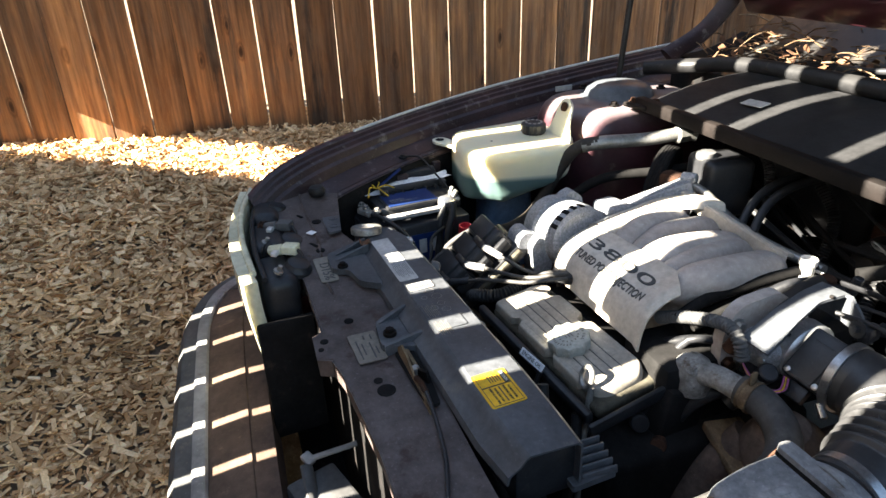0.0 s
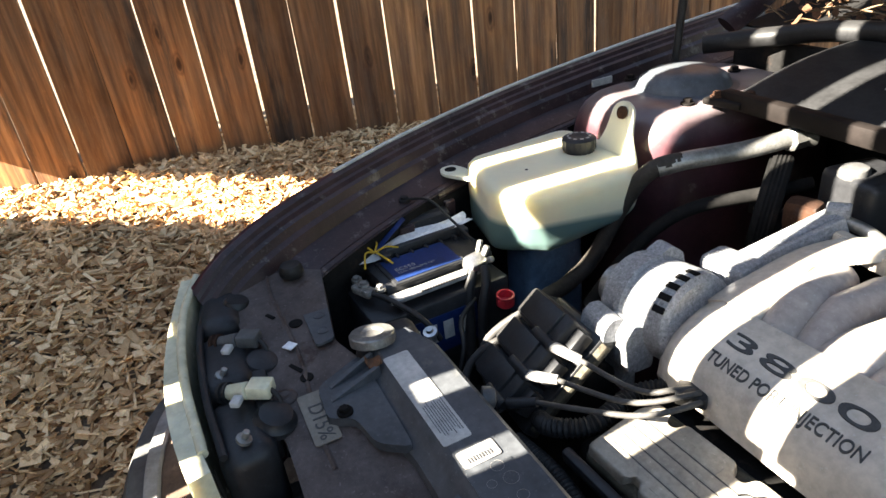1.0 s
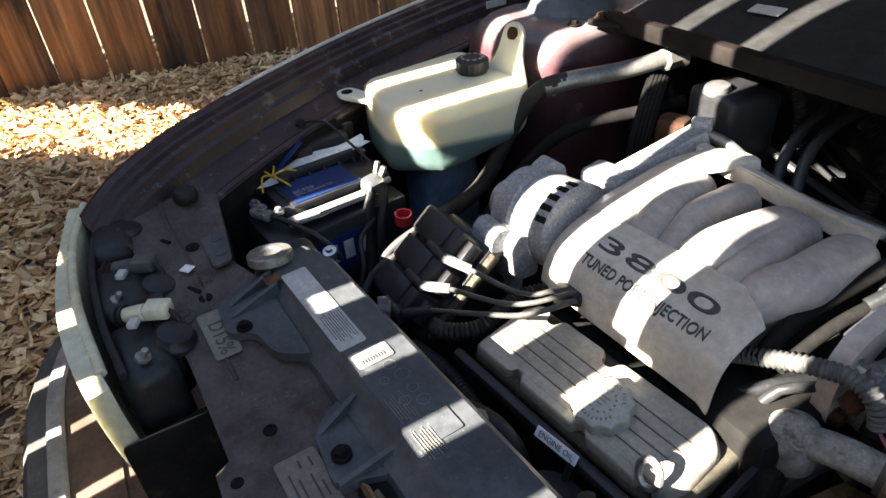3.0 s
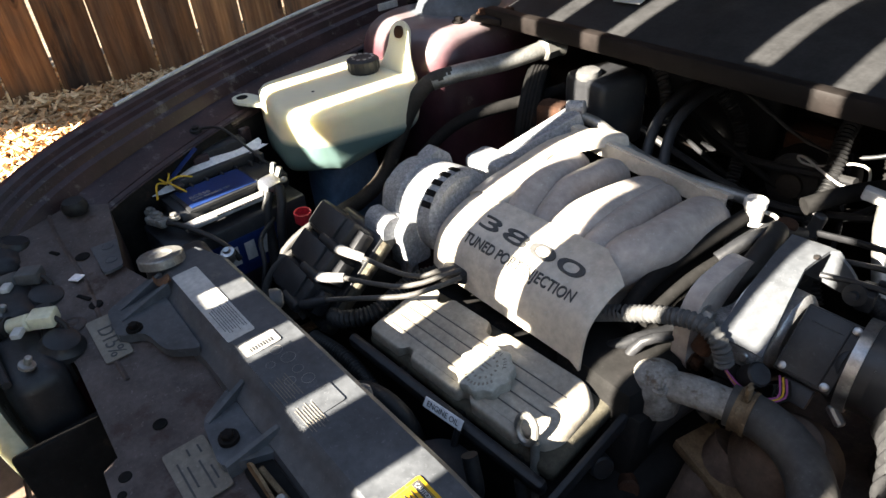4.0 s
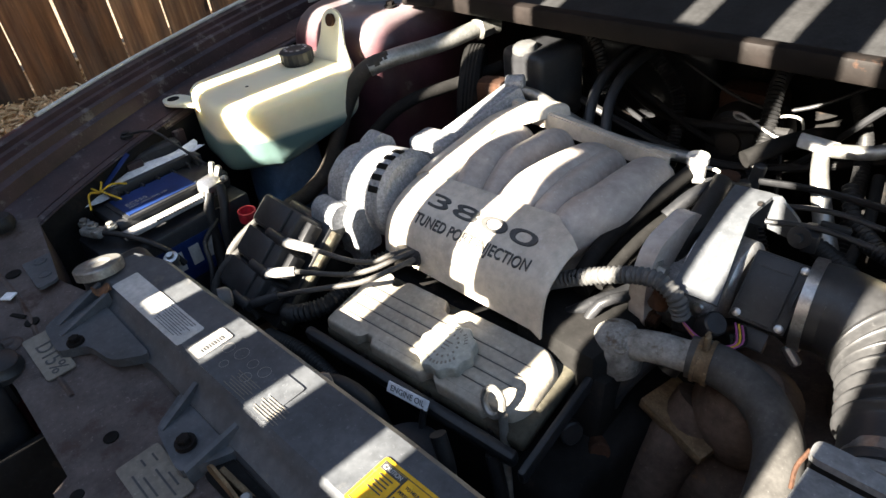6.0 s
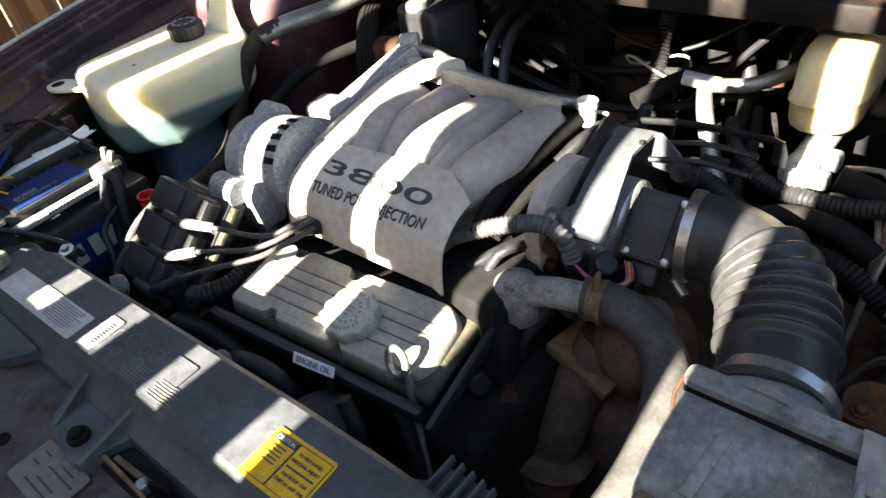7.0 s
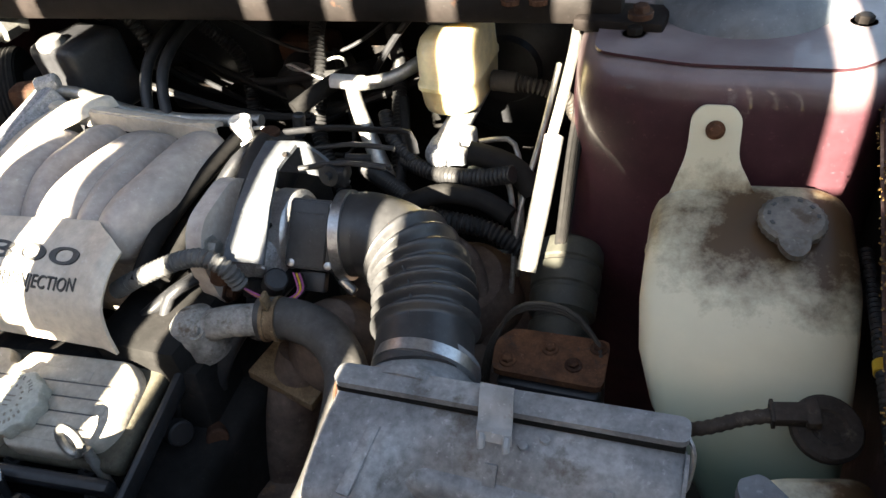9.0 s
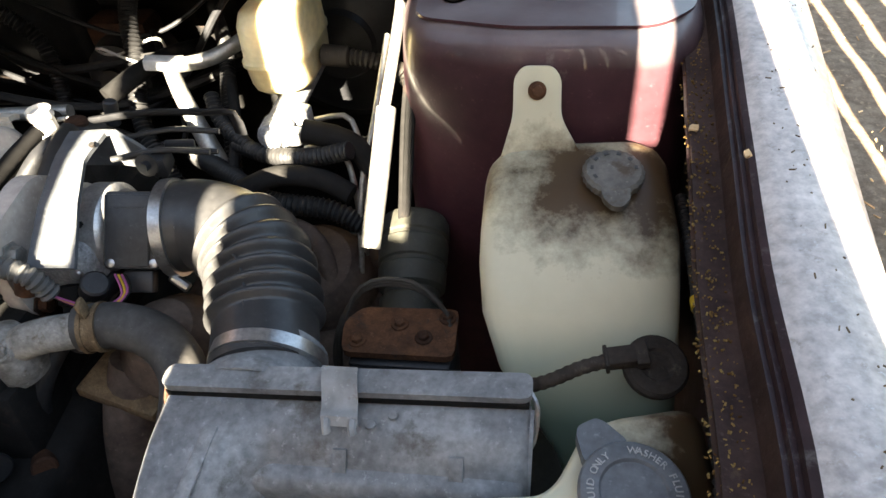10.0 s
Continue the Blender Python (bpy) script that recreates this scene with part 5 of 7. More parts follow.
def side(u, v):
    """Broad left shoulder that runs back beside the runners, rolling down to the left."""
    y = 0.655 + 0.245 * v
    xi = ease(y, [0.655, 0.735, 0.79, 0.86, 0.9], [-0.849, -0.864, -0.88, -0.85, -0.84])
    xo = ease(y, [0.655, 0.69, 0.8, 0.9], [-0.95, -0.952, -0.95, -0.94])
    zt = ease(y, [0.655, 0.7, 0.78, 0.86, 0.9], [0.815, 0.825, 0.836, 0.842, 0.834])
    y += 0.018 * math.sin(math.pi * v) * u
    return Vector((xi + (xo - xi) * ease(u, [0, 0.1, 0.6, 0.85, 1], [0, 0.06, 0.62, 0.95, 1.0]), y + 0.012 * u * (1 - v), zt + ease(u, [0, 0.06, 0.2, 0.5, 0.7, 0.85, 1], [-0.016, -0.003, 0.0, -0.004, -0.017, -0.04, -0.085])))


part("cover_shoulder", surf(side, 30, 26, 0.004), "engine", ip, "", 0.9)
part("rear_rail", surf(lambda u, v: Vector((-0.92 + 0.268 * u, 0.862 + 0.022 * v - 0.006 * u * v, 0.838 - 0.018 * u - 0.006 * v * v + (0.004 if 0.9 < u else 0))), 24, 4, 0.006), "engine", ip)
part("rail_edge", surf(lambda u, v: Vector((-0.92 + 0.268 * u, 0.862 - 0.002 * v, 0.836 - 0.018 * u - 0.022 * v)), 24, 2, 0.003), "engine", ip)


def on_cover(ob):
    """Lay flat lettering on the curved front panel."""
    for v in ob.data.vertices:
        p = v.co + ORIGIN[ob]
        v.co.z += cover_z(p.x, p.y)


mt = frame3((-0.757, 0.611, 0.0008), (0.999, 0.045, 0), (-0.045, 0.999, 0))
on_cover(lettering("3800", 0.026, mt @ Matrix.Translation((-0.007, 0.0145, 0.0)), "letter", ip, "model_number", 0.001, 0.172))
on_cover(lettering("TUNED PORT INJECTION", 0.0165, mt @ Matrix.Translation((-0.003, -0.0125, 0.0)), "letter", ip, "lettering", 0.001, 0.186))
pl = part("plenum", body([(-0.90, 0.67), (-0.66, 0.675), (-0.65, 0.87), (-0.89, 0.87)], [(0.66, 0.0), (0.75, 0.0), (0.775, 0.012), (0.782, 0.03)], 0.03, 4), "plenum", en, "grey intake plenum")


def lobe(front, mid, rear, rx, rise):
    """A moulded intake runner: full in the middle, rounded off at both ends."""
    (x0, y0), (x1, y1), (x2, y2) = front, mid, rear
    line = spline([(x0, y0 - 0.012, 0.755), (x0, y0, 0.782 + rise * 0.5), (x1 * 0.45 + x0 * 0.55, y1 * 0.45 + y0 * 0.55, 0.797 + rise), (x1, y1, 0.804 + rise), (x2 * 0.55 + x1 * 0.45, y2 * 0.55 + y1 * 0.45, 0.802 + rise), (x2, y2, 0.796 + rise * 0.5), (x2, y2 + 0.016, 0.768)], 0.006)
    secs = []
    for i, p in enumerate(line):
        f = i / (len(line) - 1)
        k = max(0.05, 1 - abs(2 * f - 1) ** 7) ** 0.5
        tan = (line[min(i + 1, len(line) - 1)] - line[max(i - 1, 0)]).normalized()
        w = tan.cross(Vector((0, 0, 1))).normalized()
        up = w.cross(tan)
        secs.append([p + (w * math.cos(a) * rx + up * math.sin(a) * 0.031) * k for a in (math.tau * j / 28 for j in range(28))])
    bm = bmesh.new()
    rings(bm, secs)
    return bm


for front, mid, rear, rx, rise in (((-0.836, 0.68), (-0.85, 0.73), (-0.876, 0.815), 0.029, 0.0), ((-0.795, 0.69), (-0.812, 0.752), (-0.818, 0.835), 0.028, -0.002), ((-0.762, 0.68), (-0.748, 0.732), (-0.742, 0.825), 0.033, 0.003),
                                   ((-0.712, 0.688), (-0.712, 0.745), (-0.722, 0.825), 0.026, -0.003), ((-0.678, 0.688), (-0.658, 0.735), (-0.662, 0.835), 0.032, 0.0)):
    part("runner", lobe(front, mid, rear, rx, rise), "plenum", en, "smooth rounded grey intake runner", 1.2)
bm = tube([(-0.63, 0.64, 0.765), (-0.635, 0.70, 0.785), (-0.628, 0.78, 0.80), (-0.625, 0.85, 0.805), (-0.63, 0.9, 0.8)], 0.0095, 14)
tube([(-0.615, 0.66, 0.755), (-0.61, 0.74, 0.78), (-0.6, 0.82, 0.79)], 0.0075, 12, bm)
tube([(-0.635, 0.655, 0.74), (-0.64, 0.73, 0.755), (-0.64, 0.83, 0.765)], 0.012, 12, bm)
part("fuel_rail", bm, "dark", en, "black fuel rail beside the runners")
bm = box((-0.62, 0.68, 0.66), (0.12, 0.2, 0.14), bev=0.02)
part("intake_flange", bm, "dark", en)
# dipstick
bm = tube([Vector((-0.615, 0.482, 0.71)) + Vector((0.013 * math.cos(a), 0.004 * math.sin(a), 0.016 * math.sin(a))) for a in np.linspace(0, math.tau, 13)], 0.0042, 8, step=0.004)
tube([(-0.602, 0.482, 0.7), (-0.595, 0.475, 0.66), (-0.58, 0.46, 0.6), (-0.58, 0.46, 0.5)], 0.005, bm=bm)
tagged(part("dipstick", bm, "zinc"), "looped steel dipstick beside the valve cover", "dipstick")
tg = thing("oil_tag", "white tag lettered engine oil beside the radiator cover", "tag", (-0.70, 0.43, 0.66))
mt = frame3((-0.7, 0.434, 0.697), (0.97, 0.2, -0.05), (-0.1, 0.5, 0.8))
part("plate", box((0, 0, 0), (0.056, 0.0125, 0.002), m=mt, bev=0.0006), "paper", tg)
lettering("ENGINE OIL", 0.0095, mt @ Matrix.Translation((0, 0, 0.0012)), "letter", tg, depth=0.0003, width=0.046)
bm = tube([mt @ Vector((0.024, -0.004, -0.002)), mt @ Vector((0.02, -0.02, -0.01)), (-0.685, 0.42, 0.6), (-0.69, 0.42, 0.5)], 0.004)
part("stem", bm, "black", tg)

# ---- alternator ----
al = thing("alternator", "dirty cast aluminium alternator with slotted end", "alternator", (-0.98, 0.64, 0.6))
ax = Vector((0.96, 0.1, 0.1)).normalized()
AC = Vector((-0.985, 0.645, 0.76))
part("housing", lathe(AC - ax * 0.06, ax, [(0, 0.05), (0.004, 0.064), (0.03, 0.066), (0.034, 0.07), (0.044, 0.07), (0.048, 0.066), (0.094, 0.066), (0.098, 0.064), (0.101, 0.0655), (0.112, 0.064), (0.118, 0.056), (0.12, 0.03)], 48), "alu", al, "", 0.35)
uu, ww = Vector((0, 1, 0)), Vector((0, 0, 1))
for k in range(1, 6):
    a = radians(20 - 15.5 * k)
    d = uu * math.sin(a) + ww * math.cos(a)
    d = (d - ax * d.dot(ax)).normalized()
    m = frame3(AC + ax * 0.043 + d * 0.0655, ax, d.cross(ax))
    part("vent_slot", box((0, 0, 0), (0.0185, 0.009, 0.003), m=m, bev=0.0012), "dark", al)
part("pulley", lathe(AC - ax * 0.1, ax, [(0, 0.02), (0.002, 0.032), (0.01, 0.03), (0.02, 0.032), (0.022, 0.015), (0.045, 0.015)], 28), "zinc", al)
yz = frame3((-1.034, 0, 0), (0, 1, 0), (0, 0, 1))
bm = plate([(0.575, 0.74), (0.588, 0.77), (0.652, 0.828), (0.67, 0.836), (0.69, 0.822), (0.7, 0.78), (0.69, 0.7), (0.6, 0.69)], 0.0, 0.026, m=yz, r=0.006, n=3)
plate([(0.59, 0.745), (0.60, 0.775), (0.638, 0.806), (0.632, 0.77)], 0.03, 0.036, bm, yz, 0.006)
part("end_frame", bm, "alu", al)
bm = plate([(0.562, 0.7), (0.556, 0.755), (0.57, 0.775), (0.59, 0.765), (0.602, 0.74), (0.6, 0.7)], 0.036, 0.082, m=yz, r=0.007, n=3)
plate([(0.536, 0.748), (0.54, 0.768), (0.552, 0.778), (0.57, 0.775), (0.562, 0.742)], 0.008, 0.06, bm, yz, 0.005)
plate([(0.57, 0.65), (0.57, 0.72), (0.59, 0.72), (0.59, 0.65)], 0.02, 0.06, bm, yz, 0.006)
part("mounting_arm", bm, "alu", al)
br = thing("accessory_bracket", "grey cast accessory bracket behind the alternator", "bracket", (-1.0, 0.8, 0.6))
A, B = Vector((-0.948, 0.885, 0.842)), Vector((-0.975, 0.755, 0.80))
mbk = frame3((A + B) / 2, B - A, (1, 0, 0.25))
part("arm", box((0, 0, 0), ((A - B).length + 0.03, 0.032, 0.014), m=mbk, bev=0.004), "alu", br)
part("web", box((0, 0.022, -0.02), ((A - B).length + 0.01, 0.01, 0.05), m=mbk, bev=0.003), "alu", br)
part("boss", box((-0.97, 0.74, 0.79), (0.07, 0.05, 0.05), (0, 0, 10), 0.008), "alu", br)
part("foot", box((-1.0, 0.8, 0.68), (0.05, 0.12, 0.2), bev=0.01), "alu", br)
part("bracket_end", cyl((-0.955, 0.885, 0.85), (-0.93, 0.9, 0.852), 0.012), "alu", br)

# ---- power steering, belts and lines at the rear left ----
ps = thing("power_steering_reservoir", "black power steering reservoir with a grey cap", "reservoir", (-0.96, 0.97, 0.7))
part("tank", box((-0.965, 0.985, 0.82), (0.1, 0.1, 0.12), (0, 0, -10), 0.014, 3), "black", ps)
part("cap", lathe((-0.975, 0.955, 0.876), (0, -0.1, 1), [(0, 0.02), (0.007, 0.02), (0.012, 0.018), (0.0135, 0.014), (0.014, 0.0)], 20, wob=0.04, lobes=6), "bumper", ps, "grey cap")
part("pump", lathe((-1.08, 0.97, 0.74), (1, 0.1, 0), [(0, 0.05), (0.01, 0.062), (0.03, 0.06), (0.032, 0.045), (0.1, 0.045)], 32), "black", ps)
part("rust_boss", box((-1.0, 0.9, 0.82), (0.05, 0.04, 0.05), (0, 0, 20), 0.012), "rust", ps)
pu = thing("belt_pulley", "ribbed black belt on a large dusty pulley", "pulley", (-1.10, 0.97, 0.77))
part("belt", lathe((-1.10, 0.97, 0.77), (-0.8, -0.6, 0.12), [(0, 0.084), (0.0, 0.088)] + [(0.003 * k, 0.0905 - 0.0015 * (k % 2)) for k in range(1, 10)] + [(0.03, 0.088), (0.03, 0.084)], 48), "dark", pu)
part("wheel", lathe((-1.10, 0.97, 0.77), (-0.8, -0.6, 0.12), [(-0.002, 0.06), (-0.002, 0.084), (0.034, 0.084), (0.034, 0.072), (0.024, 0.07), (0.024, 0.03), (0.03, 0.025)], 48), "dark", pu)
part("hub", lathe((-1.10, 0.97, 0.77), (-0.8, -0.6, 0.12), [(0.02, 0.024), (0.034, 0.024), (0.036, 0.015), (0.044, 0.014), (0.045, 0.0)], 12), "dark", pu)
lin = tube([(-1.105, 1.03, 0.88), (-1.115, 1.0, 0.884), (-1.14, 0.92, 0.874), (-1.165, 0.83, 0.872), (-1.19, 0.785, 0.86), (-1.215, 0.755, 0.81), (-1.235, 0.70, 0.70), (-1.225, 0.64, 0.672), (-1.19, 0.57, 0.68), (-1.14, 0.51, 0.66), (-1.12, 0.45, 0.6)], 0.0145, 16)
acl = thing("air_conditioning_line", "dusty grey aluminium pipe past the coolant bottle", "pipe", (-1.19, 0.8, 0.6))
part("pipe", lin, "hose", acl)
part("bare_end", tube([(-1.105, 1.03, 0.88), (-1.115, 1.0, 0.884), (-1.14, 0.92, 0.874), (-1.165, 0.83, 0.872), (-1.186, 0.79, 0.862)], 0.015, 16), "zinc", acl)
part("pipe", tube([(-1.07, 1.0, 0.82), (-1.11, 0.93, 0.805), (-1.145, 0.84, 0.795), (-1.175, 0.785, 0.76), (-1.19, 0.72, 0.7), (-1.19, 0.66, 0.64)], 0.011, 14), "dark", acl)
part("fitting", lathe((-1.117, 0.985, 0.882), (0.05, 1, 0.02), [(0, 0.016), (0.004, 0.02), (0.03, 0.02), (0.033, 0.016), (0.05, 0.016)], 8), "zinc", acl)
part("clip", box((-1.155, 0.56, 0.683), (0.022, 0.05, 0.035), (0, 0, 30), 0.004), "black", acl)

# ---- throttle body and air meter ----
tb = thing("throttle_body", "cast throttle body with a grey cable bracket", "throttle body", (-0.52, 0.74, 0.6))
part("casting", box((-0.535, 0.75, 0.735), (0.08, 0.1, 0.08), (0, 0, -8), 0.014, 3), "alu", tb)
yz = frame3((-0.58, 0, 0), (0.0, 1, 0), (0, 0, 1))
fl = part("flange", plate([(0.672, 0.70), (0.668, 0.775), (0.69, 0.815), (0.76, 0.825), (0.79, 0.80), (0.79, 0.70)], 0.0, 0.02, m=yz, r=0.03, n=5), "plenum", tb, "pale rounded throttle flange")
for y, z in ((0.69, 0.785), (0.684, 0.72)):
    part("flange_nut", lathe((-0.561, y, z), (1, 0, 0), [(0, 0.012), (0.003, 0.012), (0.003, 0.008), (0.012, 0.008), (0.013, 0.005)], 6), "zinc" if z > 0.75 else "rust", fl)
part("throttle_bore", lathe((-0.548, 0.762, 0.756), (1, 0.02, 0), [(0, 0.046), (0.012, 0.046), (0.014, 0.041), (0.028, 0.041), (0.03, 0.0465), (0.052, 0.0465), (0.055, 0.044), (0.058, 0.04)], 36), "bright", tb, "bright cast throttle bore")
for y, z in ((0.712, 0.783), (0.7, 0.752), (0.716, 0.728)):
    part("bore_screw", lathe((-0.513, y, z), (0.3, -0.9, 0.25), [(-0.006, 0.006), (0.006, 0.006), (0.0075, 0.004)], 14), "steel", tb)
part("idle_valve", lathe((-0.52, 0.692, 0.742), (0.1, -0.6, -0.8), [(0, 0.014), (0.018, 0.014), (0.02, 0.011), (0.034, 0.011)], 20), "dark", tb)


def strap(u, v):
    """The cable bracket: a bent plate over the throttle body."""
    s = lerp(v, [0, 0.55, 0.75, 1.0], [0, 0.115, 0.15, 0.18])
    y = 0.672 + lerp(s, [0, 0.115, 0.14, 0.18], [0.0, 0.12, 0.145, 0.148])
    z = 0.785 + lerp(s, [0, 0.05, 0.1, 0.14, 0.16, 0.18], [0.0, 0.03, 0.048, 0.053, 0.04, 0.01])
    w = lerp(v, [0, 0.15, 0.45, 0.65, 0.85, 1.0], [0.05, 0.046, 0.036, 0.044, 0.075, 0.1])
    return Vector((-0.533 + w * u - 0.018 * v, y, z + 0.004 * u - 0.02 * max(0, u * w - 0.045) * 10))


br = part("cable_bracket", surf(strap, 4, 20, 0.004), "cover", tb, "grey steel throttle cable bracket")
part("bracket_slot", box((-0.5, 0.715, 0.802), (0.014, 0.006, 0.004), (0, 0, 0), 0.0005), "dark", br)
for p in ((-0.53, 0.76, 0.826), (-0.505, 0.79, 0.84)):
    part("bracket_hole", lathe(p, (0, -0.35, 0.94), [(-0.002, 0.003), (0.001, 0.003), (0.0012, 0.002)], 10), "dark", br)
part("bracket_arm", tube([(-0.525, 0.83, 0.842), (-0.47, 0.84, 0.845), (-0.41, 0.85, 0.84), (-0.385, 0.855, 0.836), (-0.383, 0.857, 0.81)], 0.0032, 8, flat=2.6), "black", tb)
bm = bmesh.new()
for y, z in ((0.80, 0.815), (0.815, 0.805), (0.83, 0.82)):
    tube([(-0.5, y, z), (-0.45, y + 0.01, z + 0.005), (-0.4, y + 0.015, z)], 0.0032, 8, bm)
box((-0.455, 0.812, 0.805), (0.016, 0.03, 0.022), (0, 0, 12), 0.003, bm=bm)
box((-0.44, 0.83, 0.812), (0.03, 0.008, 0.012), (0, 10, 20), 0.002, bm=bm)
lathe((-0.462, 0.8, 0.81), (0, -1, 0.3), [(0, 0.012), (0.004, 0.012), (0.004, 0.005), (0.012, 0.005)], 16, bm)
part("linkage", bm, "black", tb, "black cables and throttle linkage")
ms = thing("air_meter", "black mass air flow sensor with bright screws", "sensor", (-0.46, 0.75, 0.7))
part("duct", lathe((-0.486, 0.768, 0.742), (1, -0.15, 0.2), [(0, 0.033), (0.035, 0.033), (0.058, 0.042), (0.066, 0.042)], 32), "black", ms)
mm = frame3((-0.457, 0.737, 0.776), (0.985, 0.1, -0.06), (0.0, 0.70, 0.71))
part("housing", box((0, 0, 0), (0.056, 0.076, 0.022), m=mm, bev=0.003), "meter", ms)
part("raised_face", box((-0.005, 0.0, 0.011), (0.044, 0.07, 0.004), m=mm, bev=0.0012), "meter", ms)
for x, w in ((-0.026, 0.0015), (0.0155, 0.0015)):
    part("face_rim", box((x, 0, 0.0135), (w, 0.068, 0.0014), m=mm, bev=0.0005), "meter", ms)
part("face_bead", box((-0.005, 0.022, 0.0133), (0.034, 0.0014, 0.001), m=mm, bev=0), "meter", ms)
for x, y in ((0.021, 0.031), (0.021, -0.032), (-0.021, -0.032)):
    part("screw", lathe(mm @ Vector((x, y, 0.011)), mm.to_3x3() @ Vector((0, 0, 1)), [(0, 0.0045), (0.002, 0.0045), (0.003, 0.003)], 14), "steel", ms)
for k in range(4):
    part("print_bar", box((-0.004, 0.016 - 0.008 * k, 0.0127), (0.03, 0.0016, 0.0004), m=mm, bev=0), "rubber", ms)
part("connector", box((0.0, -0.05, -0.006), (0.03, 0.022, 0.014), m=mm, bev=0.002), "black", ms)
wr = thing("sensor_wires", "coloured wires from black corrugated loom", "wires", (-0.5, 0.67, 0.74))
for k, name in enumerate(("purple", "string", "purple", "dark")):
    d = 0.0035 * k
    part("wire", tube([(-0.472 + d, 0.698, 0.754), (-0.464 + d, 0.688, 0.747), (-0.462 + 0.6 * d, 0.68, 0.742), (-0.475 + 0.3 * d, 0.672, 0.738 - 0.6 * d), (-0.495, 0.668, 0.742 - 0.7 * d), (-0.507, 0.664, 0.753 - 0.4 * d), (-0.513, 0.662, 0.76)], 0.00115, 6, step=0.005), name, wr)
# Black loom in a paler grey: sun on its ribs is put into the colour.
part("loom", tube([(-0.67, 0.64, 0.745), (-0.63, 0.645, 0.768), (-0.58, 0.655, 0.79), (-0.545, 0.66, 0.798), (-0.522, 0.66, 0.788), (-0.512, 0.662, 0.762)], 0.0105, 12, pitch=0.006, depth=0.0026), "bumper", wr, "dusty corrugated loom, paler to show sun on its ribs")

# ---- intake hose and air box ----
ih = thing("intake_hose", "ribbed black rubber intake hose with steel clamps", "hose", (-0.32, 0.69, 0.7))
HP = [(-0.425, 0.747, 0.772), (-0.40, 0.752, 0.772), (-0.364, 0.743, 0.77), (-0.331, 0.715, 0.765), (-0.312, 0.675, 0.757), (-0.3, 0.636, 0.75), (-0.292, 0.6, 0.745)]


def hose_sections():
    line = spline(HP, 0.0016)
    total, s, secs = sum((b - a).length for a, b in zip(line, line[1:])), 0.0, []
    u = Vector((0, 0, 1))
    for i, p in enumerate(line):
        s += (p - line[i - 1]).length if i else 0
        tan = (line[min(i + 1, len(line) - 1)] - line[max(i - 1, 0)]).normalized()
        u = (u - tan * u.dot(tan)).normalized()
        w = tan.cross(u)
        f = s / total
        r = 0.0455 + 0.0005 * f
        if 0.3 < f < 0.8:
            r += 0.0095 * (0.5 - 0.5 * math.cos((f - 0.3) / 0.5 * math.tau * 7)) ** 0.8 - 0.0025 * min(1.0, (f - 0.3) * 40, (0.8 - f) * 40)
        secs.append([p + (u * math.cos(a) + w * math.sin(a)) * r for a in (math.tau * k / 36 for k in range(36))])
    return secs


bm = bmesh.new()
rings(bm, hose_sections())
part("bellows", bm, "bellows", ih, "ribbed black rubber bellows", 1.2)
for p, d, r in ((HP[0], (1, 0.15, 0), 0.0478), ((-0.2905, 0.612, 0.7465), (0.08, -1, -0.14), 0.0482)):
    c = part("hose_clamp", lathe(Vector(p) - Vector(d) * 0.004, d, [(0, r - 0.001), (0.0, r + 0.0012), (0.011, r + 0.0012), (0.011, r - 0.001)], 40), "steel", ih, "bright steel hose clamp")
part("clamp_screw", cyl((-0.424, 0.71, 0.742), (-0.408, 0.706, 0.728), 0.0055, seg=10), "steel", ih)
part("cuff_seam", tube([(-0.335, 0.686, 0.806), (-0.322, 0.672, 0.803), (-0.312, 0.652, 0.799), (-0.306, 0.63, 0.794)], 0.0012, 6, step=0.006), "bellows", ih)
ab = thing("air_box", "grey plastic air filter box with a spring clip", "air box", (-0.21, 0.48, 0.5))


def boxtop(u, v):
    """Upper shell: a square inlet end and a rolled barrel, joined by a hollow."""
    x = -0.345 + 0.275 * u
    k = min(1.0, max(0.0, (x + 0.296) / 0.04))
    k = k * k * (3 - 2 * k)
    ya, za = ease(v, [0, 0.3, 0.6, 0.8, 0.9, 1], [0.56, 0.527, 0.495, 0.474, 0.47, 0.469]), ease(v, [0, 0.3, 0.6, 0.8, 0.9, 1], [0.776, 0.774, 0.766, 0.754, 0.73, 0.66])
    yb, zb = ease(v, [0, 0.2, 0.4, 0.6, 0.8, 1], [0.567, 0.548, 0.527, 0.511, 0.503, 0.502]), ease(v, [0, 0.2, 0.4, 0.6, 0.8, 1], [0.774, 0.771, 0.757, 0.733, 0.70, 0.65])
    end = max(0.0, (x + 0.085) / 0.015)
    return Vector((x, ya + (yb - ya) * k + 0.004 * end ** 2, za + (zb - za) * k - 0.006 * end ** 2))


part("body", surf(boxtop, 60, 30, 0.004), "airbox", ab, "", 0.9)
bm = box((-0.2, 0.536, 0.61), (0.255, 0.062, 0.28), bev=0.012, seg=3)
box((-0.313, 0.515, 0.6), (0.058, 0.088, 0.29), bev=0.01, seg=3, bm=bm)
part("lower_shell", bm, "airbox", ab)
part("end_cap", surf(lambda u, v: Vector((-0.071 - 0.002 * u, 0.566 - 0.062 * u, 0.772 - 0.12 * v - 0.06 * u * u * (1 - v))), 10, 8, 0.003), "airbox", ab)
part("lid", box((-0.209, 0.571, 0.766), (0.276, 0.012, 0.04), (6, 0, 1.5), 0.007, 3), "airbox", ab)
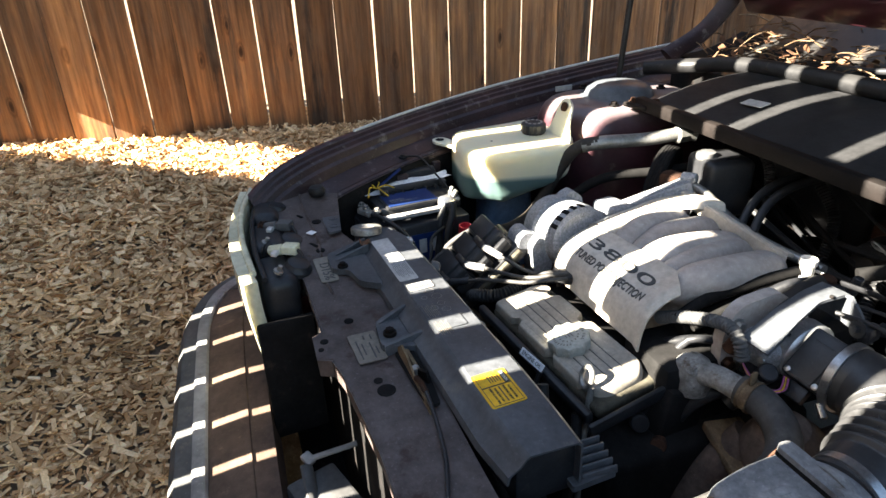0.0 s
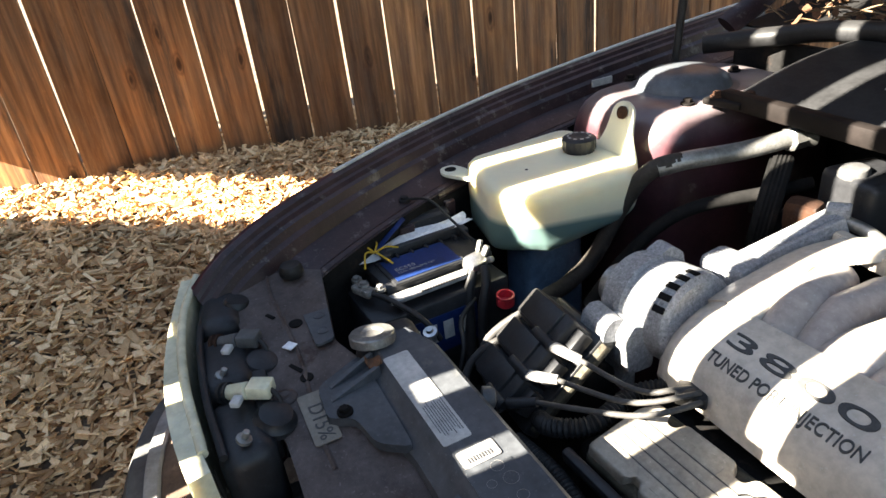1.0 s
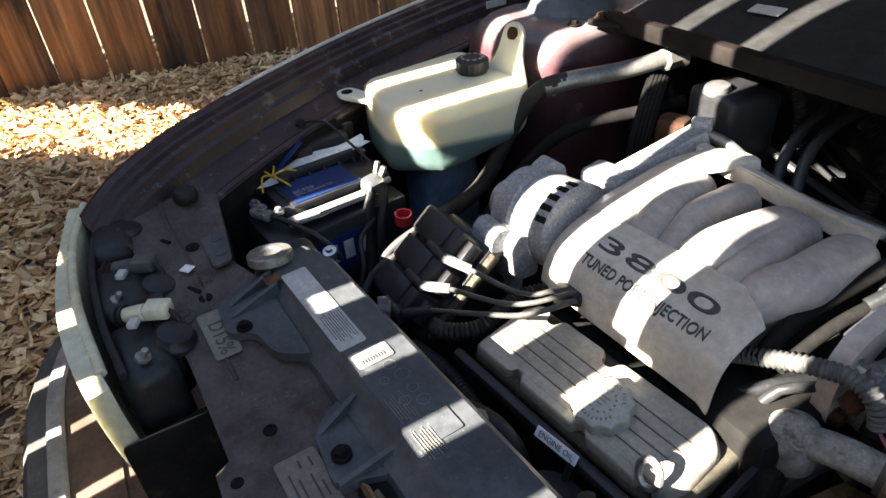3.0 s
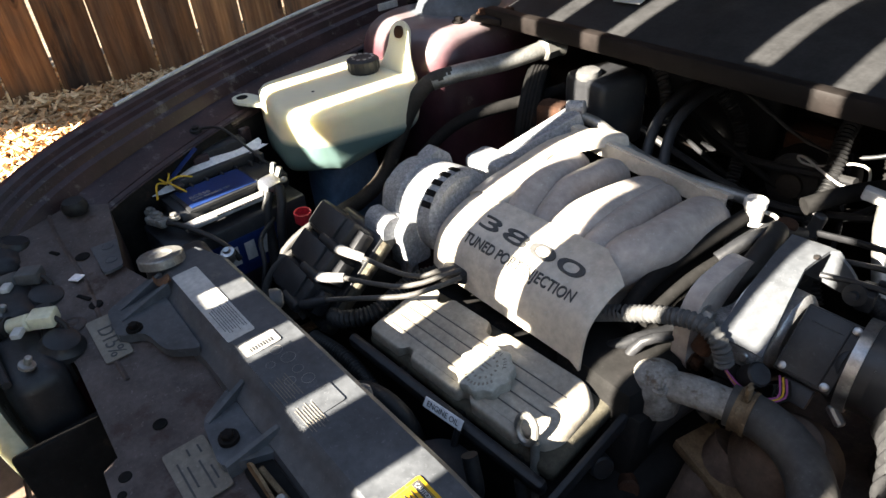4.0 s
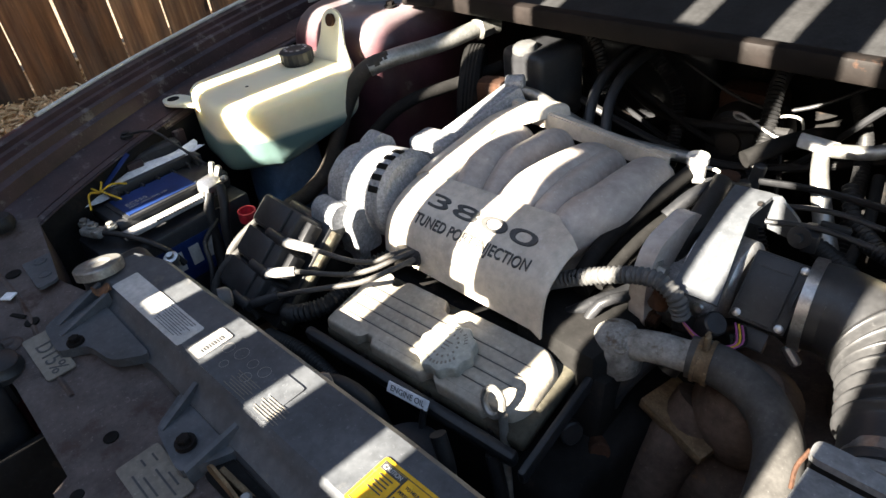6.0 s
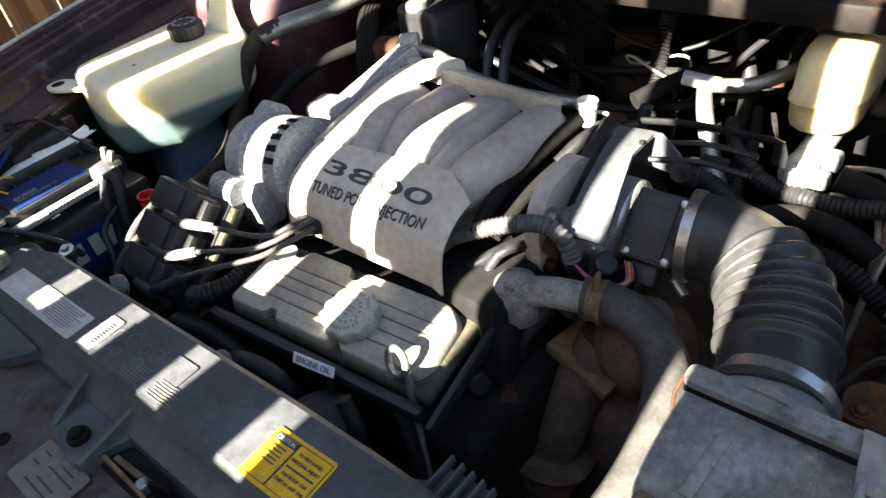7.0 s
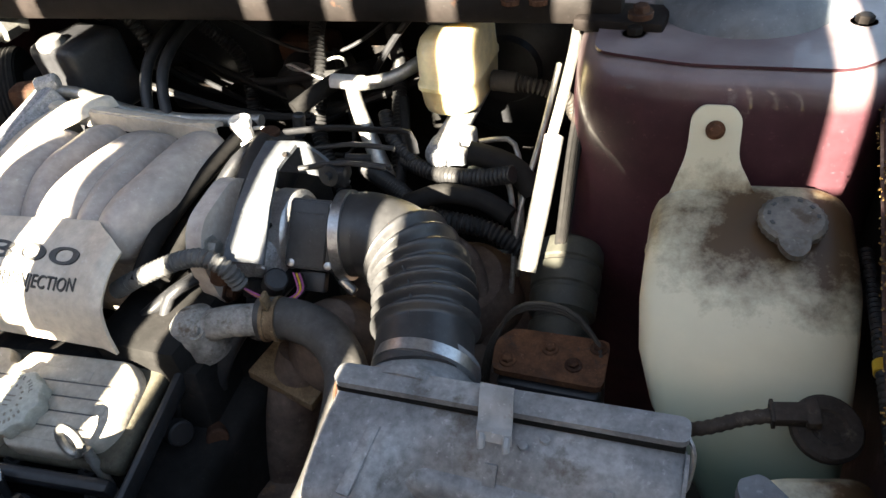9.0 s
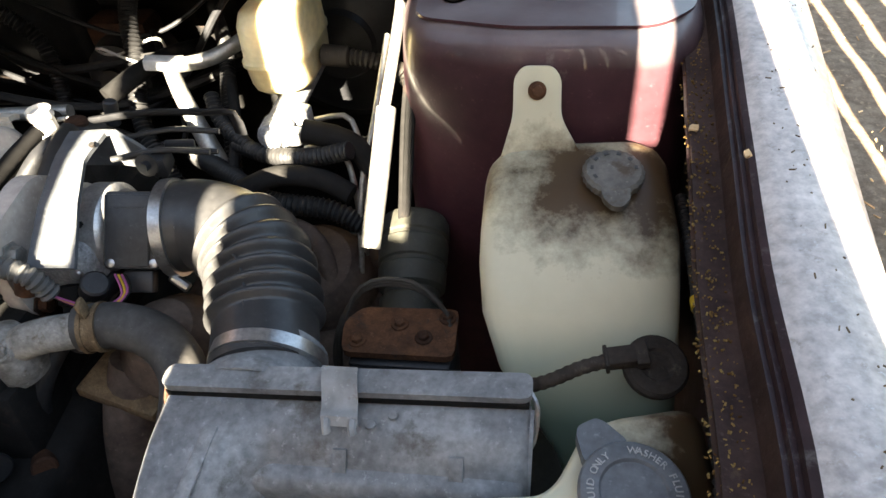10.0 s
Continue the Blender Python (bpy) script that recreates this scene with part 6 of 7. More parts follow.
part("lid_flange", plate([(-0.348, 0.556), (-0.348, 0.576), (-0.07, 0.586), (-0.07, 0.564)], 0.782, 0.789, r=0.008, n=4), "airbox", ab)
part("seal", box((-0.209, 0.5615, 0.779), (0.274, 0.004, 0.007), (0, 0, 1.5), 0.001), "dark", ab)
part("outlet", lathe((-0.2905, 0.628, 0.742), (0, -1, -0.1), [(0, 0.046), (0.03, 0.046), (0.045, 0.056), (0.05, 0.056)], 32), "airbox", ab)
part("spring_clip", surf(lambda u, v: Vector((-0.226 + 0.027 * u + 0.007 * v, 0.579 - 0.042 * v, 0.7935 - 0.008 * v + 0.003 * math.sin(v * 7) - 0.01 * max(0, (v - 0.88) * 6))), 4, 18, 0.0016), "strip", ab, "dull grey spring clip")
for u in (0.15, 0.85):
    part("clip_hook", tube([(-0.219 + 0.027 * u, 0.54, 0.7845), (-0.2185 + 0.027 * u, 0.535, 0.7835), (-0.218 + 0.027 * u, 0.532, 0.779)], 0.0022, 6, step=0.003, flat=1.6), "strip", ab)
part("rib", box((-0.305, 0.505, 0.77), (0.011, 0.058, 0.003), (10, 0, -6), 0.0012), "airbox", ab)
for x in (-0.207, -0.122):
    part("rib", surf(lambda u, v: Vector((x - 0.005 + 0.01 * u, 0.531 - 0.022 * v - 0.002, ease(0.531 - 0.022 * v, [0.502, 0.503, 0.511, 0.527, 0.548], [0.69, 0.70, 0.733, 0.757, 0.771]) + 0.0022)), 2, 8, 0.003), "airbox", ab)
for x, y in ((-0.3, 0.566), (-0.17, 0.562), (-0.185, 0.553)):
    part("rivet", lathe((x, y - 0.01, 0.774), (0, 0, 1), [(0, 0.004), (0.002, 0.0035), (0.0025, 0.001)], 12), "airbox", ab)
part("wire_clip", tube([(-0.073, 0.575, 0.785), (-0.066, 0.565, 0.775), (-0.068, 0.55, 0.755), (-0.074, 0.545, 0.745)], 0.002, 6, step=0.005), "steel", ab)
part("wire_clip", tube([(-0.349, 0.57, 0.78), (-0.353, 0.56, 0.765), (-0.35, 0.55, 0.75)], 0.002, 6, step=0.005), "rust", ab)
tagged(part("rusty_bracket", box((-0.313, 0.449, 0.738), (0.058, 0.05, 0.02), (14, 0, -4), 0.005), "crust"), "rusty bracket under the air box", "bracket")

# ---- radiator hose and thermostat housing ----
th = thing("thermostat_housing", "corroded cast aluminium coolant outlet", "housing", (-0.55, 0.63, 0.6))
bm = tube([(-0.562, 0.632, 0.708), (-0.545, 0.634, 0.724), (-0.52, 0.639, 0.731), (-0.498, 0.645, 0.731), (-0.478, 0.652, 0.731)], 0.0172, 18)
lathe((-0.562, 0.63, 0.682), (-0.15, 0, 1), [(0, 0.024), (0.01, 0.027), (0.036, 0.0275), (0.05, 0.024), (0.058, 0.014), (0.06, 0.0)], 24, bm)
part("outlet", bm, "pitted", th, "pitted grey casting")
part("flange", box((-0.578, 0.662, 0.692), (0.03, 0.03, 0.014), (0, 0, 20), 0.006), "pitted", th)
for p in ((-0.58, 0.662, 0.7), (-0.552, 0.616, 0.73)):
    bolt(p, (0, -0.3, 1), 0.006, "pitted", th)
rh = thing("radiator_hose", "dusty black upper radiator hose with a spring clamp", "hose", (-0.42, 0.6, 0.66))
part("hose", tube([(-0.492, 0.648, 0.731), (-0.46, 0.655, 0.73), (-0.42, 0.65, 0.722), (-0.384, 0.62, 0.71), (-0.364, 0.56, 0.702), (-0.358, 0.49, 0.694), (-0.37, 0.42, 0.68), (-0.4, 0.36, 0.66)], 0.0222, 20), "lead", rh)
d = (Vector((-0.46, 0.655, 0.73)) - Vector((-0.492, 0.648, 0.731))).normalized()
part("spring_clamp", lathe(Vector((-0.485, 0.649, 0.731)), d, [(0, 0.0222), (0, 0.0242), (0.004, 0.0242), (0.004, 0.0226), (0.012, 0.0226), (0.012, 0.0242), (0.016, 0.0242), (0.016, 0.0222)], 28), "crust", rh, "rusty spring clamp")
bm = box((-0.478, 0.652, 0.759), (0.004, 0.008, 0.018), bev=0.001)
box((-0.474, 0.645, 0.762), (0.004, 0.008, 0.018), bev=0.001, bm=bm)
part("clamp_tab", bm, "crust", rh)
bm = box((-0.49, 0.66, 0.625), (0.09, 0.06, 0.016), (0, 12, -10), 0.003)
ex = thing("exhaust_pipe", "rusty brown exhaust crossover with heat shield", "exhaust", (-0.5, 0.64, 0.4))
part("heat_shield", bm, "crust", ex, "crusted brown heat shield")
part("pipe", tube([(-0.48, 0.68, 0.64), (-0.5, 0.64, 0.57), (-0.515, 0.6, 0.47), (-0.51, 0.56, 0.36)], 0.034, 18), "oldiron", ex)
part("ring", lathe((-0.52, 0.595, 0.47), (0.1, 0.3, 1), [(0, 0.035), (0, 0.052), (0.025, 0.06), (0.03, 0.05)], 28), "oldiron", ex)
part("dome", lathe((-0.44, 0.70, 0.62), (0, -0.3, 1), [(0, 0.055), (0.05, 0.055), (0.08, 0.035), (0.09, 0.01)], 28), "oldiron", ex)

# ---- brakes ----
bb = thing("brake_booster", "round black brake booster on the firewall", "booster", (-0.33, 1.15, 0.6))
part("shell", lathe((-0.34, 1.25, 0.77), (0, -1, 0.06), [(0, 0.125), (0.04, 0.13), (0.07, 0.12), (0.075, 0.128), (0.085, 0.128), (0.11, 0.1), (0.13, 0.05), (0.14, 0.045)], 40), "black", bb)
part("rim", lathe((-0.34, 1.25, 0.77), (0, -1, 0.06), [(0.071, 0.126), (0.072, 0.132), (0.087, 0.132), (0.089, 0.126)], 40), "rubber", bb)
mcx = thing("brake_master_cylinder", "aluminium brake cylinder with yellowed fluid reservoir", "master cylinder", (-0.385, 0.98, 0.7))
bm = cyl((-0.37, 1.13, 0.775), (-0.376, 0.915, 0.766), 0.017)
lathe((-0.376, 0.915, 0.766), (0.0, -1, 0.0), [(-0.02, 0.0195), (0.0, 0.0195), (0.004, 0.0185), (0.006, 0.014), (0.006, 0.011), (0.012, 0.011), (0.014, 0.008)], 24, bm)
box((-0.352, 0.955, 0.77), (0.024, 0.022, 0.024), bev=0.006, bm=bm)
box((-0.353, 0.918, 0.765), (0.024, 0.02, 0.02), bev=0.006, bm=bm)
part("cylinder", bm, "alu", mcx, "", 0.5)
RO = [(-0.413, 0.958), (-0.368, 0.955), (-0.34, 0.98), (-0.338, 1.075), (-0.355, 1.095), (-0.41, 1.095)]
rs = part("reservoir", body(RO, [(0.787, 0.022), (0.79, 0.012), (0.797, 0.005), (0.806, 0.002), (0.828, 0.0), (0.83, -0.003), (0.835, -0.003), (0.837, 0.0), (0.875, 0.002), (0.888, 0.008), (0.894, 0.02), (0.895, 0.03)], 0.03, 7), "brake", mcx, "yellowed translucent brake fluid reservoir", 1.0)
part("cap", lathe((-0.385, 1.03, 0.892), (0, 0, 1), [(0, 0.03), (0.015, 0.03), (0.018, 0.026)], 28), "black", rs)
bl = thing("brake_lines", "thin steel brake lines looping beside the tower", "brake lines", (-0.3, 0.95, 0.7))
for pts in ([(-0.335, 0.95, 0.767), (-0.3, 0.955, 0.77), (-0.285, 0.945, 0.755), (-0.275, 0.91, 0.72), (-0.27, 0.88, 0.66)],
            [(-0.335, 0.9, 0.76), (-0.305, 0.9, 0.765), (-0.285, 0.89, 0.755), (-0.275, 0.87, 0.72), (-0.27, 0.85, 0.64)],
            [(-0.24, 0.98, 0.86), (-0.25, 0.92, 0.8), (-0.265, 0.86, 0.73), (-0.27, 0.82, 0.64)]):
    part("line", tube(pts, 0.0035, 8), "zinc", bl)
vh = thing("vacuum_hose", "ribbed grey-black hose from the brake reservoir", "hose", (-0.27, 1.0, 0.75))
part("elbow", cyl((-0.335, 1.02, 0.815), (-0.3, 1.02, 0.812), 0.013), "hose", vh)
part("hose", tube([(-0.305, 1.02, 0.812), (-0.275, 1.02, 0.808), (-0.245, 1.03, 0.79), (-0.23, 1.05, 0.75)], 0.011, 12, pitch=0.006, depth=0.0025), "hose", vh)
sl = thing("sleeved_cable", "pale cable sleeve running down beside the tower", "cable", (-0.23, 0.85, 0.6))
part("sleeve", tube([(-0.226, 0.875, 0.83), (-0.229, 0.82, 0.787), (-0.235, 0.765, 0.735)], 0.0105, 14), "zinc", sl, "pale grey plastic sleeve")
part("cable", tube([(-0.222, 1.0, 0.9), (-0.219, 0.955, 0.89), (-0.222, 0.91, 0.862), (-0.228, 0.875, 0.83)], 0.006, 10), "zinc", sl)
for k in range(3):
    part("cable", tube([(-0.214 + 0.004 * k, 0.98, 0.9), (-0.208 + 0.004 * k, 0.92, 0.86), (-0.21 + 0.005 * k, 0.87, 0.81), (-0.212 + 0.004 * k, 0.82, 0.74), (-0.22, 0.8, 0.66)], 0.0028, 8), "dark", sl)

# ---- brake hydraulic unit ----
hu = thing("hydraulic_unit", "motor and rusty plate of the brake hydraulic unit", "hydraulic unit", (-0.19, 0.74, 0.5))
part("motor", lathe((-0.195, 0.715, 0.655), (-0.05, 0.75, 0.28), [(0, 0.034), (0.04, 0.034), (0.044, 0.03), (0.05, 0.03), (0.054, 0.036), (0.075, 0.0375), (0.077, 0.0355), (0.081, 0.0355), (0.083, 0.038), (0.105, 0.039), (0.107, 0.037), (0.111, 0.037), (0.113, 0.0395), (0.13, 0.039), (0.136, 0.036), (0.137, 0.03), (0.133, 0.027), (0.133, 0.0)], 36), "motor", hu, "dull green-grey banded pump motor")
part("top_plate", plate([(-0.245, 0.655), (-0.14, 0.655), (-0.14, 0.712), (-0.235, 0.71), (-0.25, 0.69)], 0.70, 0.708, r=0.008), "rustplate", hu, "rusty steel plate")
part("block", box((-0.192, 0.68, 0.6), (0.1, 0.06, 0.19), bev=0.008), "black", hu)
for x, y in ((-0.232, 0.668), (-0.195, 0.69), (-0.17, 0.675), (-0.15, 0.7)):
    bolt((x, y, 0.709), (0, 0, 1), 0.0055, "rustplate" if x < -0.18 else "rust", hu)
for k in range(3):
    part("wire", tube([(-0.25, 0.64, 0.6), (-0.262 + 0.003 * k, 0.68, 0.68), (-0.235, 0.715, 0.725 + 0.003 * k), (-0.185, 0.72, 0.728 + 0.004 * k), (-0.15, 0.7, 0.715), (-0.148, 0.685, 0.7)], 0.0022, 6), "hose", hu)

# ---- washer tanks ----
wt = thing("coolant_overflow_tank", "large milky plastic tank with grimy shoulder", "tank", (-0.03, 0.72, 0.45))


def tank_sec(z, back):
    """A ring of the tank: the front face leans back towards the top, the low corner is cut away."""
    yf = lerp(z, [0.45, 0.6, 0.68, 0.74, 0.79, 0.815, 0.83], [0.57, 0.575, 0.59, 0.625, 0.68, 0.72, 0.755])
    xl = ease(z, [0.45, 0.6, 0.65, 0.69, 0.73, 0.76, 0.785], [-0.03, -0.035, -0.047, -0.07, -0.1, -0.114, -0.118])
    P = rounded([(xl + back, 0.815 - 0.25 * back), (xl + back, yf + back), (0.05 - back, yf + back), (0.05 - back, 0.825 - 0.25 * back)], 0.028, 6)
    return [Vector((p.x, p.y, z + 0.06 * max(0, p.y - 0.74))) for p in P]


bm = bmesh.new()
rings(bm, [tank_sec(z, b) for z, b in ((0.45, 0.01), (0.55, 0), (0.62, 0), (0.66, 0), (0.70, 0), (0.73, 0), (0.76, 0), (0.785, 0), (0.80, 0), (0.812, 0.003), (0.822, 0.01), (0.827, 0.022), (0.829, 0.04))])
part("shell", bm, "washer", wt, "", 1.2)
mk = frame3((-0.072, 0.817, 0.858), (1, 0, 0), (0.0, 0.45, 1))
part("strap_lug", plate([(-0.05, -0.1), (0.06, -0.1), (0.045, -0.04), (0.021, 0.0), (0.02, 0.035), (0.012, 0.045), (-0.014, 0.045), (-0.022, 0.035), (-0.022, 0.0)], -0.004, 0.004, m=mk, r=0.01, n=4), "washer", wt)
bolt(mk @ Vector((-0.001, 0.024, 0.005)), mk.to_3x3() @ Vector((0, 0, 1)), 0.0055, "rustplate", wt)
cp = part("cap", lathe((-0.006, 0.765, 0.826), (0, -0.15, 1), [(0, 0.021), (0.006, 0.021), (0.007, 0.026), (0.013, 0.026), (0.016, 0.023), (0.0165, 0.018), (0.0155, 0.016), (0.0155, 0.0)], 48, wob=0.02, lobes=24), "oldcap", wt, "grimy pale filler cap")
part("cap_tab", plate([(-0.013, 0.0), (-0.011, -0.018), (-0.004, -0.027), (0.004, -0.027), (0.011, -0.018), (0.013, 0.0)], -0.004, 0.002, m=frame3((-0.006, 0.748, 0.837), (1, 0.05, 0), (0, 1, 0.15)), r=0.004, n=3), "oldcap", cp)
for k in range(7):
    part("print_bar", box((0, 0.0185, 0), (0.004, 0.0028, 0.0006), m=frame3((-0.006, 0.7625, 0.8425), (1, 0, 0), (0, 1, 0.15)) @ Matrix.Rotation(radians(120 - 34 * k), 4, "Z"), bev=0), "letter", cp)
sp = part("sensor_plug", lathe((0.021, 0.612, 0.766), (0.1, -0.35, 1), [(0, 0.022), (0.003, 0.0245), (0.009, 0.0245), (0.012, 0.022), (0.0125, 0.013), (0.0105, 0.011), (0.0105, 0.0)], 28), "plug", wt, "round grimy brown rubber plug")
mk = frame3((-0.004, 0.609, 0.783), (-0.98, -0.1, -0.16), (0, 1, 0.2))
bm = box((0, 0, 0), (0.026, 0.015, 0.012), m=mk, bev=0.002)
box((0.004, 0.0, 0.0065), (0.02, 0.005, 0.003), m=mk, bev=0.001, bm=bm)
box((-0.014, 0.0, -0.001), (0.01, 0.02, 0.011), m=mk, bev=0.002, bm=bm)
box((0.012, 0.0, 0.0), (0.003, 0.018, 0.014), m=mk, bev=0.001, bm=bm)
part("moulded_connector", bm, "plug", sp)
part("plug_lead", tube([(-0.014, 0.607, 0.781), (-0.035, 0.602, 0.776), (-0.062, 0.594, 0.766), (-0.1, 0.6, 0.74)], 0.0058, 12, pitch=0.007, depth=0.0008), "plug", wt)
wf = thing("washer_tank", "milky washer fluid bottle with a large grey cap", "tank", (-0.01, 0.5, 0.45))
part("shell", body([(-0.125, 0.39), (-0.12, 0.49), (-0.06, 0.496), (-0.036, 0.546), (-0.015, 0.56), (0.05, 0.576), (0.05, 0.39)], [(0.45, 0.01), (0.7, 0.0), (0.768, 0.0), (0.781, 0.005), (0.786, 0.015), (0.787, 0.03)], 0.022, 6), "bottle", wf, "", 1.0)
part("side_arm", body([(-0.205, 0.36), (-0.207, 0.488), (-0.19, 0.492), (-0.1, 0.492), (-0.1, 0.36)], [(0.5, 0.0), (0.735, 0.0), (0.75, 0.004), (0.757, 0.012), (0.758, 0.03)], 0.02, 6), "bottle", wf, "", 1.0)
CAP = Vector((-0.008, 0.497, 0.785))
wc = part("cap", lathe(CAP, (0, -0.05, 1), [(0, 0.033), (0.012, 0.034), (0.0145, 0.0325), (0.015, 0.031), (0.015, 0.0215), (0.0125, 0.02), (0.0125, 0.0)], 48), "capgrey", wf, "grey flip cap lettered around the rim")
part("cap_tab", plate([(-0.017, 0.0), (-0.011, 0.02), (-0.007, 0.025), (0.007, 0.025), (0.011, 0.02), (0.017, 0.0)], 0.0, 0.0105, m=Matrix.Translation(CAP + Vector((0, 0, 0.003))) @ Matrix.Rotation(radians(30), 4, "Z") @ Matrix.Translation((0, 0.028, 0)), r=0.006, n=4), "capgrey", wc)
for word, start in (("WASHER FLUID", 88), ("FLUID ONLY", 208)):
    for k, ch in enumerate(word):
        a = radians(start - 9.0 * k)
        if ch != " ":
            mt = Matrix.Translation(CAP + Vector((0.0262 * math.cos(a), 0.0262 * math.sin(a) - 0.0007, 0.0153 + 0.05 * 0.0262 * math.sin(a)))) @ Matrix.Rotation(a - math.pi / 2, 4, "Z")
            lettering(ch, 0.0066, mt, "white", wc, "letter", 0.0006)
tagged(part("loom_hose", tube([(0.062, 0.79, 0.79), (0.058, 0.7, 0.797), (0.055, 0.655, 0.80), (0.052, 0.592, 0.80), (0.049, 0.547, 0.80), (0.045, 0.508, 0.80), (0.035, 0.44, 0.79)], 0.0062, 12, pitch=0.006, depth=0.0015), "rubber"), "black corrugated loom along the fender", "loom")
tagged(part("tape_mark", lathe((0.0553, 0.655, 0.80), (-0.05, -1, 0.0), [(0, 0.007), (0.0, 0.0074), (0.01, 0.0074), (0.01, 0.007)], 14), "string"), "yellow tape band on the loom", "tape")

# ---- firewall clutter ----
vb = thing("vacuum_canister", "round black canister on a rusty mount", "canister", (-0.7, 1.15, 0.6))
part("drum", lathe((-0.684, 1.2, 0.722), (0, -1, 0.12), [(0, 0.06), (0.05, 0.06), (0.06, 0.055), (0.07, 0.05), (0.09, 0.048), (0.094, 0.04), (0.098, 0.04), (0.1, 0.03), (0.104, 0.02)], 32), "black", vb)
part("mount", box((-0.69, 1.18, 0.775), (0.1, 0.06, 0.05), bev=0.015), "rust", vb)
part("hub", lathe((-0.684, 1.097, 0.734), (0, -1, 0.1), [(0, 0.02), (0.006, 0.02), (0.008, 0.014)], 20), "hose", vb)
wcp = thing("breather_cap", "small white plastic breather cap on the engine", "cap", (-0.62, 0.87, 0.78))
part("cap", lathe((-0.619, 0.87, 0.80), (0, 0, 1), [(0, 0.0115), (0.018, 0.012), (0.02, 0.014), (0.029, 0.014), (0.03, 0.012), (0.026, 0.01), (0.026, 0.0)], 24), "white", wcp)
part("ring", tube([Vector((-0.615, 0.872, 0.803)) + Vector((0.024 * math.cos(a), 0.02 * math.sin(a), 0.004 * math.cos(a))) for a in np.linspace(-1.5, 2.6, 10)], 0.0026, 8, step=0.005), "white", wcp)
cn = thing("wiring_connector", "pale grey connector and taped harness", "connector", (-0.52, 0.98, 0.7))
part("connector", box((-0.522, 0.985, 0.823), (0.048, 0.017, 0.015), (0, 10, 15), 0.003), "white", cn)
part("harness", tube([(-0.517, 0.985, 0.818), (-0.51, 0.975, 0.79), (-0.49, 0.955, 0.75), (-0.465, 0.93, 0.71)], 0.010, 14, r_end=0.013), "zinc", cn, "dusty grey taped harness")
part("harness", tube([(-0.505, 0.985, 0.82), (-0.46, 0.99, 0.828), (-0.42, 1.03, 0.84), (-0.40, 1.1, 0.84)], 0.009, 12), "zinc", cn)
lm = thing("wiring_looms", "black corrugated wiring looms along the firewall", "looms", (-0.6, 1.1, 0.6))
for pts, r in (([(-0.64, 1.18, 0.86), (-0.635, 1.12, 0.83), (-0.62, 1.07, 0.78), (-0.6, 1.0, 0.72), (-0.55, 0.95, 0.66)], 0.013),
               ([(-0.9, 1.13, 0.88), (-0.84, 1.12, 0.84), (-0.79, 1.12, 0.78), (-0.77, 1.08, 0.7), (-0.74, 1.0, 0.64)], 0.012),
               ([(-0.5, 0.94, 0.72), (-0.44, 0.9, 0.72), (-0.38, 0.86, 0.715), (-0.3, 0.85, 0.71), (-0.24, 0.84, 0.68)], 0.013),
               ([(-0.55, 1.2, 0.8), (-0.5, 1.1, 0.78), (-0.47, 1.0, 0.74), (-0.45, 0.92, 0.68)], 0.011),
               ([(-0.98, 1.06, 0.88), (-0.93, 1.05, 0.89), (-0.89, 1.04, 0.86), (-0.87, 1.03, 0.8)], 0.011),
               ([(-0.98, 0.44, 0.66), (-0.93, 0.43, 0.69), (-0.9, 0.47, 0.70), (-0.91, 0.54, 0.71), (-0.88, 0.6, 0.72)], 0.013),
               ([(-0.97, 0.40, 0.65), (-0.88, 0.41, 0.66), (-0.78, 0.405, 0.65), (-0.70, 0.39, 0.6)], 0.011)):
    part("loom", tube(pts, r, 12, pitch=0.006, depth=0.003), "rubber", lm)
for pts, r, pitch in (([(-0.434, 0.93, 0.744), (-0.38, 0.9, 0.75), (-0.32, 0.88, 0.763), (-0.272, 0.87, 0.78)], 0.011, 0.006),
                      ([(-0.332, 0.9, 0.784), (-0.299, 0.9, 0.777), (-0.269, 0.89, 0.768), (-0.252, 0.88, 0.748)], 0.014, 0.0),
                      ([(-0.475, 0.98, 0.783), (-0.455, 0.95, 0.761), (-0.415, 0.92, 0.748)], 0.010, 0.006),
                      ([(-0.452, 1.0, 0.794), (-0.438, 0.95, 0.757), (-0.436, 0.9, 0.717)], 0.007, 0.0),
                      ([(-0.4, 0.85, 0.738), (-0.358, 0.86, 0.751), (-0.308, 0.86, 0.747), (-0.273, 0.85, 0.734)], 0.012, 0.0)):
    part("loom" if pitch else "hose", tube(pts, r, 12, pitch=pitch, depth=0.0025 if pitch else 0.0), "rubber" if pitch else "dark", lm)
part("tie", tube([Vector((-0.625, 1.08, 0.79)) + Vector((0.05 * math.cos(a), 0.02 * math.sin(a), 0.012 * math.sin(2 * a))) for a in np.linspace(0, math.tau, 12)], 0.002, 6, step=0.008), "white", lm, "loose white cable tie")
hh = thing("heater_hoses", "black heater hoses bending behind the engine", "hoses", (-0.86, 1.0, 0.6))
for k in range(2):
    part("hose", tube([(-0.86 + 0.03 * k, 1.15, 0.86), (-0.862 + 0.03 * k, 1.05, 0.85), (-0.855 + 0.03 * k, 0.98, 0.82), (-0.83 + 0.03 * k, 0.93, 0.76), (-0.8, 0.93, 0.68)], 0.0085, 12), "black", hh)
part("pipe", tube([(-0.95, 0.89, 0.84), (-0.91, 0.9, 0.835), (-0.875, 0.9, 0.825), (-0.84, 0.915, 0.8), (-0.78, 0.95, 0.77), (-0.66, 0.96, 0.77)], 0.009, 12), "zinc", hh, "corroded steel heater pipe")
